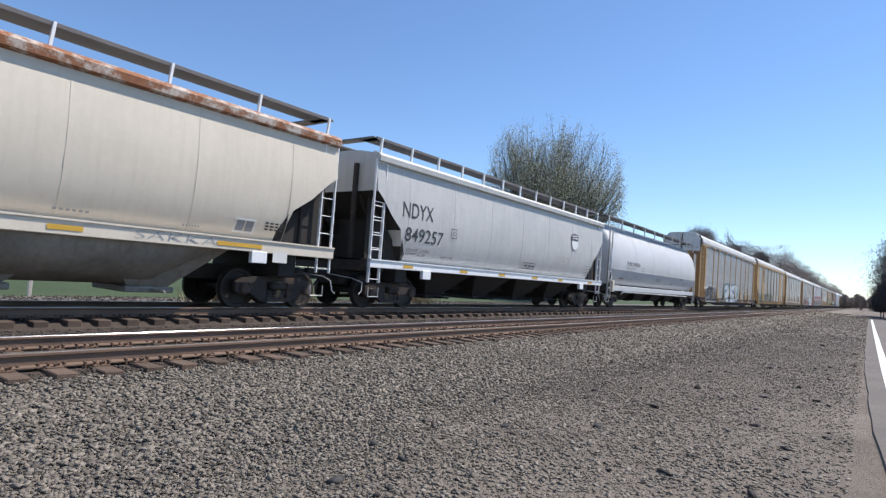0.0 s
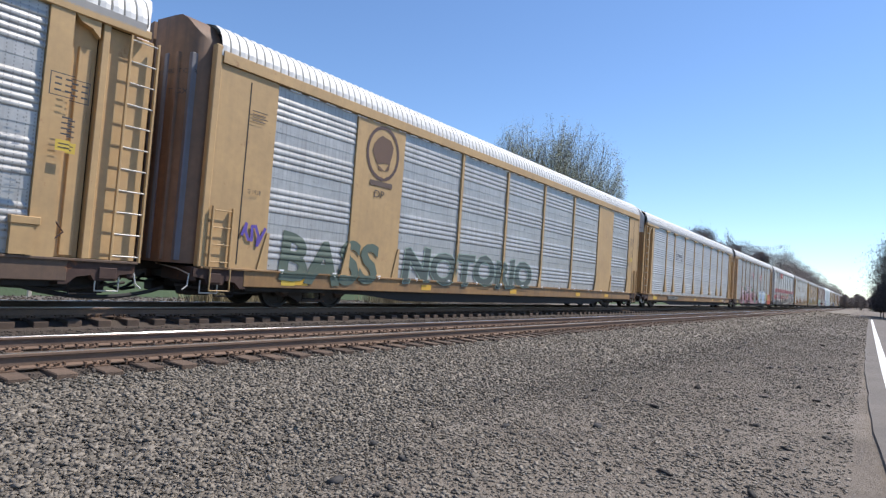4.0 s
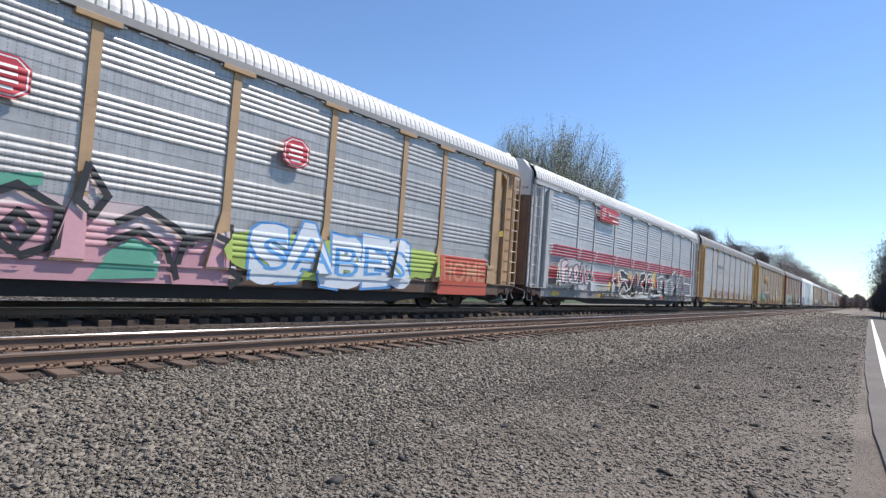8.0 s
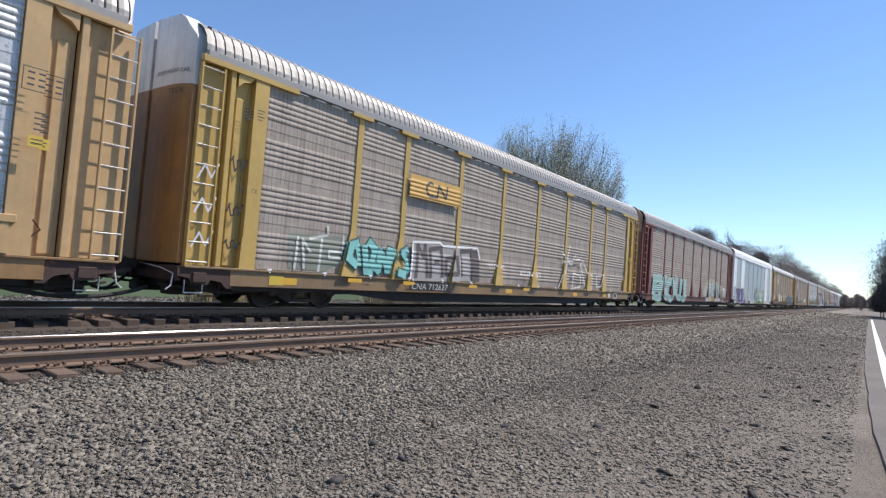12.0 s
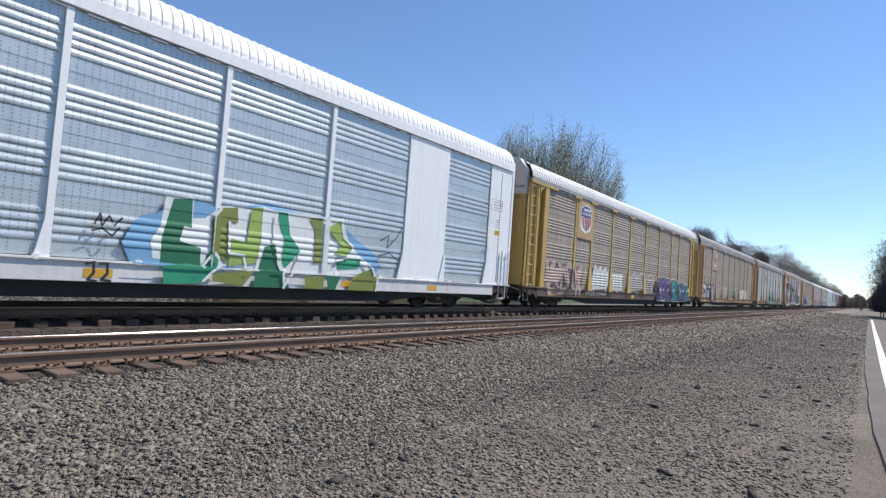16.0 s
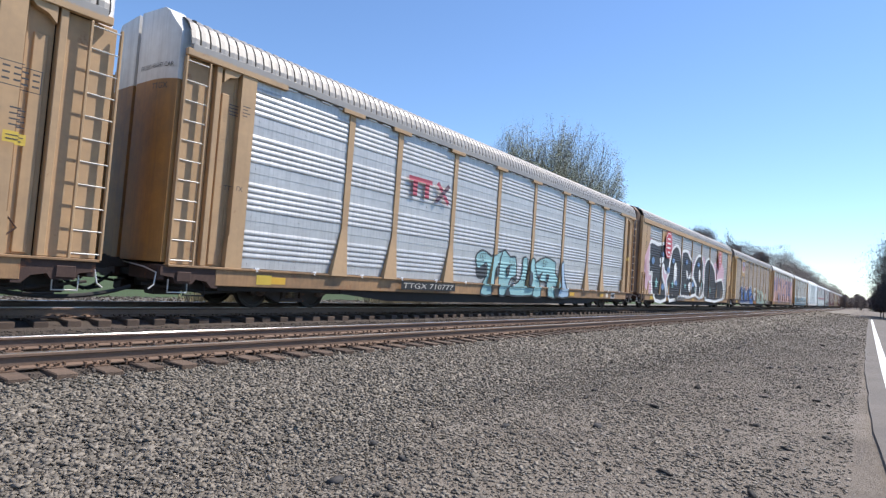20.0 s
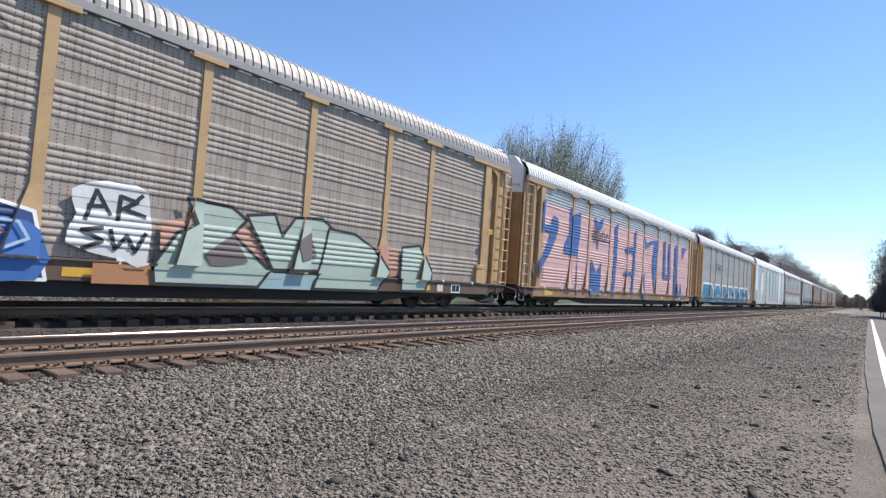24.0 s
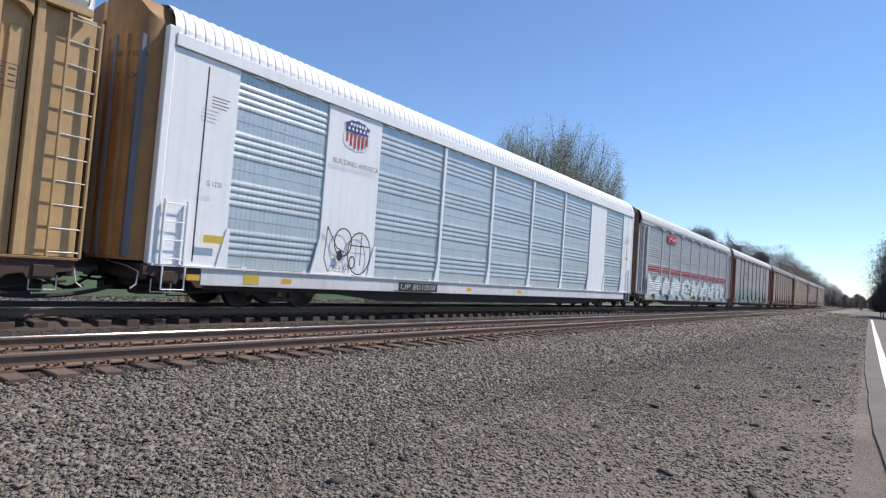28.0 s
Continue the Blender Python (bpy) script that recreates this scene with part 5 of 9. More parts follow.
def number_plate(p, x0, x1, body, z0=0.60, z1=0.84, ground=True):
    if ground:
        p(rect(x0, x1, z0, z1), M["black"], "number_panel", "black panel with white reporting mark")
    p(letters(body, x0 + 0.1, x1 - 0.1, z0 + 0.04, z1 - 0.04, 0.0, 0.12), (0.52, 0.48, 0.42), "lettering")


def end_text(car, kind):
    """Words on the leading end doors, read from ahead of the car."""
    for body, a, b, z0, z1 in (("EXCESS HEIGHT CAR", 0.25, 1.3, 4.86, 4.95), ("TTGX", 0.75, 1.2, 4.42, 4.54)):
        verts, faces = [], []
        for q in letters(body, a, b, z0, z1):
            n = len(verts)
            verts += [(-FACE[kind] - 0.006 + (FACE[kind] - END) * (u / 1.46) ** 5, -u, z) for u, z in q]
            faces.append(tuple(range(n, n + len(q))))
        me = bpy.data.meshes.new("lettering")
        me.from_pydata(verts, [], faces)
        me.materials.append(M["ink"])
        part("lettering", me, M["ink"], car, "small printed words")


def stencils(p, seed, kind):
    """Small stencilled data that cannot be read, as rows of short bars."""
    r = random.Random(seed)
    x = -12.35 if kind == "A" else -12.5
    for j in range(4):
        p(rect(x - 0.2, x + 0.2 - 0.06 * (j % 2), 4.38 - j * 0.07, 4.40 - j * 0.07), M["ink"], "stencil", "small stencilled lines")
    p(letters(("G 1228" if seed == 45 else "G 1938") if kind == "B" else "TTTX", x - 0.17, x + 0.17, 2.56, 2.66), M["ink"], "stencil")
    x = 12.3
    for a, b, c, d in ((x - 0.33, x + 0.33, 3.92, 3.935), (x - 0.33, x + 0.33, 3.55, 3.565), (x - 0.33, x - 0.315, 3.55, 3.935), (x + 0.315, x + 0.33, 3.55, 3.935)):
        p(rect(a, b, c, d), M["ink"], "stencil", "boxed stencilled table")
    for i in range(4):
        for j in range(3):
            p(rect(x - 0.26 + i * 0.15, x - 0.16 + i * 0.15, 3.83 - j * 0.1, 3.86 - j * 0.1), M["ink"], "stencil")
    for j in range(4):
        p(rect(x - 0.12, x + 0.14, 3.2 - j * 0.09, 3.225 - j * 0.09), M["ink"], "stencil")
    p(rect(x - 0.18, x + 0.18, 2.66, 2.84), M["placard"], "placard", "yellow notice plate")
    p(rect(x - 0.14, x + 0.14, 2.77, 2.785), M["ink"], "stencil")
    p(rect(x - 0.14, x + 0.12, 2.71, 2.725), M["ink"], "stencil")


# ---- each autorack's own paint, in train order ----
def art_m11(p):
    p(soft([(-4.86, 1.33), (-4.62, 1.81), (-4.31, 2.12), (-4.06, 2.29), (-3.35, 2.29), (-2.75, 2.36), (-1.59, 2.41), (-0.73, 2.27), (0.49, 2.36), (1.47, 2.41), (2.49, 2.06), (3.14, 1.56), (3.05, 1.23), (2.27, 1.0), (-1.06, 0.94), (-4.04, 0.94), (-4.69, 1.0)]), (0.17, 0.28, 0.26))
    p.figure([(-4.12, 1.77), (-3.81, 1.87), (-3.75, 2.09), (-3.38, 2.06), (-3.34, 2.24), (-2.8, 2.26), (-2.27, 2.19), (-2.18, 1.96), (-1.99, 2.11), (-1.48, 2.08), (-1.35, 1.11), (-2.61, 0.97), (-4.04, 0.96)], (0.64, 0.65, 0.68), (0.03, 0.06, 0.075), 0.04, False)
    p.figure([(-1.47, 2.33), (-1.22, 2.4), (-0.46, 2.07), (-0.23, 2.3), (0.5, 2.25), (1.32, 2.35), (2.36, 2.21), (2.21, 1.49), (2.04, 1.1), (-1.22, 0.93), (-1.53, 1.1)], (0.64, 0.65, 0.68), (0.03, 0.06, 0.075), 0.04, False)
    p([[(-4.51, 0.65), (-4.06, 0.88), (-2.67, 0.97), (-2.57, 0.62), (-3.47, 0.62), (-3.85, 0.66)]], (0.64, 0.65, 0.68))
    p([[(-2.66, 0.85), (-1.79, 0.84), (-1.21, 0.86), (1.12, 0.98), (2.16, 0.95), (2.31, 0.66), (-1.03, 0.58), (-2.04, 0.58), (-2.57, 0.61)]], (0.64, 0.65, 0.68))
    p([[(-3.5, 0.97), (-3.16, 0.99), (-3.42, 0.65), (-3.55, 0.64)]], (0.08, 0.16, 0.24))
    p([[(-2.42, 0.98), (-1.5, 0.79), (-1.18, 0.61), (-2.04, 0.58)]], (0.08, 0.16, 0.24))
    p([[(0.17, 1.04), (0.54, 1.02), (0.3, 0.66), (0.12, 0.65)]], (0.08, 0.16, 0.24))
    p([[(1.04, 0.76), (2.18, 0.8), (2.31, 0.65), (1.25, 0.62)]], (0.08, 0.16, 0.24))
    p([[(-3.56, 1.82), (-3.0, 1.77), (-3.05, 1.43), (-3.59, 1.43)]], (0.08, 0.16, 0.24))
    p([[(-3.93, 2.0), (-3.8, 2.0), (-3.8, 1.76), (-3.92, 1.77)]], (0.08, 0.16, 0.24))
    p([[(-0.04, 1.81), (0.55, 1.76), (0.63, 1.49), (0.14, 1.36), (-0.05, 1.43)]], (0.08, 0.16, 0.24))
    p([[(-3.38, 2.37), (-3.12, 2.38), (-3.13, 2.16), (-3.38, 2.12)]], (0.08, 0.16, 0.24))
    p([[(-2.25, 2.28), (-1.77, 2.41), (-1.78, 2.13), (-1.98, 2.05), (-2.01, 1.64), (-2.11, 1.63), (-2.19, 2.02)]], (0.10, 0.20, 0.19))
    p(stroke([(-4.04, 0.96), (-2.61, 0.97), (-1.52, 1.04)], 0.05), (0.03, 0.06, 0.075))
    p(stroke([(-1.22, 0.93), (1.01, 1.01)], 0.05), (0.03, 0.06, 0.075))
    p(stroke([(-2.71, 2.01), (-2.64, 1.96), (-2.73, 1.54)], 0.05), (0.03, 0.06, 0.075))
    p(stroke([(-2.6, 1.2), (-2.51, 0.63)], 0.05), (0.03, 0.06, 0.075))
    p(stroke([(0.81, 2.04), (0.93, 1.76), (0.79, 1.25), (1.07, 0.9)], 0.05), (0.03, 0.06, 0.075))
    p(stroke([(1.44, 1.73), (1.9, 1.39), (2.3, 0.69)], 0.05), (0.03, 0.06, 0.075))
    p(stroke([(-4.06, 0.88), (-4.1, 1.83)], 0.05), (0.03, 0.06, 0.075))
    p(stroke([(-1.2, 1.47), (-0.78, 1.21), (-0.45, 1.17)], 0.1), (0.08, 0.16, 0.24))
    p(stroke([(-1.0, 1.78), (-0.41, 1.64)], 0.1), (0.08, 0.16, 0.24))
    p(disc(-3.92, 1.5, 0.08, 0.08), (0.03, 0.06, 0.075))
    p(disc(-3.92, 1.5, 0.05, 0.06), (0.64, 0.65, 0.68))
    p(disc(-2.28, 1.23, 0.1, 0.09), (0.03, 0.06, 0.075))
    p(disc(-2.28, 1.23, 0.07, 0.06), (0.64, 0.65, 0.68))
    p(disc(-1.06, 1.84, 0.11, 0.09), (0.03, 0.06, 0.075))
    p(disc(-1.06, 1.84, 0.07, 0.06), (0.64, 0.65, 0.68))
    p(disc(-0.33, 1.46, 0.12, 0.1), (0.03, 0.06, 0.075))
    p(disc(-0.33, 1.46, 0.08, 0.06), (0.64, 0.65, 0.68))
    p(disc(1.01, 1.99, 0.14, 0.11), (0.03, 0.06, 0.075))
    p(disc(1.01, 1.99, 0.09, 0.07), (0.64, 0.65, 0.68))
    p(stroke([(4.68, 0.63), (4.91, 1.07), (4.71, 1.59), (5.28, 1.71), (5.09, 2.06), (5.48, 2.54), (5.95, 2.5), (5.84, 2.12), (6.25, 2.62), (6.6, 2.52), (6.31, 2.16), (5.86, 1.94)], 0.1), BLACK)
    p(stroke([(5.46, 1.46), (5.35, 1.09), (4.96, 0.73)], 0.1), BLACK)
    p(stroke([(5.93, 1.39), (6.55, 1.52), (6.6, 1.81), (6.03, 1.82)], 0.1), BLACK)
    p(stroke([(4.68, 0.63), (4.91, 1.07), (4.71, 1.59), (5.28, 1.71), (5.09, 2.06), (5.48, 2.54), (5.95, 2.5), (5.84, 2.12), (6.25, 2.62), (6.6, 2.52), (6.31, 2.16), (5.86, 1.94)], 0.055), WHITE)
    p(stroke([(5.46, 1.46), (5.35, 1.09), (4.96, 0.73)], 0.055), WHITE)
    p(stroke([(5.93, 1.39), (6.55, 1.52), (6.6, 1.81), (6.03, 1.82)], 0.055), WHITE)
    forms = ((-12.2, -11.15, 0.6, 1.72), (-11.25, -10.25, 0.62, 1.92), (-10.35, -9.35, 0.6, 1.9), (-9.45, -8.3, 0.6, 1.84))
    for grow, color in ((0.07, (0.66, 0.66, 0.66)), (0.0, BLACK)):
        for f in forms:
            p(blob(*f, grow), color, label="rounded black spray-painted letter form")
    for x in (-11.9, -10.9, -9.95, -9.1):
        p(stroke([(x - 0.1, 0.8), (x, 1.25), (x + 0.3, 1.2), (x + 0.25, 0.85)], 0.05), (0.66, 0.66, 0.66))
        p(stroke([(x, 1.45), (x + 0.3, 1.5)], 0.05), (0.66, 0.66, 0.66))
    word_bars(p, 4.45, 6.75, 3.78, 3.98, (0.62, 0.10, 0.05), 9, slant=0.12)
    p(rect(4.4, 6.7, 3.72, 3.75), BLACK, "lettering")
    p(scribble(7.2, 8.8, 1.0, 1.5, 8, 0.06, 3), (0.12, 0.12, 0.12))
    p(scribble(9.2, 11.4, 1.4, 1.9, 9, 0.05, 5), (0.25, 0.25, 0.25))
    p(rect(-12.7, -12.45, 1.62, 1.80), WHITE)
    number_plate(p, -7.2, -4.7, "TTGX 253999")


def art_m10(p):
    p(arcline(-8.45, 4.35, 0.62, 0.72, 0, 360, 0.09, 24), (0.10, 0.06, 0.05), "emblem", "round brown emblem")
    p(disc(-8.45, 4.35, 0.4, 0.5, 14, 0.15), (0.14, 0.08, 0.05), "emblem")
    p(rect(-8.9, -8.0, 3.42, 3.56), (0.12, 0.08, 0.06), "emblem")
    p(letters("DP", -8.7, -8.3, 3.1, 3.3), M["ink"], "lettering")
    p.word("BASS", -11.6, -8.4, 0.7, 1.75, (0.10, 0.13, 0.10), None, 0.05, 0, 0.1, 0.05, 1)
    p.word("NOTORIO", -7.2, 0.7, 0.85, 1.8, (0.08, 0.10, 0.09), (0.28, 0.36, 0.30), 0.05, 0.03, 0.1, 0.05, 2)
    p(scribble(-12.7, -12.1, 1.4, 2.0, 3, 0.07, 2), PURPLE)


def art_m9(p):
    for s, e in ((-1, -6.5), (1, -4.95)):
        p(stroke([(e - s * 0.14, 4.02), (e, 4.02), (e, 3.42), (e - s * 0.14, 3.42)], 0.05), M["ink"], "emblem", "square brackets round the car owner's mark")
    word_bars(p, -6.2, -5.2, 3.6, 3.9, M["ink"], 3)
    for x in (-6.25, -6.05, -5.35, -5.15):
        p(disc(x, 3.47, 0.05), M["ink"], "emblem")
    number_plate(p, -8.47, -5.92, "TTGX 159972", 0.62, 0.86)
    p(scribble(-3.7, -2.5, 1.2, 1.95, 4, 0.03, 3), WHITE)
    p(scribble(3.2, 5.2, 1.2, 1.5, 6, 0.03, 5), WHITE)


def art_m8(p):
    p([[(-9.72, 1.65), (-9.47, 1.79), (-9.16, 2.38), (-8.85, 2.11), (-8.66, 2.31), (-7.97, 2.38), (-7.65, 2.07), (-7.28, 2.0), (-7.06, 2.35), (-6.82, 2.58), (-6.51, 2.24), (-5.94, 2.39), (-4.99, 2.47), (-4.45, 2.4), (-4.09, 2.52), (-3.65, 2.59), (-3.08, 2.51), (-2.7, 2.06), (-1.5, 1.92), (-1.37, 2.47), (-1.01, 2.15), (-0.15, 1.91), (0.65, 1.44), (1.51, 1.7), (1.71, 0.68), (-9.62, 0.58), (-9.92, 1.12)]], (0.58, 0.47, 0.46))
    p([[(-9.92, 1.12), (-9.42, 1.27), (-8.89, 1.49), (-8.48, 1.43), (-8.12, 1.53), (-7.3, 1.49), (-6.72, 1.52), (-5.88, 1.71), (-5.23, 1.57), (-3.98, 1.53), (-1.74, 1.81), (-0.52, 1.46), (1.46, 1.39), (1.56, 0.53), (-3.88, 0.53), (-6.62, 0.53), (-9.61, 0.53), (-9.86, 0.53)]], (0.55, 0.30, 0.33))
    p([[(-9.85, 0.87), (-9.26, 0.92), (-9.35, 0.53), (-9.82, 0.53)]], (0.20, 0.08, 0.09))
    p([[(-6.52, 0.92), (-4.29, 0.9), (-4.16, 0.53), (-6.75, 0.53)]], (0.20, 0.08, 0.09))
    p([[(-8.87, 2.61), (-8.62, 2.66), (-8.65, 2.4), (-8.81, 2.28)]], (0.12, 0.36, 0.25))
    p([[(-7.61, 2.2), (-7.31, 2.31), (-7.33, 1.9), (-7.65, 2.01)]], (0.12, 0.36, 0.25))
    p([[(-6.57, 2.16), (-6.08, 2.23), (-6.13, 1.99), (-6.51, 1.91)]], (0.12, 0.36, 0.25))
    p([[(-9.24, 0.76), (-9.08, 0.98), (-8.8, 1.03), (-8.73, 0.9), (-9.05, 0.63)]], (0.12, 0.36, 0.25))
    p([[(-8.11, 0.88), (-7.68, 0.53), (-8.29, 0.53)]], (0.12, 0.36, 0.25))
    p([[(-8.59, 1.56), (-8.15, 1.35), (-8.25, 1.25), (-8.53, 1.39)]], (0.12, 0.36, 0.25))
    p([[(-0.89, 1.07), (-0.51, 1.36), (0.0, 1.21), (-0.0, 0.64), (-1.22, 0.56)]], (0.12, 0.36, 0.25))
    p([[(-3.03, 2.1), (-2.03, 2.3), (-2.01, 2.09), (-2.8, 1.92)]], (0.12, 0.36, 0.25))
    p(stroke([(-9.42, 1.22), (-9.3, 1.36), (-8.79, 1.5), (-8.39, 1.61), (-8.01, 1.54)], 0.13), BLACK)
    p(stroke([(-9.18, 1.06), (-8.76, 1.15), (-8.68, 0.9), (-9.05, 0.66), (-9.24, 0.76)], 0.13), BLACK)
    p(stroke([(-8.3, 1.16), (-7.63, 0.55)], 0.13), BLACK)
    p(stroke([(-7.85, 1.68), (-7.54, 1.47), (-7.22, 1.38), (-7.12, 1.01)], 0.13), BLACK)
    p(stroke([(-6.6, 1.37), (-6.32, 1.7), (-5.87, 1.68), (-5.61, 1.39), (-5.73, 0.96)], 0.13), BLACK)
    p(stroke([(-6.52, 0.92), (-6.41, 1.22), (-6.05, 1.22)], 0.13), BLACK)
    p(stroke([(-5.79, 1.65), (-5.17, 1.82), (-4.38, 1.76)], 0.13), BLACK)
    p(stroke([(-3.48, 2.37), (-3.25, 1.67), (-3.36, 1.26)], 0.13), BLACK)
    p(stroke([(-2.78, 1.8), (-2.36, 2.05), (-1.73, 1.73), (-1.78, 1.11), (-2.23, 0.91), (-2.72, 1.22), (-2.78, 1.8)], 0.13), BLACK)
    p(stroke([(-2.31, 1.63), (-2.05, 1.4), (-2.28, 1.12), (-2.51, 1.36), (-2.31, 1.63)], 0.13), BLACK)
    p(stroke([(-1.38, 2.56), (-1.5, 1.92), (-1.22, 1.68), (-1.0, 2.06), (-1.38, 2.56)], 0.13), BLACK)
    p(stroke([(-0.91, 1.25), (-0.39, 1.51), (0.15, 1.21), (0.36, 0.65)], 0.13), BLACK)
    p(stroke([(0.4, 0.94), (0.5, 1.43), (1.11, 1.57), (1.63, 1.4)], 0.13), BLACK)
    p(stroke([(1.49, 1.8), (1.52, 0.88), (1.8, 0.68), (1.56, 0.53)], 0.13), BLACK)
    p(stroke([(-0.81, 1.62), (-0.3, 1.92), (0.33, 1.61), (0.66, 1.34)], 0.13), BLACK)
    p(stroke([(-9.2, 2.37), (-8.93, 1.98), (-8.58, 1.93)], 0.07), BLACK)
    p(stroke([(-7.97, 2.32), (-7.77, 2.05), (-7.33, 1.86), (-7.07, 1.77), (-7.17, 2.2), (-6.89, 2.63), (-6.58, 2.23), (-6.61, 1.86), (-6.06, 2.1), (-5.87, 2.4), (-4.45, 2.4)], 0.07), BLACK)
    p(stroke([(-6.9, 2.37), (-6.78, 2.2), (-6.85, 1.86)], 0.07), BLACK)
    p(stroke([(-7.15, 1.26), (-6.85, 1.54), (-6.66, 0.91)], 0.07), BLACK)
    p(stroke([(-4.93, 1.96), (-4.84, 2.34), (-5.0, 1.73), (-4.35, 2.33)], 0.07), BLACK)
    p(stroke([(-3.92, 1.85), (-3.79, 2.49), (-3.43, 2.38)], 0.07), BLACK)
    p(stroke([(-3.37, 2.31), (-3.08, 2.51), (-2.75, 2.05), (-2.89, 1.79)], 0.07), BLACK)
    p(stroke([(-9.58, 1.62), (-9.43, 1.88), (-9.29, 1.77), (-9.45, 1.58), (-9.52, 1.37)], 0.07), BLACK)
    p(stroke([(-8.85, 2.11), (-8.81, 1.95), (-8.58, 1.98)], 0.07), BLACK)
    p([[(-8.83, 2.22), (-8.66, 2.31), (-8.66, 1.97), (-8.78, 1.9)]], BLACK)
    p([[(-7.35, 2.05), (-7.17, 2.17), (-7.13, 1.76), (-7.32, 1.8)]], BLACK)
    p([[(-9.69, 1.4), (-9.45, 1.53), (-9.31, 1.5), (-9.51, 1.29), (-9.68, 1.27)]], BLACK)
    p(cloud(1.9, 8.5, 0.75, 1.9, 9, 8), (0.36, 0.46, 0.10))
    p.word("SABES", 2.1, 7.3, 0.72, 1.9, (0.66, 0.70, 0.74), (0.10, 0.30, 0.62), 0.10, 0.05, 0.0, 0.06, 1)
    p.word("SABES", 2.3, 7.1, 0.9, 1.7, (0.12, 0.34, 0.66), None, -0.015, 0, 0.0, 0.06, 1)
    p(rect(8.8, 11.6, 0.5, 1.75), (0.50, 0.10, 0.06))
    p.word("HOME", 9.0, 11.5, 0.95, 1.6, (0.55, 0.26, 0.14), None, 0.02, 0, 0, 0.03, 2)
    octagon(p, -3.05, -2.35, 3.36, 4.05)
    octagon(p, 2.6, 3.36, 3.36, 4.05)
    number_plate(p, -6.43, -4.5, "TTGX 705057", 0.55, 0.78)


def art_m7(p):
    for z in (1.40, 1.53, 1.66, 1.79, 2.36, 2.49, 2.62, 2.75):
        for a, b in BAYS_A:
            p(rect(a + 0.09, b - 0.09, z - 0.045, z + 0.05), (0.44, 0.07, 0.10), "stripe", "dark red stripe along the ribs")
    p(rect(-6.9, -4.3, 4.42, 5.14), (0.44, 0.06, 0.07), "sign", "red sign with white emblem bars")
    for i in range(5):
        p(arcline(-6.35, 4.78, 0.28, 0.28, 60 + i * 20, 250 - i * 12, 0.045, 8) if i == 0 else rect(-6.6 + 0.03 * i, -6.1 - 0.02 * i, 4.62 + i * 0.07, 4.655 + i * 0.07), WHITE, "emblem")
    word_bars(p, -5.9, -4.45, 4.72, 4.95, WHITE, 8)
    p(rect(-5.5, -4.6, 4.52, 4.58), WHITE, "lettering")
    p([[(-5.67, 1.21), (-5.38, 1.41), (-5.09, 1.3), (-5.27, 0.93), (-5.55, 0.98)]], (0.58, 0.42, 0.14))
    p([[(-4.54, 1.86), (-4.24, 2.05), (-4.22, 1.45), (-3.93, 1.4), (-4.14, 1.08), (-4.32, 1.59)]], (0.58, 0.42, 0.14))
    p([[(-2.46, 2.12), (-2.03, 2.04), (-2.14, 1.6), (-2.42, 1.7)]], (0.58, 0.42, 0.14))
    p([[(-0.94, 2.08), (-0.63, 2.06), (-0.72, 1.73)]], (0.58, 0.42, 0.14))
    p([[(0.3, 2.07), (0.65, 2.05), (0.55, 1.69)]], (0.58, 0.42, 0.14))
    p([[(1.85, 2.28), (2.53, 2.24), (2.23, 1.83), (2.48, 1.2), (1.76, 1.69)]], (0.58, 0.42, 0.14))
    p([[(-4.12, 0.79), (-2.96, 0.75), (-2.56, 0.64), (-1.16, 0.72), (-0.31, 0.85), (0.23, 0.79), (3.4, 0.93), (4.18, 0.82), (0.25, 0.64), (-3.13, 0.57)]], (0.62, 0.61, 0.57))
    p.figure([(-5.07, 1.5), (-4.44, 1.67), (-4.33, 1.33), (-4.72, 1.27), (-4.88, 1.42)], (0.03, 0.028, 0.03), (0.74, 0.72, 0.66), 0.07, False)
    p.figure([(-4.04, 2.08), (-3.47, 2.08), (-3.27, 1.98), (-2.69, 1.92), (-2.7, 1.55), (-3.24, 1.66), (-3.77, 1.61), (-3.84, 1.8)], (0.03, 0.028, 0.03), (0.74, 0.72, 0.66), 0.07, False)
    p.figure([(-3.23, 1.58), (-2.5, 1.06), (-2.79, 0.92), (-3.29, 1.22), (-3.87, 0.85), (-4.11, 0.78), (-3.76, 1.42)], (0.03, 0.028, 0.03), (0.74, 0.72, 0.66), 0.07, False)
    p.figure([(-2.3, 1.12), (-1.93, 1.58), (-1.53, 2.06), (-1.19, 2.1), (-1.06, 1.47), (-1.05, 0.83), (-1.27, 0.69), (-1.53, 0.99), (-2.17, 0.87), (-2.46, 0.69), (-2.87, 0.76), (-2.93, 0.96)], (0.03, 0.028, 0.03), (0.74, 0.72, 0.66), 0.07, False)
    p.figure([(-0.56, 2.03), (0.08, 2.14), (0.37, 2.03), (0.13, 1.71), (-0.39, 1.57), (-0.49, 1.33), (-0.02, 1.26), (0.01, 0.93), (-0.57, 0.95), (-0.93, 0.84), (-1.04, 1.29)], (0.03, 0.028, 0.03), (0.74, 0.72, 0.66), 0.07, False)
    p.figure([(0.8, 2.07), (1.4, 2.08), (1.35, 1.81), (0.97, 1.83), (0.85, 1.62), (1.45, 1.61), (1.41, 1.3), (1.03, 1.33), (2.0, 0.96), (1.86, 0.8), (1.07, 0.92), (0.35, 0.94), (0.44, 1.39)], (0.03, 0.028, 0.03), (0.74, 0.72, 0.66), 0.07, False)
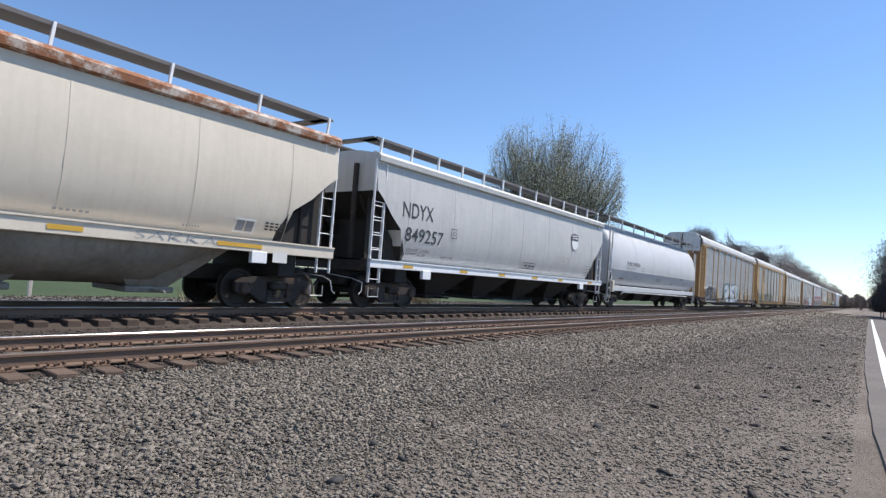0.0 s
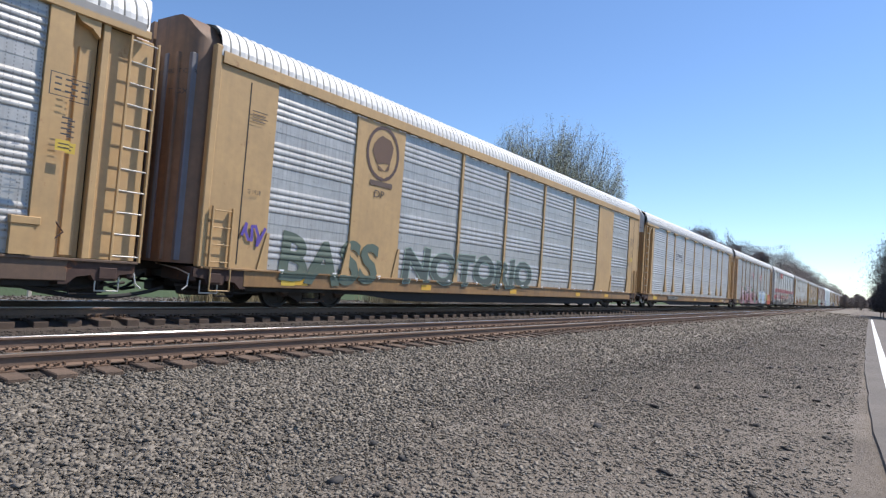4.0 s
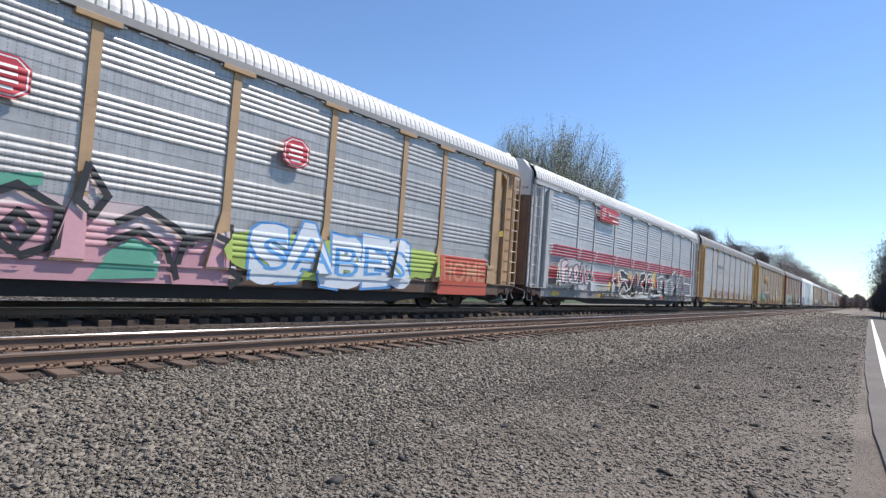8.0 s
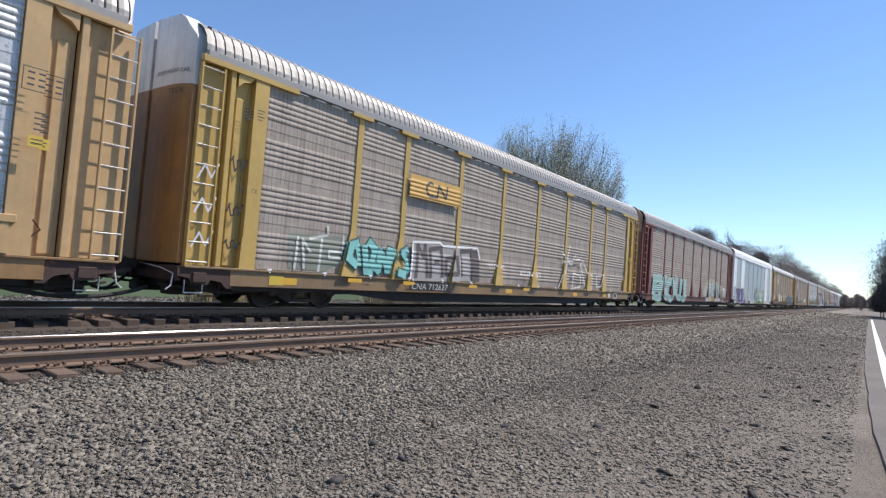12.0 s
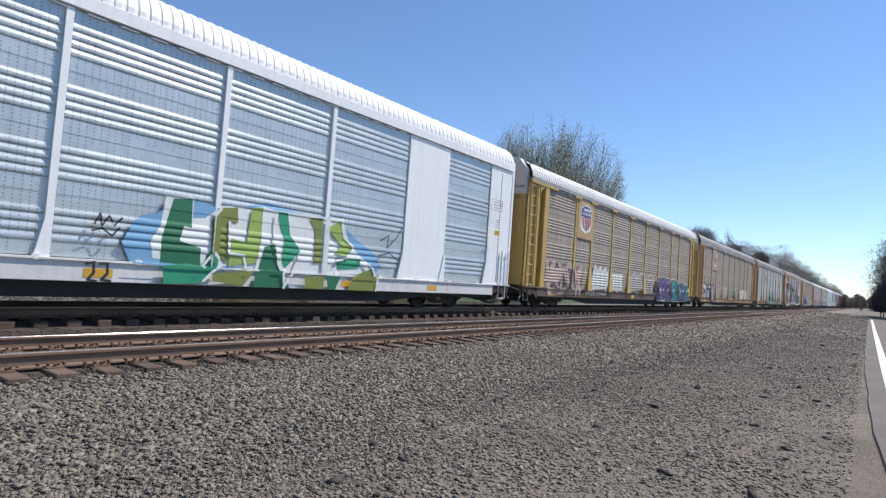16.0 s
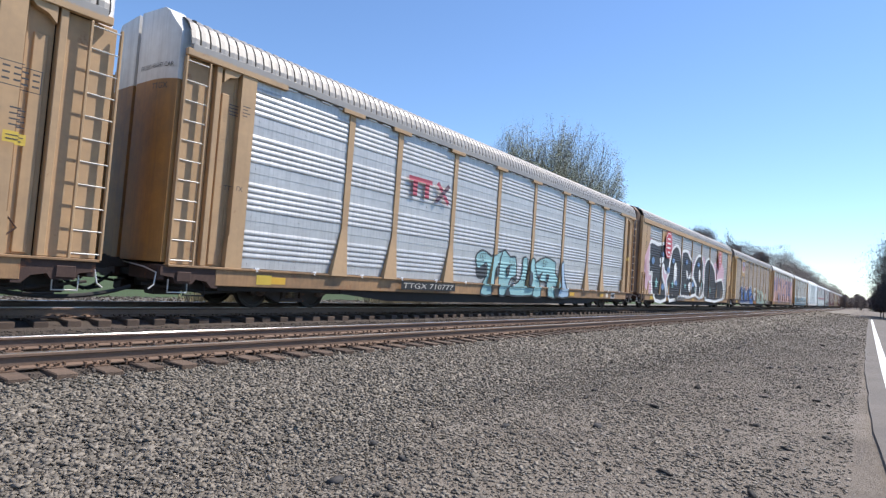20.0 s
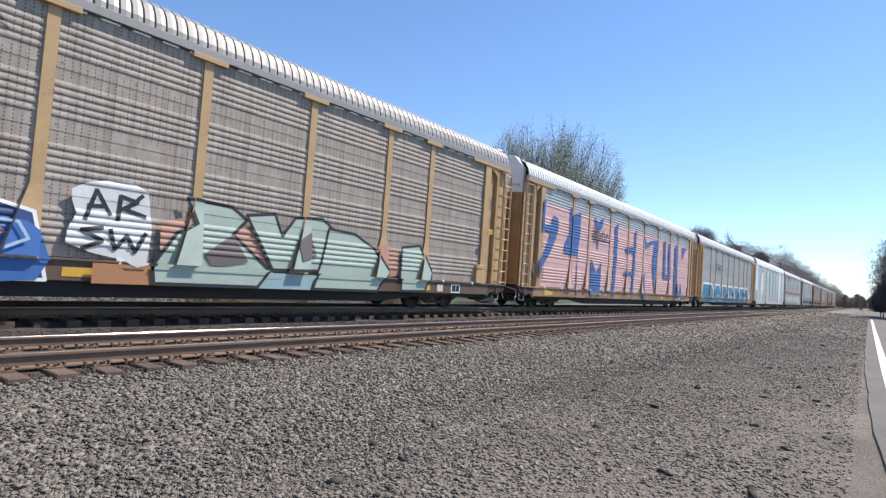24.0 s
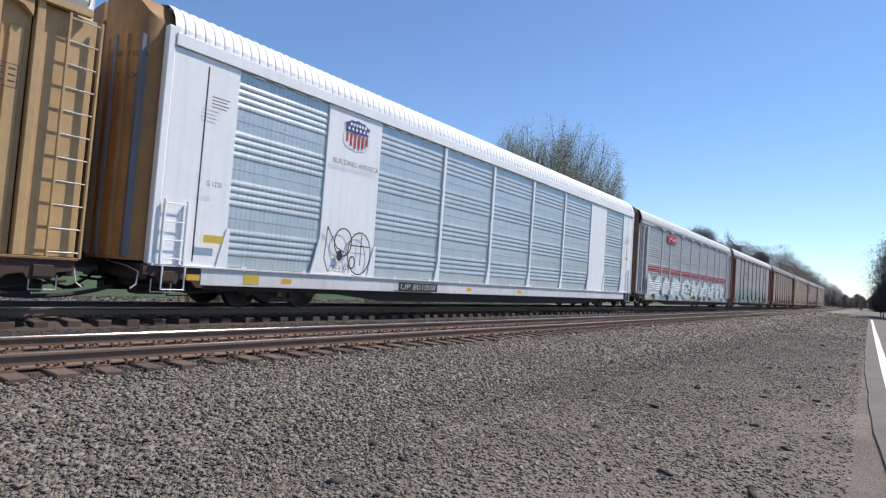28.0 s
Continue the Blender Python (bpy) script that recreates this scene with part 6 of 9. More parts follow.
    p([[(2.65, 1.98), (4.22, 2.12), (4.86, 1.93), (6.14, 2.48), (7.39, 2.4), (8.77, 2.24), (10.83, 1.79), (10.78, 0.96), (4.99, 0.91), (2.85, 1.0)]], (0.15, 0.16, 0.18))
    p(stroke([(2.65, 1.92), (3.83, 2.08), (4.27, 1.77), (4.25, 1.06), (2.84, 1.11), (2.65, 1.92)], 0.07), (0.74, 0.72, 0.66))
    p(stroke([(3.22, 1.69), (3.67, 1.78), (3.35, 1.36), (4.03, 1.28)], 0.07), (0.74, 0.72, 0.66))
    p(stroke([(4.98, 0.97), (4.77, 1.8), (5.73, 2.0), (5.97, 1.01)], 0.07), (0.74, 0.72, 0.66))
    p(stroke([(6.2, 1.01), (5.93, 2.27), (6.73, 2.53), (7.29, 2.12), (6.98, 1.57), (6.17, 1.27)], 0.07), (0.74, 0.72, 0.66))
    p(stroke([(7.47, 1.73), (7.93, 2.31), (8.89, 2.39), (8.83, 1.82), (10.67, 1.78), (10.95, 0.96), (8.94, 0.98)], 0.07), (0.74, 0.72, 0.66))
    p(soft([(-11.52, 2.11), (-10.68, 2.27), (-10.01, 2.21), (-9.0, 2.12), (-8.65, 2.04), (-8.76, 1.13), (-9.42, 1.14), (-10.57, 1.11), (-11.43, 1.15)]), (0.42, 0.40, 0.41))
    p.figure([(-11.32, 2.04), (-10.78, 2.17), (-10.66, 2.0), (-10.96, 1.86), (-10.59, 1.88), (-10.63, 1.74), (-10.92, 1.68), (-10.87, 1.22), (-11.09, 1.18), (-11.26, 1.31)], (0.66, 0.50, 0.50), (0.03, 0.028, 0.03), 0.05, True)
    p.figure([(-10.61, 1.53), (-10.53, 1.81), (-10.27, 1.92), (-10.14, 1.75), (-10.29, 1.62), (-10.13, 1.42), (-10.31, 1.19), (-10.53, 1.22)], (0.66, 0.50, 0.50), (0.03, 0.028, 0.03), 0.05, True)
    p.figure([(-10.06, 1.81), (-9.87, 2.03), (-9.63, 2.01), (-9.48, 1.77), (-9.57, 1.47), (-9.8, 1.28), (-10.02, 1.43)], (0.66, 0.50, 0.50), (0.03, 0.028, 0.03), 0.05, True)
    p.figure([(-9.43, 1.26), (-9.26, 2.08), (-9.12, 2.07), (-9.18, 1.33), (-9.23, 1.21)], (0.66, 0.50, 0.50), (0.03, 0.028, 0.03), 0.05, True)
    p.figure([(-9.04, 1.23), (-8.81, 1.99), (-8.64, 1.98), (-8.78, 1.31)], (0.66, 0.50, 0.50), (0.03, 0.028, 0.03), 0.05, True)
    p([[(-9.84, 1.7), (-9.7, 1.77), (-9.65, 1.61), (-9.79, 1.54)]], (0.03, 0.028, 0.03))
    p([[(-10.45, 1.5), (-10.34, 1.53), (-10.3, 1.4), (-10.41, 1.37)]], (0.03, 0.028, 0.03))
    p.figure([(-11.79, 1.07), (-11.65, 1.96), (-11.6, 1.97), (-11.56, 1.48), (-11.37, 1.05), (-11.61, 1.3)], (0.03, 0.028, 0.03), (0.74, 0.72, 0.66), 0.05, False)
    p(star(-8.27, 1.56, 0.44), (0.74, 0.72, 0.66))
    p(star(-8.27, 1.56, 0.32), (0.03, 0.028, 0.03))
    p(stroke([(2.9, 0.7), (3.6, 0.72)], 0.12), (0.42, 0.05, 0.06), "lettering", "red bars on the sill")
    number_plate(p, -6.91, -4.37, "TTGX 706533", 0.62, 0.86)


def art_m6(p):
    word_bars(p, -6.9, -4.45, 3.55, 3.95, M["ink"], 8)
    number_plate(p, -6.6, -4.5, "FXE 922193", 0.62, 0.86)
    for i, (a, b) in enumerate(((-8.8, -7.2), (-6.6, -4.6), (-4.0, -2.2), (-1.1, 0.6), (1.7, 3.5), (9.6, 10.6))):
        p(scribble(a, b, 1.02, 1.75 - 0.03 * i, 11 + i, 0.035, 4), (0.16, 0.05, 0.07))
        p(letters("SUMR", a + 0.1, b - 0.1, 1.1, 1.55, -0.03, 0.2, 0.08, i), (0.18, 0.07, 0.08))
    p(letters("FLY", 0.2, 2.4, 0.52, 0.82, -0.04, 0.3), (0.10, 0.04, 0.03))


def art_m5(p):
    p([[(-11.09, 1.82), (-10.54, 1.85), (-9.32, 1.9), (-9.21, 1.37), (-9.8, 0.97), (-11.01, 0.99)]], (0.22, 0.23, 0.18))
    p(stroke([(-10.04, 1.86), (-10.08, 0.97)], 0.07), (0.55, 0.55, 0.50))
    p(stroke([(-10.43, 1.75), (-9.88, 1.88)], 0.07), (0.55, 0.55, 0.50))
    p(stroke([(-9.79, 1.49), (-9.37, 1.51)], 0.07), (0.55, 0.55, 0.50))
    p(stroke([(-9.79, 1.46), (-9.77, 1.32), (-9.36, 1.33)], 0.07), (0.55, 0.55, 0.50))
    p(stroke([(-9.32, 1.9), (-9.34, 1.21)], 0.07), (0.55, 0.55, 0.50))
    p(stroke([(-9.9, 2.11), (-9.86, 1.95)], 0.07), (0.55, 0.55, 0.50))
    p(stroke([(-10.81, 1.75), (-10.84, 1.0)], 0.07), (0.55, 0.55, 0.50))
    p(stroke([(-10.56, 1.02), (-10.67, 1.72), (-10.4, 1.42)], 0.07), (0.55, 0.55, 0.50))
    p(stroke([(-8.83, 1.78), (-9.13, 1.69), (-9.21, 1.37), (-8.96, 1.21)], 0.32), (0.06, 0.11, 0.10))
    p(stroke([(-8.89, 1.78), (-8.77, 1.23)], 0.32), (0.06, 0.11, 0.10))
    p(stroke([(-8.56, 1.69), (-8.44, 1.06), (-8.23, 1.04)], 0.32), (0.06, 0.11, 0.10))
    p(stroke([(-8.38, 1.84), (-8.16, 1.67), (-8.26, 1.27), (-7.96, 1.1)], 0.32), (0.06, 0.11, 0.10))
    p(stroke([(-7.96, 1.1), (-7.95, 1.63), (-7.7, 1.32), (-7.61, 1.12)], 0.32), (0.06, 0.11, 0.10))
    p(stroke([(-7.53, 1.09), (-7.59, 1.67), (-7.36, 1.62), (-7.49, 1.4)], 0.32), (0.06, 0.11, 0.10))
    p(stroke([(-6.81, 1.75), (-7.05, 1.65), (-6.86, 1.46), (-6.75, 1.18), (-6.98, 1.02), (-7.22, 1.08)], 0.32), (0.06, 0.11, 0.10))
    p(stroke([(-8.83, 1.78), (-9.13, 1.69), (-9.21, 1.37), (-8.96, 1.21)], 0.22), (0.20, 0.46, 0.42))
    p(stroke([(-8.89, 1.78), (-8.77, 1.23)], 0.22), (0.20, 0.46, 0.42))
    p(stroke([(-8.56, 1.69), (-8.44, 1.06), (-8.23, 1.04)], 0.22), (0.20, 0.46, 0.42))
    p(stroke([(-8.38, 1.84), (-8.16, 1.67), (-8.26, 1.27), (-7.96, 1.1)], 0.22), (0.20, 0.46, 0.42))
    p(stroke([(-7.96, 1.1), (-7.95, 1.63), (-7.7, 1.32), (-7.61, 1.12)], 0.22), (0.20, 0.46, 0.42))
    p(stroke([(-7.53, 1.09), (-7.59, 1.67), (-7.36, 1.62), (-7.49, 1.4)], 0.22), (0.20, 0.46, 0.42))
    p(stroke([(-6.81, 1.75), (-7.05, 1.65), (-6.86, 1.46), (-6.75, 1.18), (-6.98, 1.02), (-7.22, 1.08)], 0.22), (0.20, 0.46, 0.42))
    p([[(-6.54, 2.0), (-3.07, 2.11), (-2.76, 0.97), (-6.55, 0.87)]], (0.36, 0.33, 0.31))
    p([[(-3.49, 1.97), (-3.01, 2.11), (-2.79, 0.97), (-3.32, 0.94)]], (0.12, 0.09, 0.08))
    p(stroke([(-6.56, 0.9), (-6.55, 2.03), (-5.21, 2.12), (-5.1, 2.03), (-3.07, 2.11), (-2.88, 1.77)], 0.07), WHITE)
    p(stroke([(-6.31, 0.99), (-6.32, 1.95), (-6.02, 1.61), (-5.97, 1.99), (-5.77, 1.02)], 0.13), (0.12, 0.09, 0.08))
    p(stroke([(-5.59, 1.03), (-5.72, 1.87), (-5.15, 1.97), (-5.0, 1.07)], 0.13), (0.12, 0.09, 0.08))
    p(stroke([(-5.44, 1.51), (-5.25, 1.52)], 0.13), (0.12, 0.09, 0.08))
    p(stroke([(-4.86, 1.64), (-4.33, 1.72), (-4.27, 1.19), (-4.81, 1.16), (-4.86, 1.64)], 0.13), (0.12, 0.09, 0.08))
    p(stroke([(-3.93, 1.13), (-4.13, 1.95), (-3.44, 2.02), (-3.27, 1.08)], 0.13), (0.12, 0.09, 0.08))
    p(stroke([(4.47, 2.83), (4.03, 1.7), (3.55, 0.96)], 0.07), (0.66, 0.65, 0.61))
    p(stroke([(3.69, 2.51), (4.71, 1.99), (5.14, 2.52)], 0.07), (0.66, 0.65, 0.61))
    p(stroke([(3.3, 2.01), (5.69, 2.32)], 0.07), (0.66, 0.65, 0.61))
    p(stroke([(4.96, 1.01), (5.0, 1.63), (5.79, 1.55), (5.86, 1.04), (5.09, 0.95)], 0.07), (0.66, 0.65, 0.61))
    p(stroke([(6.4, 1.06), (5.72, 2.06), (5.96, 2.27), (6.59, 1.72), (7.17, 1.62), (7.27, 0.95)], 0.07), (0.66, 0.65, 0.61))
    p(stroke([(7.84, 1.11), (7.77, 1.65), (8.7, 1.7), (8.46, 1.13), (7.85, 1.08)], 0.07), (0.66, 0.65, 0.61))
    p(rect(-6.93, -4.29, 3.36, 4.03), (0.60, 0.36, 0.10), "sign", "ochre sign with a dark worm-like emblem")
    p(arcline(-5.95, 3.7, 0.2, 0.2, 60, 300, 0.075), M["ink"], "emblem")
    p(stroke([(-5.95, 3.5), (-5.6, 3.5), (-5.55, 3.88), (-5.15, 3.52), (-5.1, 3.9)], 0.075), M["ink"], "emblem")
    p(letters("NATHAN", -2.4, -1.3, 1.5, 1.65), WHITE)
    p(letters("KUNST", 0.0, 1.6, 1.3, 1.5), WHITE)
    number_plate(p, -6.7, -4.7, "CNA 712627", 0.58, 0.84)
    for x in (-9.2, -7.0, -3.6, 0.2):
        p(rect(x, x + 0.5, 0.74, 0.84), M["reflector"], "reflective_mark")
    for k, (z0, z1) in enumerate(((2.95, 3.35), (1.95, 2.35), (1.25, 1.55))):
        p(scribble(-12.76, -12.36, z0, z1, 20 + k, 0.035, 2), BLACK)
    for k, z in enumerate((1.3, 2.0, 2.7)):
        p(stroke([(-13.5, z), (-13.35, z + 0.3), (-13.2, z + 0.05), (-13.05, z + 0.35)], 0.04), (0.60, 0.58, 0.58))


def art_m4(p):
    p(soft([(2.75, 1.63), (3.37, 2.07), (4.27, 2.44), (5.21, 2.5), (6.17, 2.49), (7.0, 2.27), (8.04, 2.35), (8.9, 2.08), (9.2, 1.72), (8.76, 1.0), (2.82, 0.92)]), (0.45, 0.40, 0.26))
    p.figure([(2.85, 1.47), (3.21, 1.95), (3.49, 1.72), (3.96, 2.06), (4.07, 1.47), (4.06, 1.05), (2.9, 0.92)], (0.50, 0.49, 0.44), (0.12, 0.10, 0.095), 0.05, False)
    p.figure([(4.24, 2.2), (5.12, 2.28), (5.23, 1.74), (5.36, 1.03), (4.55, 1.03), (4.2, 1.15), (4.46, 1.51)], (0.50, 0.49, 0.44), (0.12, 0.10, 0.095), 0.05, False)
    p.figure([(6.29, 1.96), (6.92, 2.06), (7.07, 1.65), (6.67, 1.45)], (0.50, 0.49, 0.44), (0.12, 0.10, 0.095), 0.05, False)
    p.figure([(5.22, 2.4), (6.02, 2.2), (6.26, 1.63), (6.71, 1.12), (6.73, 0.87), (5.36, 1.03)], (0.42, 0.52, 0.51), (0.12, 0.10, 0.095), 0.05, False)
    p.figure([(7.08, 2.17), (7.45, 2.15), (7.61, 1.7), (7.65, 0.95), (7.36, 0.93), (7.07, 1.6)], (0.42, 0.52, 0.51), (0.12, 0.10, 0.095), 0.05, False)
    p.figure([(7.63, 2.18), (8.05, 2.26), (8.34, 1.77), (8.65, 1.55), (8.76, 1.0), (8.19, 0.97), (7.95, 1.74), (7.64, 1.76)], (0.42, 0.52, 0.51), (0.12, 0.10, 0.095), 0.05, False)
    p(stroke([(3.53, 1.37), (3.65, 1.02)], 0.07), (0.12, 0.10, 0.095))
    p(stroke([(6.01, 1.61), (6.4, 0.88)], 0.07), (0.12, 0.10, 0.095))
    p(stroke([(4.51, 1.51), (4.87, 1.55), (5.08, 1.07)], 0.07), (0.12, 0.10, 0.095))
    p(stroke([(5.39, 1.91), (5.75, 1.79), (5.93, 1.18)], 0.07), (0.12, 0.10, 0.095))
    p([[(6.57, 1.77), (6.76, 1.23), (6.41, 1.43)]], (0.12, 0.10, 0.095))
    p([[(7.94, 1.79), (8.17, 1.15), (7.92, 1.26)]], (0.12, 0.10, 0.095))
    p([[(3.12, 1.59), (3.37, 1.66), (3.34, 1.46), (3.18, 1.44)]], (0.12, 0.10, 0.095))
    p([[(2.9, 0.86), (3.79, 0.94), (4.15, 0.63), (2.93, 0.56)]], (0.52, 0.50, 0.47))
    p([[(4.12, 0.93), (4.88, 0.93), (4.91, 0.61), (4.2, 0.59)]], (0.52, 0.50, 0.47))
    p([[(6.66, 0.9), (8.68, 0.9), (8.63, 0.62), (6.12, 0.6)]], (0.52, 0.50, 0.47))
    p([[(4.88, 0.93), (6.08, 0.92), (6.11, 0.63), (4.91, 0.61)]], (0.48, 0.26, 0.05))
    p.word("YEE", 9.7, 10.7, 1.1, 1.8, (0.70, 0.68, 0.66), None, 0.05)
    p.word("SRO", 10.8, 11.5, 1.1, 1.7, (0.48, 0.44, 0.42), None, 0.02)
    p.word("EKOUS", -11.5, -3.5, 0.65, 2.05, (0.30, 0.45, 0.40), (0.5, 0.52, 0.5), 0.08, 0.03, 0.1, 0.08, 2)


def art_m3(p):
    p(soft([(-12.62, 1.41), (-12.31, 1.75), (-12.27, 1.97), (-11.06, 2.12), (-9.99, 2.03), (-8.09, 2.17), (-6.8, 2.03), (-6.54, 1.48), (-6.76, 0.98), (-11.71, 0.75), (-12.43, 0.85)]), (0.52, 0.58, 0.33))
    p([[(-12.33, 1.93), (-11.06, 2.06), (-10.71, 2.03), (-10.18, 2.06), (-9.49, 1.98), (-9.19, 2.01), (-8.08, 2.1), (-7.34, 2.09), (-6.91, 1.79), (-6.87, 1.36), (-6.62, 0.99), (-6.63, 0.53), (-8.6, 0.53), (-9.05, 0.66), (-9.65, 0.6), (-11.23, 0.55), (-11.77, 0.53), (-11.89, 1.45), (-12.25, 1.45)]], (0.045, 0.035, 0.09))
    p([[(-12.15, 1.92), (-11.68, 1.98), (-11.68, 1.51), (-12.07, 1.4)]], (0.12, 0.08, 0.33))
    p([[(-11.77, 1.32), (-11.3, 1.28), (-11.24, 0.58), (-11.7, 0.57)]], (0.12, 0.08, 0.33))
    p([[(-11.03, 0.93), (-10.16, 0.94), (-10.12, 0.58), (-11.07, 0.59)]], (0.12, 0.08, 0.33))
    p([[(-10.16, 1.86), (-9.68, 1.87), (-9.67, 1.3), (-10.11, 1.38)]], (0.12, 0.08, 0.33))
    p([[(-9.07, 1.9), (-8.53, 1.96), (-8.59, 1.42), (-8.94, 1.14)]], (0.12, 0.08, 0.33))
    p([[(-8.48, 2.01), (-7.84, 2.08), (-7.86, 1.66), (-8.43, 1.57)]], (0.32, 0.28, 0.52))
    p([[(-8.64, 1.42), (-8.37, 1.53), (-8.07, 1.42), (-8.16, 1.14), (-8.56, 1.16)]], (0.32, 0.28, 0.52))
    p([[(-8.63, 0.8), (-8.43, 1.03), (-7.73, 1.07), (-7.74, 0.57), (-8.49, 0.53)]], (0.32, 0.28, 0.52))
    p([[(-7.51, 1.93), (-7.12, 1.87), (-6.94, 1.41), (-7.45, 1.37)]], (0.32, 0.28, 0.52))
    p([[(-7.61, 1.13), (-7.39, 1.33), (-6.76, 0.98), (-7.21, 0.91), (-7.37, 0.62), (-7.68, 0.57)]], (0.32, 0.28, 0.52))
    p([[(-11.23, 1.29), (-10.81, 1.29), (-10.87, 1.01), (-11.16, 1.0)]], (0.32, 0.28, 0.52))
    p(stroke([(-11.41, 1.53), (-11.3, 0.84), (-11.16, 0.62)], 0.05), WHITE)
    p(stroke([(-11.05, 1.95), (-11.06, 1.64)], 0.05), WHITE)
    p(stroke([(-10.7, 1.92), (-10.68, 1.72), (-10.84, 1.17)], 0.05), WHITE)
    p(stroke([(-10.21, 1.89), (-10.17, 1.06), (-9.98, 0.59)], 0.05), WHITE)
    p(stroke([(-9.74, 1.91), (-9.62, 1.71)], 0.05), WHITE)
    p(stroke([(-9.53, 1.31), (-9.71, 1.21), (-9.68, 0.92), (-9.79, 0.53)], 0.05), WHITE)
    p(stroke([(-9.02, 1.9), (-8.9, 0.79)], 0.05), WHITE)
    p(stroke([(-7.84, 2.03), (-7.86, 1.66), (-8.15, 1.59)], 0.05), WHITE)
    p(stroke([(-7.32, 1.94), (-7.05, 1.83)], 0.05), WHITE)
    p(stroke([(-7.47, 1.55), (-7.4, 1.42), (-7.72, 0.94), (-7.67, 0.53)], 0.05), WHITE)
    p(soft([(-0.17, 0.89), (-0.18, 1.68), (0.2, 1.87), (1.02, 2.26), (1.6, 2.11), (2.7, 2.43), (3.79, 2.28), (4.67, 2.33), (5.6, 1.85), (6.32, 1.5), (6.28, 0.94), (2.52, 0.94)]), (0.18, 0.36, 0.55))
    p([[(0.38, 2.24), (0.94, 2.3), (0.96, 1.87), (1.22, 1.9), (1.59, 2.21), (2.01, 2.25), (2.26, 2.25), (2.61, 2.33), (2.91, 2.29), (3.41, 2.3), (4.25, 2.31), (4.97, 2.34), (5.35, 1.69), (6.06, 1.21), (6.18, 0.97), (3.94, 0.87), (2.52, 0.92), (0.23, 1.01), (0.15, 1.34), (0.32, 1.64)]], (0.72, 0.74, 0.72))
    p([[(0.53, 2.2), (0.92, 2.25), (0.95, 1.67), (0.79, 1.7), (0.72, 1.39), (1.18, 1.28), (1.21, 0.9), (0.38, 0.95), (0.36, 1.41)]], (0.02, 0.15, 0.07))
    p([[(2.7, 1.43), (2.99, 1.52), (3.11, 1.04), (3.45, 0.53), (2.83, 0.53), (2.43, 0.53), (2.61, 0.98)]], (0.02, 0.15, 0.07))
    p([[(1.21, 0.9), (1.4, 1.25), (1.62, 1.0), (1.61, 0.87), (1.24, 0.62), (1.19, 0.57), (0.45, 0.53), (0.39, 0.88), (0.94, 0.96)]], (0.03, 0.28, 0.15))
    p([[(2.95, 2.26), (3.27, 2.28), (3.39, 1.76), (3.72, 1.43), (3.33, 0.99), (3.18, 1.1), (3.23, 1.63)]], (0.03, 0.28, 0.15))
    p([[(4.86, 1.33), (5.75, 1.36), (5.73, 1.12), (4.98, 1.05)]], (0.03, 0.28, 0.15))
    p([[(1.59, 2.17), (1.95, 2.22), (1.98, 1.89), (1.77, 1.89), (1.8, 1.01), (1.41, 1.2), (1.37, 1.87)]], (0.20, 0.23, 0.05))
    p([[(3.91, 2.24), (4.34, 2.29), (4.38, 1.17), (4.14, 1.16), (4.13, 1.96)]], (0.20, 0.23, 0.05))
    p([[(1.45, 0.78), (2.46, 0.89), (2.18, 0.53), (1.46, 0.63)]], (0.20, 0.23, 0.05))
    p([[(3.86, 0.84), (4.49, 0.83), (4.45, 0.53), (3.89, 0.54)]], (0.20, 0.23, 0.05))
    p([[(5.44, 0.87), (6.26, 1.15), (6.38, 0.53), (5.3, 0.53)]], (0.20, 0.23, 0.05))
    p([[(2.29, 2.26), (2.57, 2.31), (2.58, 1.57), (2.51, 1.06), (1.83, 0.96), (1.83, 1.55), (2.21, 1.48)]], (0.30, 0.42, 0.10))
    p([[(4.49, 2.06), (4.93, 2.3), (5.06, 1.86), (5.44, 1.63), (5.29, 1.36), (4.8, 1.45), (5.0, 1.66)]], (0.30, 0.42, 0.10))
    p([[(4.53, 0.87), (5.0, 0.86), (4.86, 0.53), (4.61, 0.53)]], (0.02, 0.15, 0.07))
    p([[(2.46, 0.83), (2.86, 0.85), (2.69, 0.53), (2.43, 0.53)]], (0.02, 0.15, 0.07))
    p(stroke([(1.77, 1.89), (1.81, 1.23), (2.17, 1.2), (2.27, 0.88)], 0.06), (0.72, 0.74, 0.72))
    p(stroke([(2.61, 2.3), (2.62, 1.57), (2.54, 1.0)], 0.06), (0.72, 0.74, 0.72))
    p(stroke([(2.95, 2.26), (2.95, 1.6), (3.18, 1.04), (3.27, 0.58)], 0.06), (0.72, 0.74, 0.72))
    p(stroke([(3.72, 1.43), (3.55, 1.0), (3.24, 0.53)], 0.06), (0.72, 0.74, 0.72))
    p(stroke([(4.97, 2.34), (5.1, 1.87), (5.44, 1.63), (5.2, 1.35), (4.87, 1.27)], 0.06), (0.72, 0.74, 0.72))
    p(stroke([(5.7, 1.39), (6.21, 1.15), (6.39, 0.81), (6.33, 0.53)], 0.06), (0.72, 0.74, 0.72))
    p(stroke([(1.21, 0.9), (1.46, 1.2), (1.62, 1.0), (1.24, 0.62)], 0.06), (0.72, 0.74, 0.72))
    p(stroke([(-0.87, 1.55), (-0.79, 1.74), (-0.75, 1.52), (-0.64, 1.71), (-0.54, 1.55), (-0.42, 1.7)], 0.035), BLACK)
    p(stroke([(-0.9, 1.42), (-0.74, 1.48), (-0.57, 1.36), (-0.45, 1.51)], 0.035), BLACK)
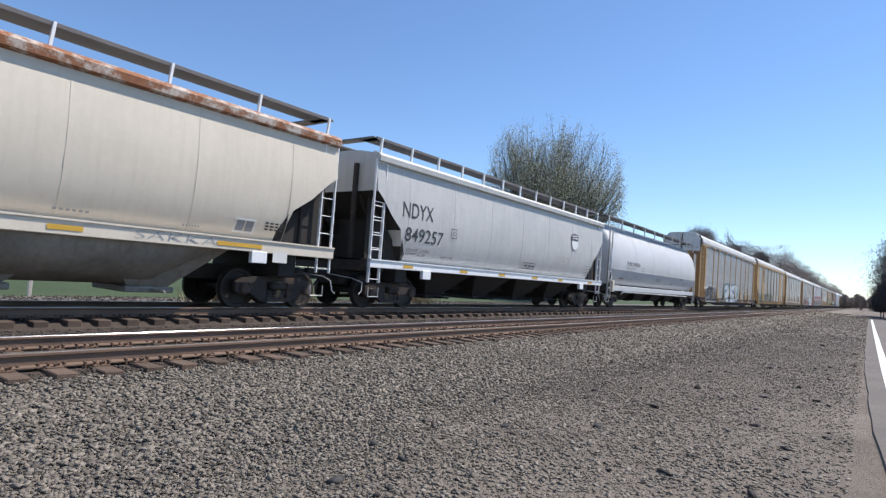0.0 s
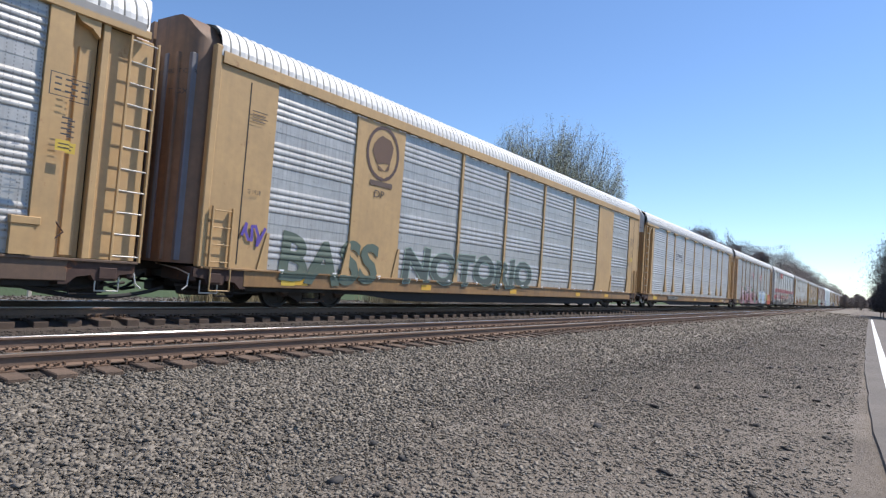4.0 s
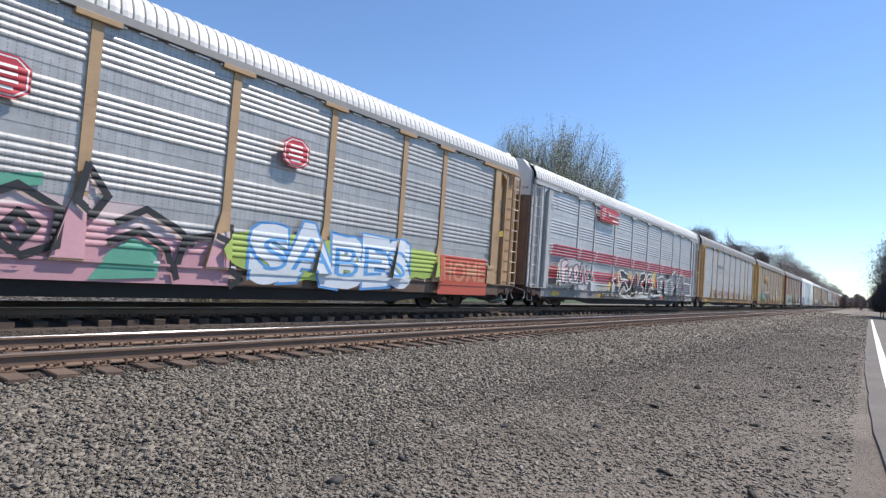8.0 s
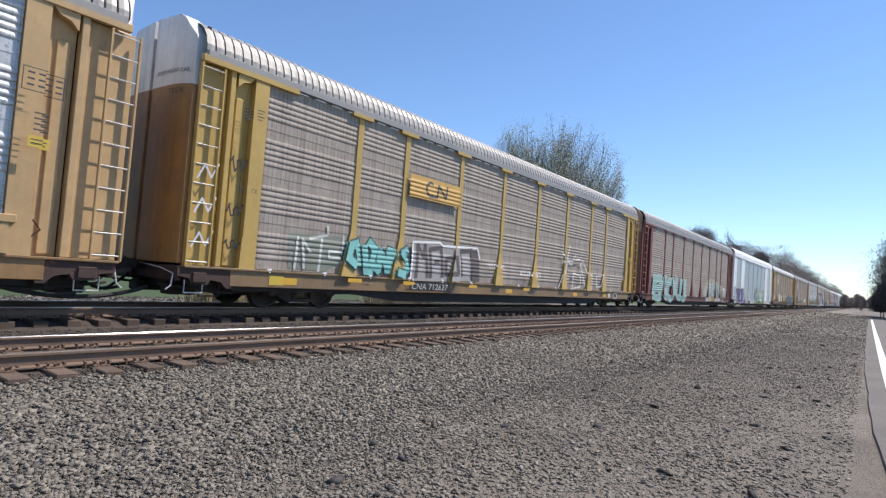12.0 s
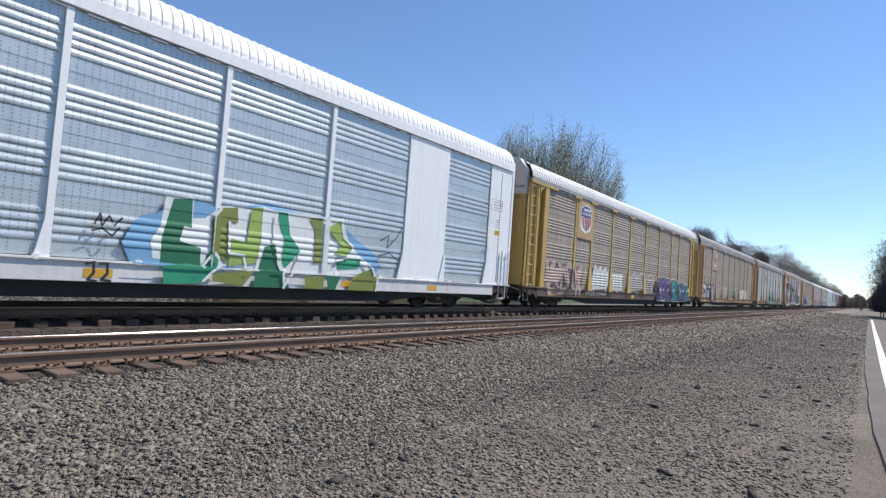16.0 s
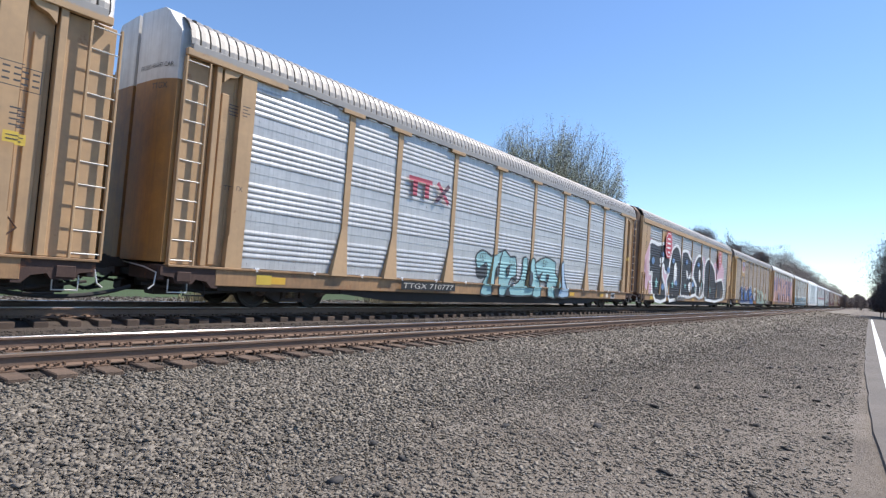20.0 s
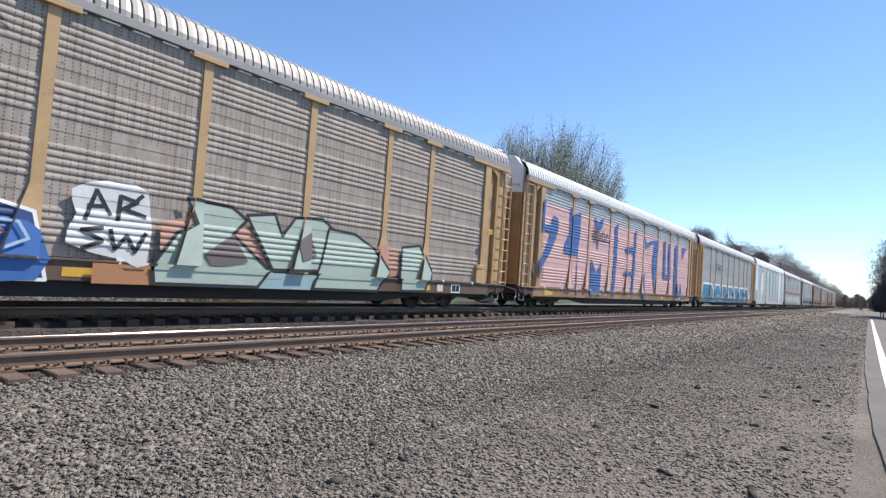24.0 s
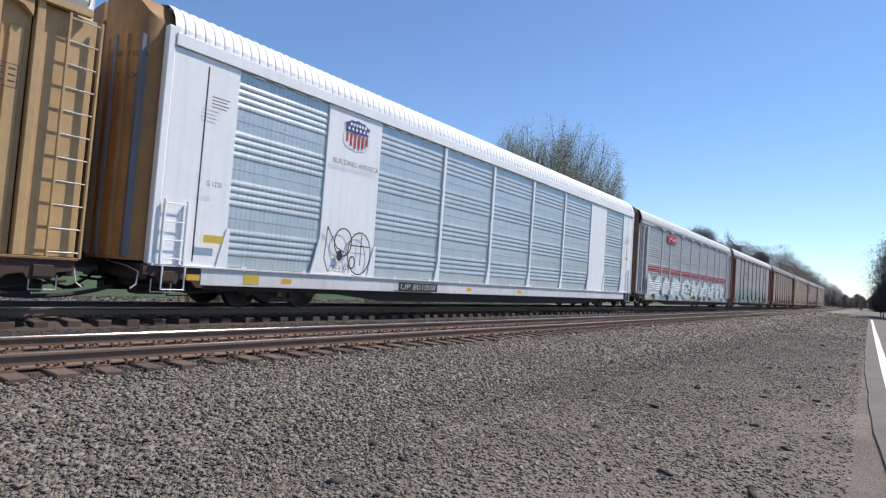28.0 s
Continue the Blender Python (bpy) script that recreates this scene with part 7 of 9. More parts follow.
    p(stroke([(6.42, 1.92), (6.76, 2.1), (6.7, 1.74), (7.08, 2.06), (7.27, 2.37)], 0.035), BLACK)
    p(stroke([(6.42, 1.51), (6.82, 1.61), (7.16, 1.42)], 0.035), BLACK)
    p(stroke([(-0.97, 0.84), (-0.85, 0.87), (-0.83, 0.69), (-0.92, 0.56), (-0.78, 0.54)], 0.05), BLACK)
    p(stroke([(-0.75, 0.85), (-0.62, 0.86), (-0.61, 0.68), (-0.7, 0.57), (-0.55, 0.55)], 0.05), BLACK)
    number_plate(p, -5.86, -4.08, "UCRY 1938", 0.56, 0.80)
    p(rect(-12.55, -12.0, 0.62, 0.82), M["reflector"], "reflective_mark")


def upper_blank(p, z0=3.32):
    flat = Painter(p.car, lambda x, z: -SIDE - 0.05)
    flat(rect(-8.9, -7.1, z0, 5.10), M["yellow"], "blank_plate", "yellow plate behind the emblem")
    return flat


def art_m2(p):
    shield(upper_blank(p), -8.62, -7.3, 3.58, 4.97)
    p(soft([(-11.79, 2.05), (-11.49, 2.04), (-11.26, 2.01), (-10.53, 2.09), (-10.26, 1.96), (-9.85, 2.05), (-9.25, 1.96), (-8.92, 1.82), (-8.18, 2.02), (-8.05, 1.65), (-8.06, 0.88), (-11.1, 0.92), (-11.64, 0.94), (-11.8, 1.28)]), (0.19, 0.145, 0.125))
    p([[(-11.64, 0.94), (-8.25, 0.97), (-8.3, 0.65), (-11.61, 0.64)]], (0.42, 0.29, 0.23))
    p.figure([(-11.8, 2.08), (-11.66, 2.04), (-11.54, 1.97), (-11.52, 1.43), (-11.42, 0.65), (-11.61, 0.7), (-11.69, 1.23), (-11.89, 1.15), (-11.72, 1.58)], (0.48, 0.34, 0.28), (0.60, 0.52, 0.46), 0.03, True)
    p.figure([(-11.26, 1.98), (-10.88, 2.05), (-11.21, 1.46), (-11.28, 1.03), (-11.49, 1.07), (-11.45, 1.62)], (0.48, 0.34, 0.28), (0.60, 0.52, 0.46), 0.03, True)
    p.figure([(-11.26, 1.39), (-10.94, 1.74), (-10.5, 1.73), (-10.35, 1.49), (-10.51, 1.15), (-10.83, 1.25), (-10.36, 0.9), (-10.54, 0.82), (-11.18, 1.09)], (0.48, 0.34, 0.28), (0.60, 0.52, 0.46), 0.03, True)
    p.figure([(-10.72, 2.03), (-10.46, 2.0), (-10.17, 1.77), (-10.1, 1.05), (-10.24, 0.77), (-10.36, 1.62)], (0.48, 0.34, 0.28), (0.60, 0.52, 0.46), 0.03, True)
    p.figure([(-10.11, 1.78), (-9.91, 1.87), (-9.71, 1.28), (-9.41, 0.89), (-9.67, 0.87), (-9.99, 1.32)], (0.48, 0.34, 0.28), (0.60, 0.52, 0.46), 0.03, True)
    p.figure([(-9.84, 1.95), (-9.34, 2.05), (-9.2, 1.82), (-9.47, 1.86), (-9.69, 1.83), (-9.41, 1.3), (-9.31, 1.03), (-9.45, 0.95)], (0.48, 0.34, 0.28), (0.60, 0.52, 0.46), 0.03, True)
    p.figure([(-9.04, 1.77), (-8.83, 1.75), (-8.69, 1.15), (-8.8, 0.63), (-8.98, 1.2)], (0.48, 0.34, 0.28), (0.60, 0.52, 0.46), 0.03, True)
    p.figure([(-8.74, 1.65), (-8.18, 2.02), (-8.08, 1.95), (-8.28, 1.25), (-8.21, 0.99), (-8.39, 0.64), (-8.54, 1.3)], (0.48, 0.34, 0.28), (0.60, 0.52, 0.46), 0.03, True)
    p(soft([(-11.17, 1.06), (-11.01, 1.17), (-10.48, 0.86), (-10.6, 0.79), (-11.03, 0.8)]), (0.10, 0.075, 0.07))
    p(soft([(-10.16, 1.64), (-9.92, 1.33), (-9.52, 0.88), (-9.86, 0.66), (-10.04, 1.05)]), (0.10, 0.075, 0.07))
    p([[(-6.88, 1.44), (-6.63, 2.12), (-6.43, 2.23), (-6.23, 1.96), (-5.75, 2.23), (-5.6, 1.93), (-5.07, 2.17), (-4.91, 1.91), (-4.67, 2.03), (-4.64, 1.24), (-4.75, 1.01), (-6.77, 0.95)]], (0.62, 0.62, 0.57))
    p([[(-4.1, 1.85), (-2.61, 1.9), (-2.51, 0.98), (-4.08, 0.97)]], (0.62, 0.62, 0.57))
    p(stroke([(-6.4, 1.98), (-6.41, 1.05)], 0.06), (0.42, 0.40, 0.36))
    p(stroke([(-5.83, 1.87), (-5.74, 1.05)], 0.06), (0.42, 0.40, 0.36))
    p(stroke([(-5.22, 1.84), (-5.2, 1.07)], 0.06), (0.42, 0.40, 0.36))
    p(stroke([(-3.67, 1.79), (-3.58, 1.01)], 0.06), (0.42, 0.40, 0.36))
    p(stroke([(-3.15, 1.83), (-3.06, 1.04)], 0.06), (0.42, 0.40, 0.36))
    p([[(-1.39, 1.63), (-0.61, 2.07), (0.61, 2.03), (1.15, 1.11), (-1.31, 0.96)]], (0.36, 0.32, 0.29))
    p(stroke([(-1.4, 1.65), (-0.62, 2.1), (-0.28, 1.73), (0.49, 2.08), (1.14, 2.07), (1.15, 1.11)], 0.06), (0.58, 0.55, 0.52))
    p(stroke([(-1.2, 1.56), (-1.05, 1.02)], 0.06), (0.58, 0.55, 0.52))
    p(stroke([(1.52, 1.74), (2.3, 2.1), (2.93, 2.02), (3.26, 1.46)], 0.06), (0.58, 0.55, 0.52))
    p(stroke([(1.83, 1.14), (1.98, 1.77), (2.71, 1.75), (2.66, 1.18)], 0.06), (0.58, 0.55, 0.52))
    purple, teal = (0.11, 0.07, 0.20), (0.03, 0.19, 0.21)
    forms = ((2.7, 3.9, 0.55, 2.1, purple), (3.8, 4.9, 0.52, 2.2, purple), (4.8, 6.2, 0.5, 2.12, purple), (6.15, 7.7, 0.52, 2.1, teal), (7.55, 8.8, 0.52, 2.0, teal), (8.75, 10.15, 0.54, 1.98, purple), (10.0, 11.1, 0.54, 1.8, teal))
    forms = tuple((3.57 + (a - 2.7) * 0.93, 3.57 + (b - 2.7) * 0.93, z0 + 0.02, z1 - 0.16, c) for a, b, z0, z1, c in forms)
    for grow, color in ((0.085, WHITE), (0.055, BLACK), (-0.02, None)):
        for a, b, z0, z1, c in forms:
            p(blob(a, b, z0, z1, grow, 0.06), color or c, label="rounded spray-painted letter form")
            p.level -= 0.002
        p.level += 0.004
    for i, (a, b, z0, z1, c) in enumerate(forms):
        m = (a + b) / 2
        p([[(m - 0.16, 1.12), (m + 0.16, 1.22), (m + 0.02, 1.36)]], WHITE)
        p([[(b - 0.2, 0.95), (b - 0.08, 1.5), (b - 0.02, 0.98)]], (0.04, 0.035, 0.05))
        p(disc(m - 0.2 + 0.1 * (i % 3), 1.72, 0.10, 0.08), (0.22, 0.40, 0.34))
        p(disc(m + 0.25, 0.8, 0.09, 0.07), (0.22, 0.40, 0.34))
        p(stroke([(m - 0.3, 1.3), (m - 0.1, 1.55), (m + 0.25, 1.5)], 0.05), BLACK)
    p.word("THE", 10.95, 11.4, 1.22, 1.42, WHITE)
    number_plate(p, -8.13, -5.3, "TTGX 159999", 0.62, 0.86)


def art_m1(p):
    shield(upper_blank(p), -8.62, -7.3, 3.58, 4.97)
    p(soft([(-11.03, 2.0), (-8.62, 2.2), (-7.8, 1.56), (-7.93, 0.97), (-10.13, 1.21)]), (0.36, 0.34, 0.17))
    p.figure([(-11.92, 1.97), (-11.76, 2.06), (-11.28, 2.07), (-10.89, 1.96), (-10.58, 1.51), (-10.62, 1.17), (-10.86, 0.91), (-11.59, 0.83), (-11.73, 1.14), (-11.57, 1.28), (-11.48, 1.61), (-11.78, 1.64)], (0.58, 0.56, 0.58), BLACK, 0.14, False)
    p.figure([(-10.89, 1.96), (-10.52, 1.97), (-10.52, 1.56), (-10.25, 1.69), (-10.14, 1.28), (-10.09, 1.57), (-10.06, 2.0), (-9.81, 2.08), (-9.8, 1.6), (-9.5, 0.96), (-9.57, 0.81), (-10.25, 0.91), (-10.49, 1.25)], (0.58, 0.56, 0.58), BLACK, 0.14, False)
    p.figure([(-9.8, 2.0), (-9.21, 2.05), (-9.09, 1.68), (-9.26, 0.9), (-9.5, 0.96), (-9.49, 1.63), (-9.72, 1.61)], (0.58, 0.56, 0.58), BLACK, 0.14, False)
    p.figure([(-9.11, 1.94), (-8.68, 2.0), (-8.59, 1.49), (-8.39, 1.75), (-8.33, 2.04), (-7.9, 2.09), (-8.18, 1.53), (-8.33, 1.19), (-8.11, 0.84), (-8.45, 0.58), (-8.81, 0.61), (-9.26, 0.9)], (0.58, 0.56, 0.58), BLACK, 0.14, False)
    p([[(-11.36, 1.59), (-11.04, 1.53), (-10.96, 1.34), (-11.19, 1.12), (-11.36, 1.24)]], BLACK)
    p([[(-9.69, 1.68), (-9.38, 1.76), (-9.43, 1.41), (-9.63, 1.47)]], BLACK)
    p([[(-11.61, 1.05), (-10.81, 1.12), (-10.86, 0.94), (-11.56, 0.87)]], (0.48, 0.38, 0.46))
    p([[(-9.23, 1.28), (-8.87, 1.23), (-8.82, 0.73), (-9.16, 0.9)]], (0.48, 0.38, 0.46))
    p([[(-3.39, 1.92), (-2.89, 1.94), (-2.85, 1.25), (-3.28, 1.31)]], (0.46, 0.44, 0.41))
    p(stroke([(-3.86, 0.91), (-3.93, 1.91), (-3.61, 1.98), (-3.59, 1.58)], 0.07), (0.62, 0.60, 0.56))
    p(stroke([(-3.38, 0.9), (-3.39, 1.96), (-2.89, 1.96), (-2.86, 1.39), (-3.16, 0.93)], 0.07), (0.62, 0.60, 0.56))
    p(stroke([(-3.11, 1.82), (-3.12, 0.96)], 0.07), (0.62, 0.60, 0.56))
    p(stroke([(-2.77, 1.26), (-2.64, 1.88), (-2.61, 1.09)], 0.07), (0.62, 0.60, 0.56))
    p(stroke([(-2.33, 0.96), (-2.38, 1.96), (-1.93, 1.92), (-1.82, 1.64), (-1.79, 1.1)], 0.07), (0.62, 0.60, 0.56))
    p(stroke([(-2.2, 0.97), (-2.09, 1.37), (-2.16, 1.55), (-2.25, 1.5)], 0.07), (0.62, 0.60, 0.56))
    p(soft([(-1.51, 1.92), (-1.06, 2.03), (-0.66, 1.81), (-0.21, 1.86), (0.27, 1.85), (0.6, 2.06), (1.08, 1.88), (1.62, 2.0), (2.02, 1.79), (1.94, 1.35), (1.71, 1.21), (1.11, 0.88), (0.38, 0.74), (-0.44, 0.86), (-1.47, 0.92)]), (0.15, 0.18, 0.10))
    p(stroke([(-1.42, 1.02), (-1.43, 1.68), (-1.17, 1.91), (-0.91, 2.05), (-0.67, 1.86), (-0.69, 1.44), (-1.11, 1.35)], 0.055), (0.66, 0.66, 0.60))
    p(stroke([(-0.57, 1.18), (-0.51, 1.51), (-0.28, 1.83), (0.12, 1.9), (0.42, 1.7), (0.39, 1.36), (-0.15, 1.26)], 0.055), (0.66, 0.66, 0.60))
    p(stroke([(0.6, 2.06), (0.6, 1.72), (1.08, 1.88), (1.11, 1.23)], 0.055), (0.66, 0.66, 0.60))
    p(stroke([(1.52, 1.86), (1.75, 2.01), (2.02, 1.79), (1.94, 1.41), (1.7, 1.27)], 0.055), (0.66, 0.66, 0.60))
    p(stroke([(0.31, 0.73), (0.59, 0.86), (0.62, 1.2)], 0.055), (0.66, 0.66, 0.60))
    p(stroke([(-1.41, 0.92), (-0.44, 0.86), (-0.19, 0.99), (0.24, 0.73)], 0.055), (0.66, 0.66, 0.60))
    p(disc(-0.89, 1.68, 0.08, 0.06), (0.66, 0.66, 0.60))
    p(disc(0.05, 1.58, 0.08, 0.07), (0.66, 0.66, 0.60))
    p(disc(1.67, 1.57, 0.08, 0.06), (0.66, 0.66, 0.60))
    p([[(4.38, 1.79), (6.78, 1.91), (6.63, 0.94), (4.43, 0.93)]], (0.58, 0.57, 0.52))
    p([[(7.13, 1.82), (8.21, 1.86), (8.55, 0.97), (7.31, 0.92)]], (0.58, 0.57, 0.52))
    p(stroke([(4.89, 1.73), (4.93, 0.95)], 0.05), (0.40, 0.37, 0.33))
    p(stroke([(5.53, 1.78), (5.51, 0.93)], 0.05), (0.40, 0.37, 0.33))
    p(stroke([(6.14, 1.79), (6.12, 0.96)], 0.05), (0.40, 0.37, 0.33))
    p(stroke([(7.7, 1.78), (7.87, 0.98)], 0.05), (0.40, 0.37, 0.33))
    p(scribble(-12.6, -12.0, 3.2, 3.7, 3, 0.035, 3), BLACK)
    p(scribble(-12.6, -12.0, 2.3, 2.7, 4, 0.035, 3), BLACK)
    p(scribble(-12.6, -12.0, 1.2, 1.7, 5, 0.035, 3), (0.15, 0.06, 0.03))
    number_plate(p, -7.6, -4.7, "TTGX 986016", 0.56, 0.80, False)


def art_0(p):
    p(soft([(-2.66, 1.55), (-2.45, 1.51), (-2.02, 1.59), (-2.04, 1.14), (-2.47, 1.08), (-2.66, 1.27)]), (0.045, 0.05, 0.055))
    p.figure([(-2.71, 1.75), (-2.61, 1.96), (-2.32, 2.09), (-2.0, 2.04), (-1.69, 1.93), (-1.32, 2.04), (-0.97, 2.15), (-0.93, 1.8), (-1.47, 1.49), (-1.62, 0.86), (-1.64, 0.53), (-2.32, 0.53), (-2.26, 0.83), (-1.98, 1.2), (-1.95, 1.57), (-2.09, 1.64), (-2.44, 1.43), (-2.63, 1.5)], (0.27, 0.47, 0.48), (0.045, 0.05, 0.055), 0.07, True)
    p.figure([(-0.93, 2.12), (-0.75, 2.21), (-0.33, 1.99), (0.08, 2.01), (0.18, 1.44), (0.08, 1.16), (-0.17, 1.21), (-0.38, 0.86), (-0.65, 0.53), (-1.09, 0.53), (-1.1, 0.89), (-1.1, 1.65)], (0.27, 0.47, 0.48), (0.045, 0.05, 0.055), 0.07, True)
    p.figure([(-0.38, 0.86), (0.18, 0.99), (0.51, 1.18), (0.64, 1.61), (0.68, 2.04), (1.06, 1.98), (1.02, 1.43), (0.99, 0.93), (1.56, 0.88), (1.5, 0.59), (0.94, 0.53), (-0.26, 0.53)], (0.27, 0.47, 0.48), (0.045, 0.05, 0.055), 0.07, True)
    p.figure([(1.18, 1.74), (1.34, 2.04), (1.64, 2.04), (1.77, 1.72), (2.13, 1.29), (2.21, 0.53), (1.51, 0.53), (1.56, 0.88), (1.08, 0.93)], (0.27, 0.47, 0.48), (0.045, 0.05, 0.055), 0.07, True)
    p.figure([(1.75, 1.9), (2.57, 2.18), (3.4, 2.06), (3.59, 1.96), (3.58, 1.55), (3.84, 1.36), (3.93, 0.57), (2.88, 0.53), (2.81, 1.1), (2.25, 1.14), (1.92, 1.35), (1.72, 1.71)], (0.27, 0.47, 0.48), (0.045, 0.05, 0.055), 0.07, True)
    p.figure([(4.03, 1.92), (4.27, 2.11), (4.43, 1.87), (4.48, 1.44), (4.89, 0.86), (4.86, 0.53), (3.88, 0.53), (4.02, 0.91), (4.03, 1.41)], (0.33, 0.45, 0.58), (0.045, 0.05, 0.055), 0.07, True)
    p([[(-1.47, 1.49), (-1.1, 1.65), (-1.1, 1.33), (-1.51, 1.15)]], (0.045, 0.05, 0.055))
    p([[(0.98, 1.0), (1.1, 1.58), (1.31, 1.46), (1.34, 1.17), (1.17, 0.94)]], (0.045, 0.05, 0.055))
    p([[(-0.57, 0.85), (-0.36, 0.67), (-0.34, 0.53), (-0.72, 0.53)]], (0.045, 0.05, 0.055))
    p([[(-0.17, 1.21), (0.19, 1.37), (0.18, 0.99)]], (0.045, 0.05, 0.055))
    p([[(-0.64, 1.57), (-0.35, 1.73), (-0.42, 1.32), (-0.56, 1.18)]], (0.045, 0.05, 0.055))
    p([[(1.87, 1.35), (2.37, 1.57), (2.09, 1.17)]], (0.045, 0.05, 0.055))
    p([[(2.65, 1.48), (2.99, 1.46), (2.81, 1.02)]], (0.045, 0.05, 0.055))
    p([[(3.34, 1.0), (3.95, 0.99), (3.88, 0.53), (3.51, 0.53)]], (0.045, 0.05, 0.055))
    p(letters('KBT', -2.53, -2.12, 1.71, 1.99, -0.02), (0.045, 0.05, 0.055))
    p(letters('WH', -0.49, -0.08, 1.58, 1.86, -0.02), (0.045, 0.05, 0.055))
    p(letters('EP', 2.29, 2.71, 1.76, 2.04, -0.02), (0.045, 0.05, 0.055))
    c = (0.34, 0.05, 0.08)
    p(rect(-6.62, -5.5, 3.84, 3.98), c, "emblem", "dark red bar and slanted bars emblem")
    p(rect(-6.42, -6.22, 3.4, 3.84), c, "emblem")
    p(rect(-5.85, -5.65, 3.4, 3.84), c, "emblem")
    p(stroke([(-5.2, 3.95), (-4.65, 3.4)], 0.14), c, "emblem")
    p(stroke([(-4.65, 3.95), (-5.25, 3.4)], 0.14), (0.10, 0.05, 0.07), "emblem")
    number_plate(p, -6.7, -4.0, "TTGX 710777", 0.60, 0.84)


def art_1(p):
    p(jag(-12.9, 10.6, 0.9, 4.6, 8, 10), (0.62, 0.40, 0.46), label="pink haze of spray paint")
    p.figure([(-12.0, 4.04), (-11.17, 4.19), (-10.3, 4.11), (-9.08, 4.27), (-7.34, 4.42), (-7.16, 3.59), (-7.57, 3.42), (-7.66, 2.78), (-8.1, 2.42), (-8.72, 2.45), (-8.91, 2.82), (-9.2, 2.78), (-9.12, 2.11), (-8.47, 1.57), (-8.2, 0.58), (-10.53, 0.53), (-11.24, 1.55), (-11.26, 2.24), (-11.75, 2.18), (-12.03, 2.82), (-11.9, 3.09)], (0.028, 0.028, 0.032), WHITE, 0.22, True)
    p.figure([(-7.1, 3.82), (-6.6, 4.18), (-5.87, 4.43), (-5.03, 4.17), (-4.55, 3.41), (-4.46, 2.22), (-4.61, 0.85), (-6.89, 0.56), (-7.41, 0.65), (-8.19, 1.8), (-7.62, 2.47), (-7.22, 3.37)], (0.028, 0.028, 0.032), WHITE, 0.22, True)
    p.figure([(-4.33, 3.8), (-3.93, 4.17), (-2.74, 4.23), (-2.17, 3.86), (-1.46, 3.56), (-1.36, 2.76), (-2.23, 2.29), (-1.17, 2.37), (0.08, 1.77), (0.02, 1.06), (-4.18, 0.86), (-4.4, 2.23)], (0.028, 0.028, 0.032), WHITE, 0.22, True)
    p.figure([(-0.71, 3.24), (0.08, 3.96), (1.32, 4.2), (2.27, 3.57), (2.27, 2.35), (2.87, 1.93), (2.13, 0.91), (0.19, 0.93), (0.23, 1.78), (-0.89, 2.4)], (0.028, 0.028, 0.032), WHITE, 0.22, True)
    p.figure([(2.82, 3.47), (3.86, 4.14), (4.88, 4.02), (6.75, 3.2), (7.12, 2.35), (9.83, 2.62), (10.39, 0.85), (3.23, 0.71), (2.84, 2.08)], (0.028, 0.028, 0.032), WHITE, 0.22, True)
    p(soft([(-9.74, 3.28), (-9.05, 3.34), (-9.23, 3.02), (-9.57, 2.92), (-9.61, 2.68), (-9.82, 2.79)]), WHITE)
    p(soft([(-11.9, 1.58), (-11.26, 1.72), (-11.2, 2.25), (-11.37, 2.23), (-11.48, 1.7), (-12.14, 1.8)]), WHITE)
    p(soft([(-6.36, 2.94), (-6.02, 3.21), (-5.67, 2.8), (-5.66, 1.89), (-6.01, 1.58), (-6.35, 2.06)]), WHITE)
    p(soft([(-3.09, 2.78), (-2.66, 2.7), (-2.6, 2.26), (-2.84, 2.17)]), WHITE)
    p(soft([(-2.41, 1.75), (-1.66, 2.0), (-1.35, 1.69), (-1.95, 1.19)]), WHITE)
    p(soft([(0.78, 2.97), (1.22, 3.08), (1.41, 2.44), (1.13, 2.05), (0.8, 2.39)]), WHITE)
    p(soft([(1.18, 1.69), (1.84, 1.72), (1.78, 0.97), (1.19, 0.96)]), WHITE)
    p(disc(-11.25, 3.01, 0.29, 0.22), (0.14, 0.24, 0.42))
    p(disc(-9.36, 3.53, 0.23, 0.16), (0.14, 0.24, 0.42))
    p(disc(-7.96, 2.59, 0.32, 0.2), (0.14, 0.24, 0.42))
    p(disc(-6.68, 3.29, 0.33, 0.19), (0.14, 0.24, 0.42))
    p(disc(-5.8, 1.77, 0.35, 0.2), (0.14, 0.24, 0.42))
    p(disc(-9.15, 1.43, 0.33, 0.22), (0.14, 0.24, 0.42))
    p(disc(-3.12, 3.41, 0.34, 0.18), (0.14, 0.24, 0.42))
    p(disc(0.46, 3.44, 0.38, 0.17), (0.14, 0.24, 0.42))
    p(disc(-1.01, 1.84, 0.39, 0.19), (0.14, 0.24, 0.42))
    p(star(-10.47, 1.61, 0.4), (0.24, 0.46, 0.44))
    p(star(-6.75, 1.64, 0.33), (0.24, 0.46, 0.44))
    p(star(-3.42, 1.63, 0.31), (0.24, 0.46, 0.44))
    p(star(1.65, 1.93, 0.3), (0.24, 0.46, 0.44))
    p(star(-0.47, 1.46, 0.21), (0.24, 0.46, 0.44))
    p(star(4.84, 1.55, 0.3), (0.24, 0.46, 0.44))
    p(stroke([(-12.54, 3.23), (-12.6, 2.81), (-12.41, 2.51), (-12.46, 2.01)], 0.09), (0.64, 0.52, 0.52))
    p(stroke([(-12.35, 3.34), (-12.37, 2.85), (-12.19, 2.54), (-12.26, 2.04)], 0.09), (0.64, 0.52, 0.52))
    p(stroke([(-12.71, 2.95), (-12.74, 2.62), (-12.61, 2.32)], 0.09), (0.64, 0.52, 0.52))
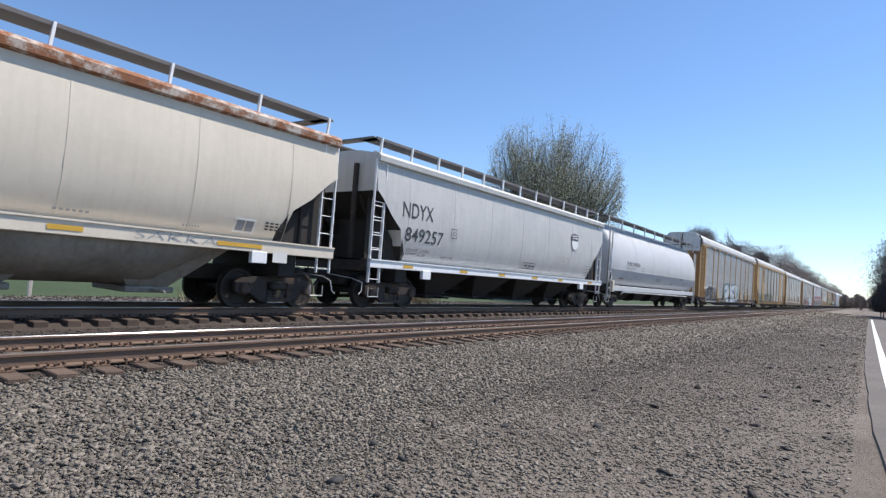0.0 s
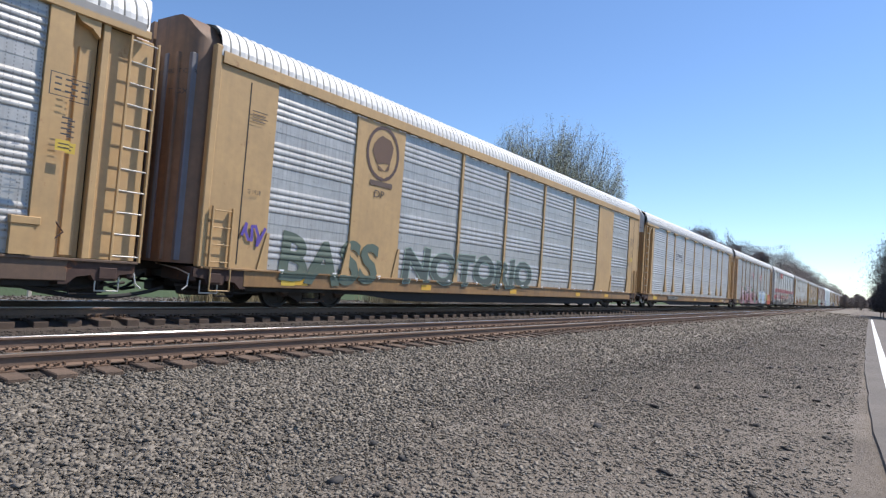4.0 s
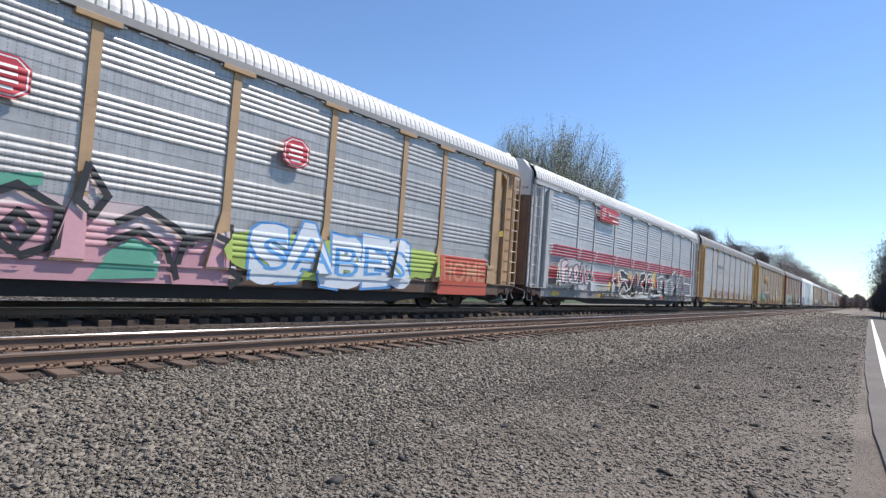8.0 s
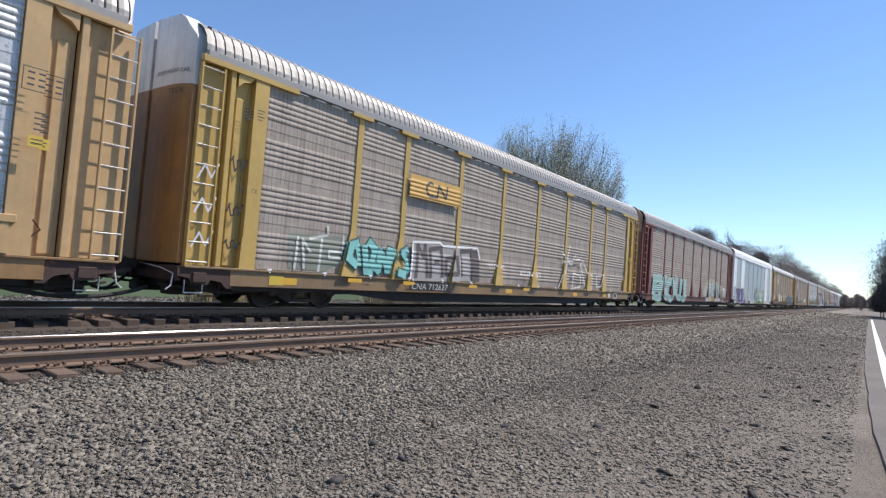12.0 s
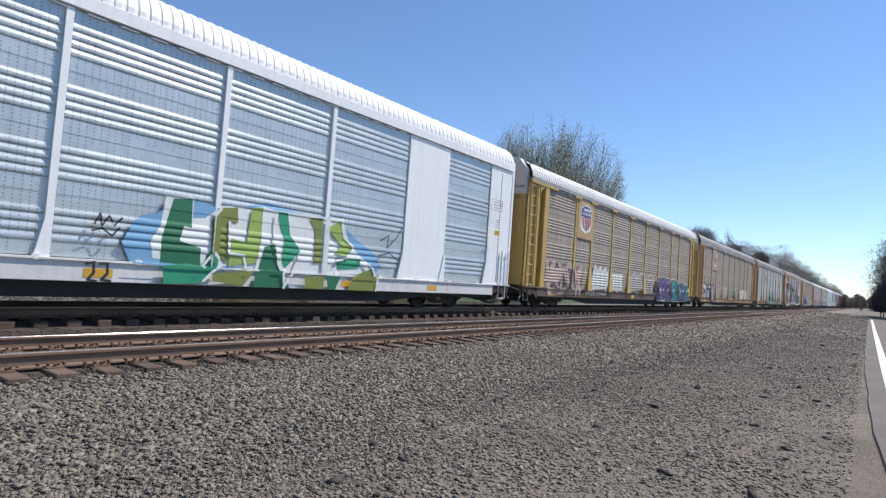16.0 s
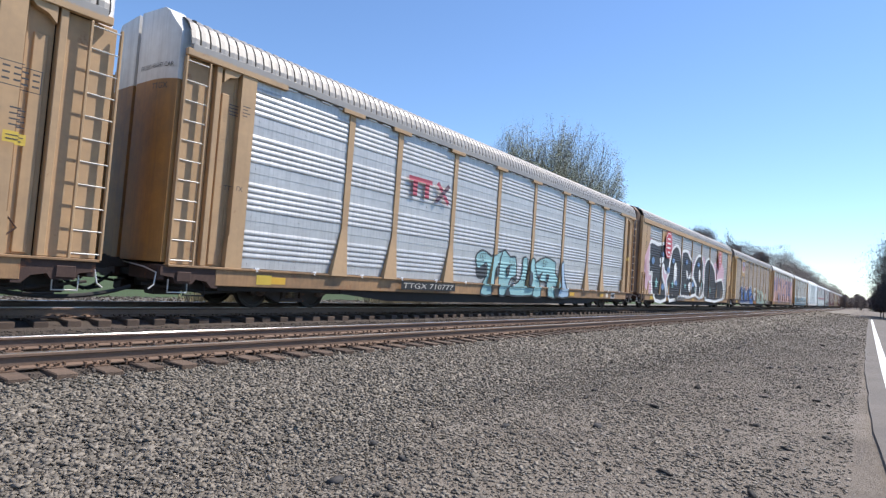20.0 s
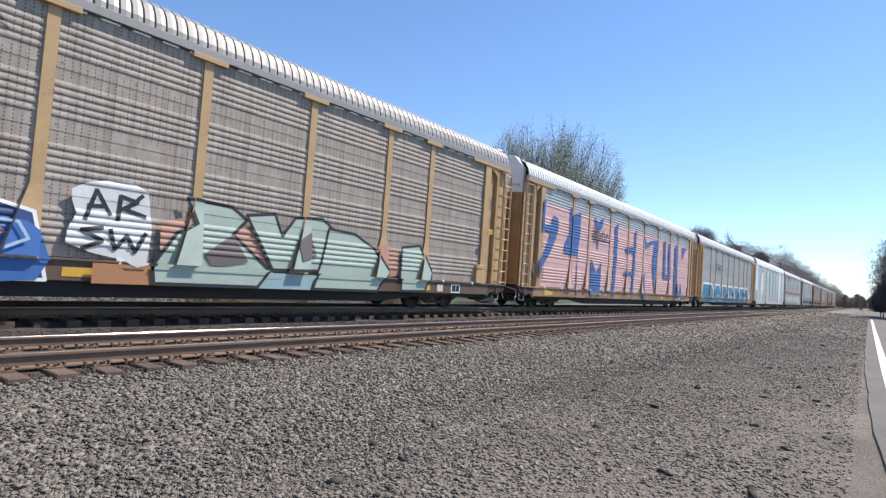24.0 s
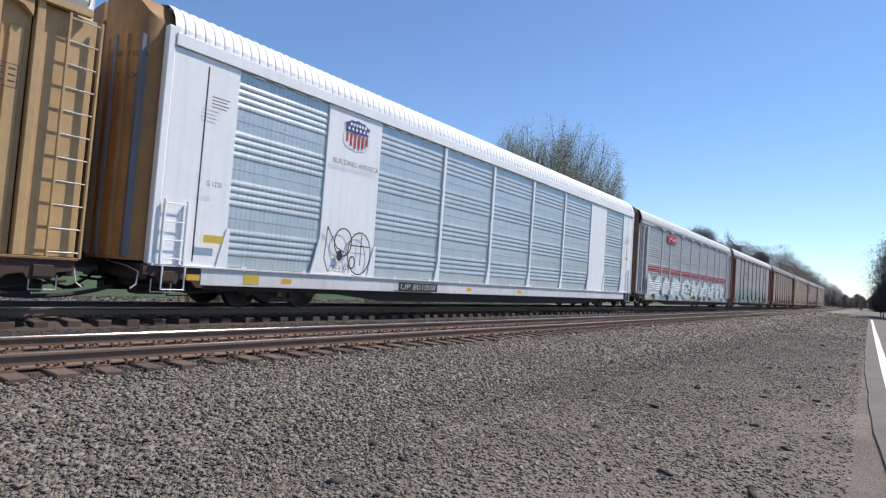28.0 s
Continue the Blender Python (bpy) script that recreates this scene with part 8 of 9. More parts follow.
    number_plate(p, -6.19, -3.6, "TTGX 692841", 0.56, 0.80)
    octagon(p, -9.05, -7.55, 3.36, 5.12)
    octagon(p, 7.3, 8.5, 3.45, 5.05)


def art_2(p):
    shield(upper_blank(p, 3.4), -8.68, -7.25, 3.72, 5.0)
    p(letters("BUILDING", -6.2, -4.4, 4.50, 4.72), (0.12, 0.11, 0.11), "lettering", "dark lettering on the ribs")
    p(letters("AMERICA", -3.95, -2.0, 4.46, 4.70), (0.12, 0.11, 0.11), "lettering")
    p.figure([(-9.46, 2.05), (-9.1, 2.28), (-8.95, 2.09), (-8.6, 2.26), (-8.33, 2.54), (-8.21, 2.28), (-7.95, 2.36), (-7.76, 2.0), (-7.63, 1.78), (-7.43, 2.11), (-6.85, 2.27), (-6.67, 2.4), (-6.4, 2.28), (-6.21, 2.51), (-5.92, 2.42), (-5.79, 1.76), (-5.35, 1.84), (-4.89, 2.01), (-4.06, 2.42), (-4.04, 2.19), (-3.57, 2.21), (-2.9, 2.55), (-2.78, 2.44), (-2.36, 2.58), (-2.2, 2.09), (-1.93, 1.77), (-1.44, 1.64), (-1.18, 0.53), (-9.31, 0.53)], (0.03, 0.06, 0.17), WHITE, 0.06, False)
    p(soft([(-9.25, 1.09), (-8.37, 1.4), (-8.05, 1.2), (-8.28, 0.9), (-9.23, 0.89)]), (0.05, 0.14, 0.38))
    p(soft([(-6.65, 1.53), (-5.93, 1.74), (-5.46, 1.45), (-5.56, 0.95), (-6.54, 1.02)]), (0.05, 0.14, 0.38))
    p(soft([(-3.63, 1.85), (-2.42, 2.07), (-2.03, 1.59), (-2.97, 1.27), (-3.58, 1.38)]), (0.05, 0.14, 0.38))
    p(soft([(-7.24, 1.28), (-6.83, 1.44), (-6.67, 1.01), (-7.2, 0.91)]), (0.05, 0.14, 0.38))
    p(soft([(-2.97, 1.27), (-1.9, 1.52), (-1.28, 1.3), (-1.31, 0.53), (-3.28, 0.53)]), (0.05, 0.14, 0.38))
    p([[(-6.26, 2.3), (-6.04, 2.47), (-5.88, 1.95), (-6.08, 1.86), (-6.27, 2.03)]], (0.45, 0.28, 0.22))
    p([[(-5.76, 2.24), (-5.01, 2.43), (-4.58, 2.27), (-5.5, 1.86)]], (0.45, 0.28, 0.22))
    p([[(-2.91, 1.19), (-2.02, 1.51), (-1.76, 1.26), (-2.63, 1.04)]], (0.45, 0.28, 0.22))
    p([[(-3.97, 1.58), (-3.56, 1.7), (-3.77, 1.41)]], (0.45, 0.28, 0.22))
    p([[(-8.98, 2.41), (-8.61, 2.37), (-8.82, 2.17)]], (0.45, 0.28, 0.22))
    p(stroke([(-8.46, 1.78), (-8.34, 2.08)], 0.05), (0.34, 0.46, 0.58))
    p(stroke([(-8.53, 2.0), (-8.47, 1.67), (-8.28, 1.47)], 0.05), (0.34, 0.46, 0.58))
    p(stroke([(-8.27, 1.58), (-8.11, 1.78), (-7.9, 1.75), (-7.93, 1.57)], 0.05), (0.34, 0.46, 0.58))
    p(stroke([(-8.9, 1.07), (-8.45, 1.22), (-8.1, 1.14), (-8.28, 0.9)], 0.05), (0.34, 0.46, 0.58))
    p(stroke([(-8.03, 1.44), (-7.63, 1.18), (-7.5, 0.95)], 0.05), (0.34, 0.46, 0.58))
    p(stroke([(-7.35, 1.27), (-7.09, 1.54), (-6.66, 1.66), (-6.31, 1.37), (-6.07, 0.99)], 0.05), (0.34, 0.46, 0.58))
    p(stroke([(-7.12, 1.85), (-6.82, 1.96), (-6.57, 2.06)], 0.05), (0.34, 0.46, 0.58))
    p(stroke([(-6.44, 2.08), (-6.06, 1.66), (-5.82, 1.34)], 0.05), (0.34, 0.46, 0.58))
    p(stroke([(-5.63, 1.71), (-5.37, 1.31), (-5.41, 0.96)], 0.05), (0.34, 0.46, 0.58))
    p(stroke([(-4.97, 1.2), (-4.66, 1.45), (-4.42, 1.17), (-4.7, 1.0), (-4.97, 1.2)], 0.05), (0.34, 0.46, 0.58))
    p(stroke([(-4.37, 1.92), (-4.15, 1.49), (-3.55, 1.07)], 0.05), (0.34, 0.46, 0.58))
    p(stroke([(-3.43, 1.79), (-2.71, 1.78), (-2.25, 1.57)], 0.05), (0.34, 0.46, 0.58))
    p(stroke([(-2.95, 1.11), (-2.35, 1.48), (-1.66, 1.45), (-1.51, 1.19), (-2.07, 0.9)], 0.05), (0.34, 0.46, 0.58))
    p(stroke([(-9.2, 1.52), (-8.97, 1.76), (-8.79, 1.84), (-8.54, 1.6)], 0.05), (0.34, 0.46, 0.58))
    p(jag(0.7, 8.9, 0.9, 1.95, 4, 7), (0.44, 0.24, 0.17))
    p(rect(-0.5, 1.3, 0.5, 0.86), (0.42, 0.20, 0.09))
    p(rect(1.3, 6.6, 0.5, 0.86), (0.30, 0.42, 0.42))
    p(soft([(-0.93, 2.1), (-0.35, 2.34), (0.37, 2.23), (0.45, 0.87), (-0.06, 0.95), (-0.95, 1.18), (-0.82, 1.69)]), (0.66, 0.65, 0.62))
    p(stroke([(-0.68, 1.61), (-0.53, 2.14), (-0.28, 1.74)], 0.075), BLACK)
    p(stroke([(-0.64, 1.85), (-0.37, 1.87)], 0.075), BLACK)
    p(stroke([(-0.14, 1.66), (-0.12, 2.09), (0.18, 2.02), (-0.09, 1.85)], 0.075), BLACK)
    p(stroke([(0.26, 2.15), (-0.02, 1.86), (0.34, 1.77)], 0.075), BLACK)
    p(stroke([(-0.39, 1.49), (-0.72, 1.42), (-0.37, 1.26), (-0.68, 1.1)], 0.075), BLACK)
    p(stroke([(-0.25, 1.46), (-0.15, 1.13), (0.04, 1.38), (0.21, 1.1), (0.37, 1.45)], 0.075), BLACK)
    p.figure([(0.53, 0.83), (0.98, 1.54), (1.35, 1.77), (1.13, 2.26), (2.14, 2.2), (2.52, 1.97), (2.2, 1.63), (3.19, 0.92), (2.89, 0.53), (0.58, 0.53)], (0.40, 0.47, 0.39), BLACK, 0.07, False)
    p.figure([(2.5, 2.08), (3.23, 2.2), (3.48, 1.72), (3.82, 2.19), (4.64, 2.27), (5.35, 1.85), (4.8, 0.98), (3.29, 0.93)], (0.40, 0.47, 0.39), BLACK, 0.07, False)
    p.figure([(4.88, 2.05), (5.79, 2.0), (6.55, 1.68), (7.14, 1.07), (6.72, 0.53), (4.45, 0.53), (4.68, 1.09)], (0.40, 0.47, 0.39), BLACK, 0.07, False)
    p.figure([(7.7, 1.81), (8.51, 1.93), (9.06, 1.14), (8.84, 0.58), (7.73, 0.56)], (0.40, 0.47, 0.39), BLACK, 0.07, False)
    p([[(1.58, 1.17), (2.2, 1.63), (2.63, 1.06), (1.78, 0.92)]], (0.16, 0.13, 0.12))
    p([[(3.89, 1.63), (4.26, 1.89), (4.54, 1.32), (4.04, 1.18)]], (0.16, 0.13, 0.12))
    number_plate(p, -6.9, -4.6, "TTGX 853495", 0.56, 0.80, False)


def art_3(p):
    for a, b in BAYS_A:
        p(rect(a + 0.09, b - 0.09, 0.95, 4.45), (0.62, 0.38, 0.35), "paint_coat", "faded pink coat of paint")
    blue = (0.05, 0.12, 0.31)
    p([[(-12.16, 4.53), (-11.84, 4.61), (-11.85, 3.52), (-11.18, 3.62), (-11.16, 3.9), (-10.96, 4.03), (-10.55, 3.94), (-10.5, 3.48), (-10.73, 2.99), (-11.23, 2.34), (-11.8, 1.77), (-12.3, 1.28), (-12.26, 2.03), (-11.72, 2.47), (-11.3, 3.09), (-11.31, 3.27), (-12.15, 3.22)]], blue)
    p([[(-9.39, 4.6), (-9.22, 4.6), (-9.19, 4.29), (-8.18, 4.52), (-8.14, 3.52), (-8.31, 2.59), (-8.23, 0.62), (-8.35, 0.62), (-8.36, 2.48), (-9.23, 2.44), (-9.82, 2.5), (-9.8, 2.85), (-9.33, 3.46)]], blue)
    p([[(-6.57, 4.55), (-6.03, 4.3), (-5.37, 4.63), (-5.41, 4.19), (-5.65, 3.94), (-6.15, 3.96), (-6.42, 4.15)]], blue)
    p([[(-6.09, 3.4), (-5.85, 3.44), (-5.95, 2.85)]], blue)
    p([[(-6.68, 2.49), (-5.92, 1.78), (-5.34, 2.42), (-5.33, 0.73), (-6.71, 0.68)]], blue)
    p([[(-3.67, 4.36), (-3.22, 4.6), (-3.16, 2.7), (-3.36, 0.72), (-3.78, 0.71), (-3.62, 2.64)]], blue)
    p([[(1.4, 4.36), (1.79, 3.97), (2.82, 4.22), (4.18, 4.33), (4.0, 2.63), (3.62, 1.04), (3.02, 2.73), (3.22, 4.09), (1.5, 3.56)]], blue)
    p([[(1.38, 0.61), (1.23, 1.84), (1.67, 2.23), (1.87, 0.62)]], blue)
    p([[(9.83, 4.36), (11.05, 4.39), (9.97, 3.42)]], blue)
    p([[(9.78, 1.97), (10.35, 0.92), (9.78, 0.79)]], blue)
    p([[(-0.47, 4.46), (-0.18, 4.51), (-0.2, 2.24), (-0.43, 0.65), (-0.7, 0.65), (-0.56, 2.21)]], blue)
    p([[(-1.94, 3.4), (-0.5, 3.54), (-0.51, 3.2), (-1.91, 3.14)]], blue)
    p([[(-1.96, 2.08), (-0.47, 2.13), (-0.58, 1.88), (-1.93, 1.85)]], blue)
    p([[(5.36, 4.41), (5.8, 4.48), (5.94, 2.18), (5.42, 2.04)]], blue)
    p([[(5.57, 2.25), (7.07, 2.21), (7.1, 2.0), (5.57, 1.94)]], blue)
    p([[(6.38, 4.35), (6.87, 4.37), (7.08, 2.15), (6.59, 2.22)]], blue)
    p([[(7.99, 4.35), (8.69, 4.4), (8.95, 0.73), (8.16, 0.64)]], blue)
    for i in range(5):
        p([[(-6.85 + i * 0.08, 3.98 - i * 0.11), (-5.9 + 0.05 * i, 3.98 - i * 0.11), (-6.0 + 0.05 * i, 3.92 - i * 0.11), (-6.8 + i * 0.08, 3.92 - i * 0.11)]], M["ink"], "emblem", "dark swept bars emblem")
    word_bars(p, -5.75, -4.6, 3.6, 3.95, M["ink"], 2, slant=0.1)
    p(rect(-6.8, -4.55, 3.40, 3.46), M["ink"], "lettering")
    p(scribble(-12.6, -12.0, 1.1, 2.0, 3, 0.05, 3), (0.2, 0.12, 0.1))
    number_plate(p, -6.94, -4.62, "TTGX 941165", 0.64, 0.86, False)


def art_4(p):
    p(rect(-12.1, 9.6, 0.53, 0.86), (0.05, 0.13, 0.19))
    for i, (c, w) in enumerate(((-9.75, 2.05), (-6.08, 1.42), (-3.1, 1.42), (-0.12, 1.42), (2.86, 1.42), (5.84, 1.42), (8.5, 1.2))):
        block = lambda k: [[(c - w + k, 0.93), (c + w - k, 0.93), (c + w - k, 1.45), (c + w - 0.42 - 0.6 * k, 2.12 - k), (c - w + 0.42 + 0.6 * k, 2.12 - k), (c - w + k, 1.45)]]
        p(block(-0.06), WHITE)
        p(block(0.12), (0.045, 0.20, 0.32))
        if i > 0:
            p(stroke([(c + w * 0.1, 1.12), (c + w * 0.75, 1.12)] if i % 2 else [(c - w * 0.5, 1.3), (c - w * 0.45, 1.05), (c - w * 0.6, 0.95)], 0.12), WHITE)
        p(stroke([(c + w + 0.1, 0.86), (c + w + 0.22, 0.72), (c + w + 0.1, 0.56)], 0.12), (0.60, 0.60, 0.60))
    p(scribble(8.9, 11.3, 0.95, 1.6, 3, 0.07, 5), WHITE)
    for i in range(5):
        p([[(-7.0 + i * 0.08, 3.95 - i * 0.09), (-6.0 + 0.05 * i, 3.95 - i * 0.09), (-6.1 + 0.05 * i, 3.9 - i * 0.09), (-6.95 + i * 0.08, 3.9 - i * 0.09)]], M["ink"], "emblem", "dark swept bars emblem")
    word_bars(p, -5.85, -4.6, 3.62, 3.92, M["ink"], 2, slant=0.1)
    p(rect(-6.9, -4.55, 3.44, 3.5), M["ink"], "lettering")
    number_plate(p, -7.03, -4.77, "TTGX 706998", 0.62, 0.84, False)


def art_5(p):
    shield(p, -8.98, -8.0, 4.15, 5.03)
    p(letters("BUILDING AMERICA", -9.3, -7.65, 3.74, 3.87), (0.07, 0.07, 0.08), "lettering", "small black lettering")
    p(stroke([(-9.2, 0.98), (-9.35, 1.3), (-9.3, 2.1), (-8.95, 1.6), (-8.7, 1.5)], 0.03), BLACK)
    p(arcline(-8.75, 1.75, 0.3, 0.36, 0, 360, 0.035, 16), BLACK)
    p(arcline(-8.15, 1.5, 0.42, 0.56, 0, 360, 0.035, 18), BLACK)
    p(stroke([(-8.5, 1.7), (-7.8, 1.7)], 0.03) + stroke([(-8.1, 2.0), (-8.1, 1.2)], 0.03), BLACK)
    p(disc(-8.85, 1.4, 0.1, 0.14), BLACK)
    p(arcline(-8.4, 1.25, 0.1, 0.16, 0, 360, 0.04), BLACK)
    p(letters("DELIP", -9.2, -8.5, 0.98, 1.15, -0.03, 0.2), BLACK)
    number_plate(p, -6.48, -4.63, "UP 801008", 0.56, 0.80)
    for x in (-12.9, -10.6, -3.0, 0.5):
        p(rect(x, x + 0.28, 0.62, 0.74), M["reflector"], "reflective_mark", "yellow reflective strip")
    p(rect(-12.62, -12.18, 1.40, 1.56), M["placard"], "placard", "yellow notice plate")


def art_6(p):
    for z in (2.36, 2.49, 2.62):
        for a, b in BAYS_A:
            p(rect(a + 0.09, b - 0.09, z - 0.05, z + 0.05), (0.40, 0.08, 0.10), "stripe", "dark red stripe along the ribs")
    p(rect(-8.0, -5.9, 4.42, 4.95), (0.44, 0.06, 0.07), "sign", "red sign with white bars")
    word_bars(p, -7.5, -6.1, 4.6, 4.8, WHITE, 6)
    p.word("MAROWNER", -12.4, 10.6, 0.7, 2.0, (0.55, 0.60, 0.60), (0.30, 0.42, 0.42), 0.06, 0.04, 0.1, 0.05, 2)
    p(scribble(-12.0, 10.4, 0.8, 1.9, 4, 0.06, 16), (0.68, 0.70, 0.70))


def art_7(p):
    word_bars(p, -6.9, -4.5, 3.6, 3.95, (0.25, 0.25, 0.27), 3)
    p.word("RENAIN", -11.0, 6.0, 0.7, 1.9, (0.22, 0.34, 0.32), (0.30, 0.30, 0.28), 0.06, 0.03, 0.1, 0.06, 2)


def art_8(p):
    p(scribble(-6, 4, 0.9, 1.7, 6, 0.07, 9), (0.45, 0.44, 0.42))


def art_9(p):
    upper_blank(p)
    p(scribble(-8, 2, 0.9, 1.6, 8, 0.07, 9), (0.5, 0.48, 0.45))


SPECS = [
    # number from the reference car, kind, frame, panel, roof, end, cap, label, art
    (-11, "A", "yellow", "silver", "roof_white", "end_amber", "end_white", "yellow-framed car carrier with silver ribbed sides, black and white graffiti", art_m11),
    (-10, "B", "yellow", "silver", "roof_white", "end_brown", "end_brown", "yellow smooth-ended car carrier with silver panels and dark graffiti", art_m10),
    (-9, "A", "yellow", "silver_bright", "roof_white", "end_amber", "end_white", "yellow-framed car carrier with clean silver ribbed sides", art_m9),
    (-8, "A", "tan", "silver", "roof_white", "end_amber", "end_white", "yellow-framed car carrier with pink and green graffiti", art_m8),
    (-7, "A", "grey", "silver_bright", "roof_white", "end_brown", "end_white", "grey car carrier with red stripes and black graffiti", art_m7),
    (-6, "A", "yellow", "silver_bright", "roof", "end_amber", "end_white", "yellow-framed car carrier with bright silver sides and thin tags", art_m6),
    (-5, "A", "bright_yellow", "dull", "roof", "end_amber", "end_white", "grimy yellow-framed car carrier with an ochre sign", art_m5),
    (-4, "A", "oxide", "dull", "roof", "end_brown", "end_tan", "oxide-red framed car carrier with grimy ribbed sides", art_m4),
    (-3, "B", "white", "teal_sheet", "roof_bright", "end_tan", "end_tan", "white car carrier with blue-grey panels, purple and green graffiti", art_m3),
    (-2, "A", "bright_yellow", "dull", "roof_white", "bright_yellow", "end_white", "bright yellow framed car carrier with grimy brown panels", art_m2),
    (-1, "A", "tan", "dull", "roof", "end_amber", "end_white", "faded yellow car carrier with grimy panels and silver graffiti", art_m1),
    (0, "A", "tan", "silver_bright", "roof", "end_amber", "end_white", "amber-framed car carrier with silver sides and teal graffiti", art_0),
    (1, "B", "tan", "silver", "roof", "end_brown", "end_brown", "tan car carrier covered by tall black graffiti letters", art_1),
    (2, "A", "yellow", "dull", "roof", "end_amber", "end_white", "yellow-framed car carrier with grimy panels and blue graffiti", art_2),
    (3, "A", "tan", "silver", "roof_white", "end_amber", "end_white", "car carrier painted pink with tall blue graffiti", art_3),
    (4, "A", "yellow", "silver", "roof_white", "end_amber", "end_white", "yellow-framed car carrier with teal block graffiti along its foot", art_4),
    (5, "B", "white", "teal_sheet", "roof_bright", "end_amber", "end_amber", "clean white car carrier with blue-grey ribbed panels", art_5),
    (6, "A", "grey", "silver", "roof_white", "end_brown", "end_brown", "grey car carrier with a red stripe and pale graffiti", art_6),
    (7, "A", "oxide", "silver", "roof_white", "end_brown", "end_brown", "brown-framed car carrier with dull silver sides", art_7),
    (8, "A", "oxide", "dull", "roof", "end_brown", "end_brown", "brown-framed car carrier with dull sides", art_8),
    (9, "A", "tan", "dull", "roof", "end_brown", "end_brown", "tan-framed car carrier with grimy sides", art_9),
    (10, "A", "oxide", "dull", "roof", "end_brown", "end_brown", "dull brown car carrier near the train's end", art_8),
    (11, "A", "tan", "dull", "roof", "end_brown", "end_brown", "last car carrier of the train with grimy sides", art_9),
]
CARS = []
for num, kind, fr, pan, rf, en, cap, lab, art in SPECS:
    spec = dict(kind=kind, frame=fr, panel=pan, roof=rf, end=en, cap=cap, label=lab, marks=num not in (-8, -4, 4, 5))
    x0 = FIRST + PITCH_CAR * num
    if num in (-9, 3, 4):
        spec["foot"] = 1.12
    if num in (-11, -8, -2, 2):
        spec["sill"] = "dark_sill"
    car = autorack(spec, x0)
    CARS.append((car, x0))
    painter = Painter(car, kind)
    art(painter)
    if num < 8:
        stencils(painter, num + 40, kind)
        end_text(car, kind)


# ---- covered hoppers and the tank-like car at the head ----
def loft_x(sections):
    """Rings of equal length at rising x, closed at both ends; sections: (x, [(y, z)...])."""
    s = Shape()
    k = len(sections[0][1])
    s.add([(x, y, z) for x, ring in sections for y, z in ring],
          [(i * k + j, i * k + (j + 1) % k, (i + 1) * k + (j + 1) % k, (i + 1) * k + j) for i in range(len(sections) - 1) for j in range(k)])
    s.f += [tuple(range(k)), tuple(range((len(sections) - 1) * k, len(sections) * k))]
    return s


def hopper_half(z, top, bottom):
    """Half width of the rounded hopper side at a height."""
    pts = [(bottom - 0.7, 0.95), (bottom, 1.33), (bottom + 0.35, 1.50), (bottom + 0.9, 1.58), (bottom + 1.5, 1.60), (top - 0.9, 1.58), (top - 0.35, 1.53), (top, 1.48)]
    for (a, wa), (b, wb) in zip(pts, pts[1:]):
        if z <= b:
            t = max(0.0, (z - a) / (b - a))
            return wa + (wb - wa) * t
    return pts[-1][1]


def walkway(car, half, top, posts, material):
    """Roof running boards along both edges with their supports, and cross walks at the ends."""
    for side, at in ((1, Matrix.Identity(4)), (-1, TURN)):
        y = -0.95
        rails = Shape()
        rails.box(-half, half, y - 0.33, y + 0.33, top + 0.435, top + 0.475, 0.005)
        rails.box(-half, half, y - 0.36, y - 0.33, top + 0.40, top + 0.48, 0.004)
        part("running_board", rails, M["walkway"], car, "dark grated running board", at)
        for i in range(posts):
            x = -half + 0.15 + (2 * half - 0.3) * i / (posts - 1)
            post = shared(("walk_support", round(top, 2)), lambda: Shape().prism([(-0.05, top - 0.16), (0.0, top - 0.16), (0.06, top + 0.47), (0.01, top + 0.47)], y - 0.42, y - 0.36), material)
            part("support", post, material, car, at=at @ pose(x, 0, 0))
    for sx in (-1, 1):
        part("end_walk", Shape().box(min(sx * (half - 0.25), sx * (half + 0.1)), max(sx * (half - 0.25), sx * (half + 0.1)), -1.25, 1.25, top + 0.435, top + 0.475, 0.005), M["walkway"], car)


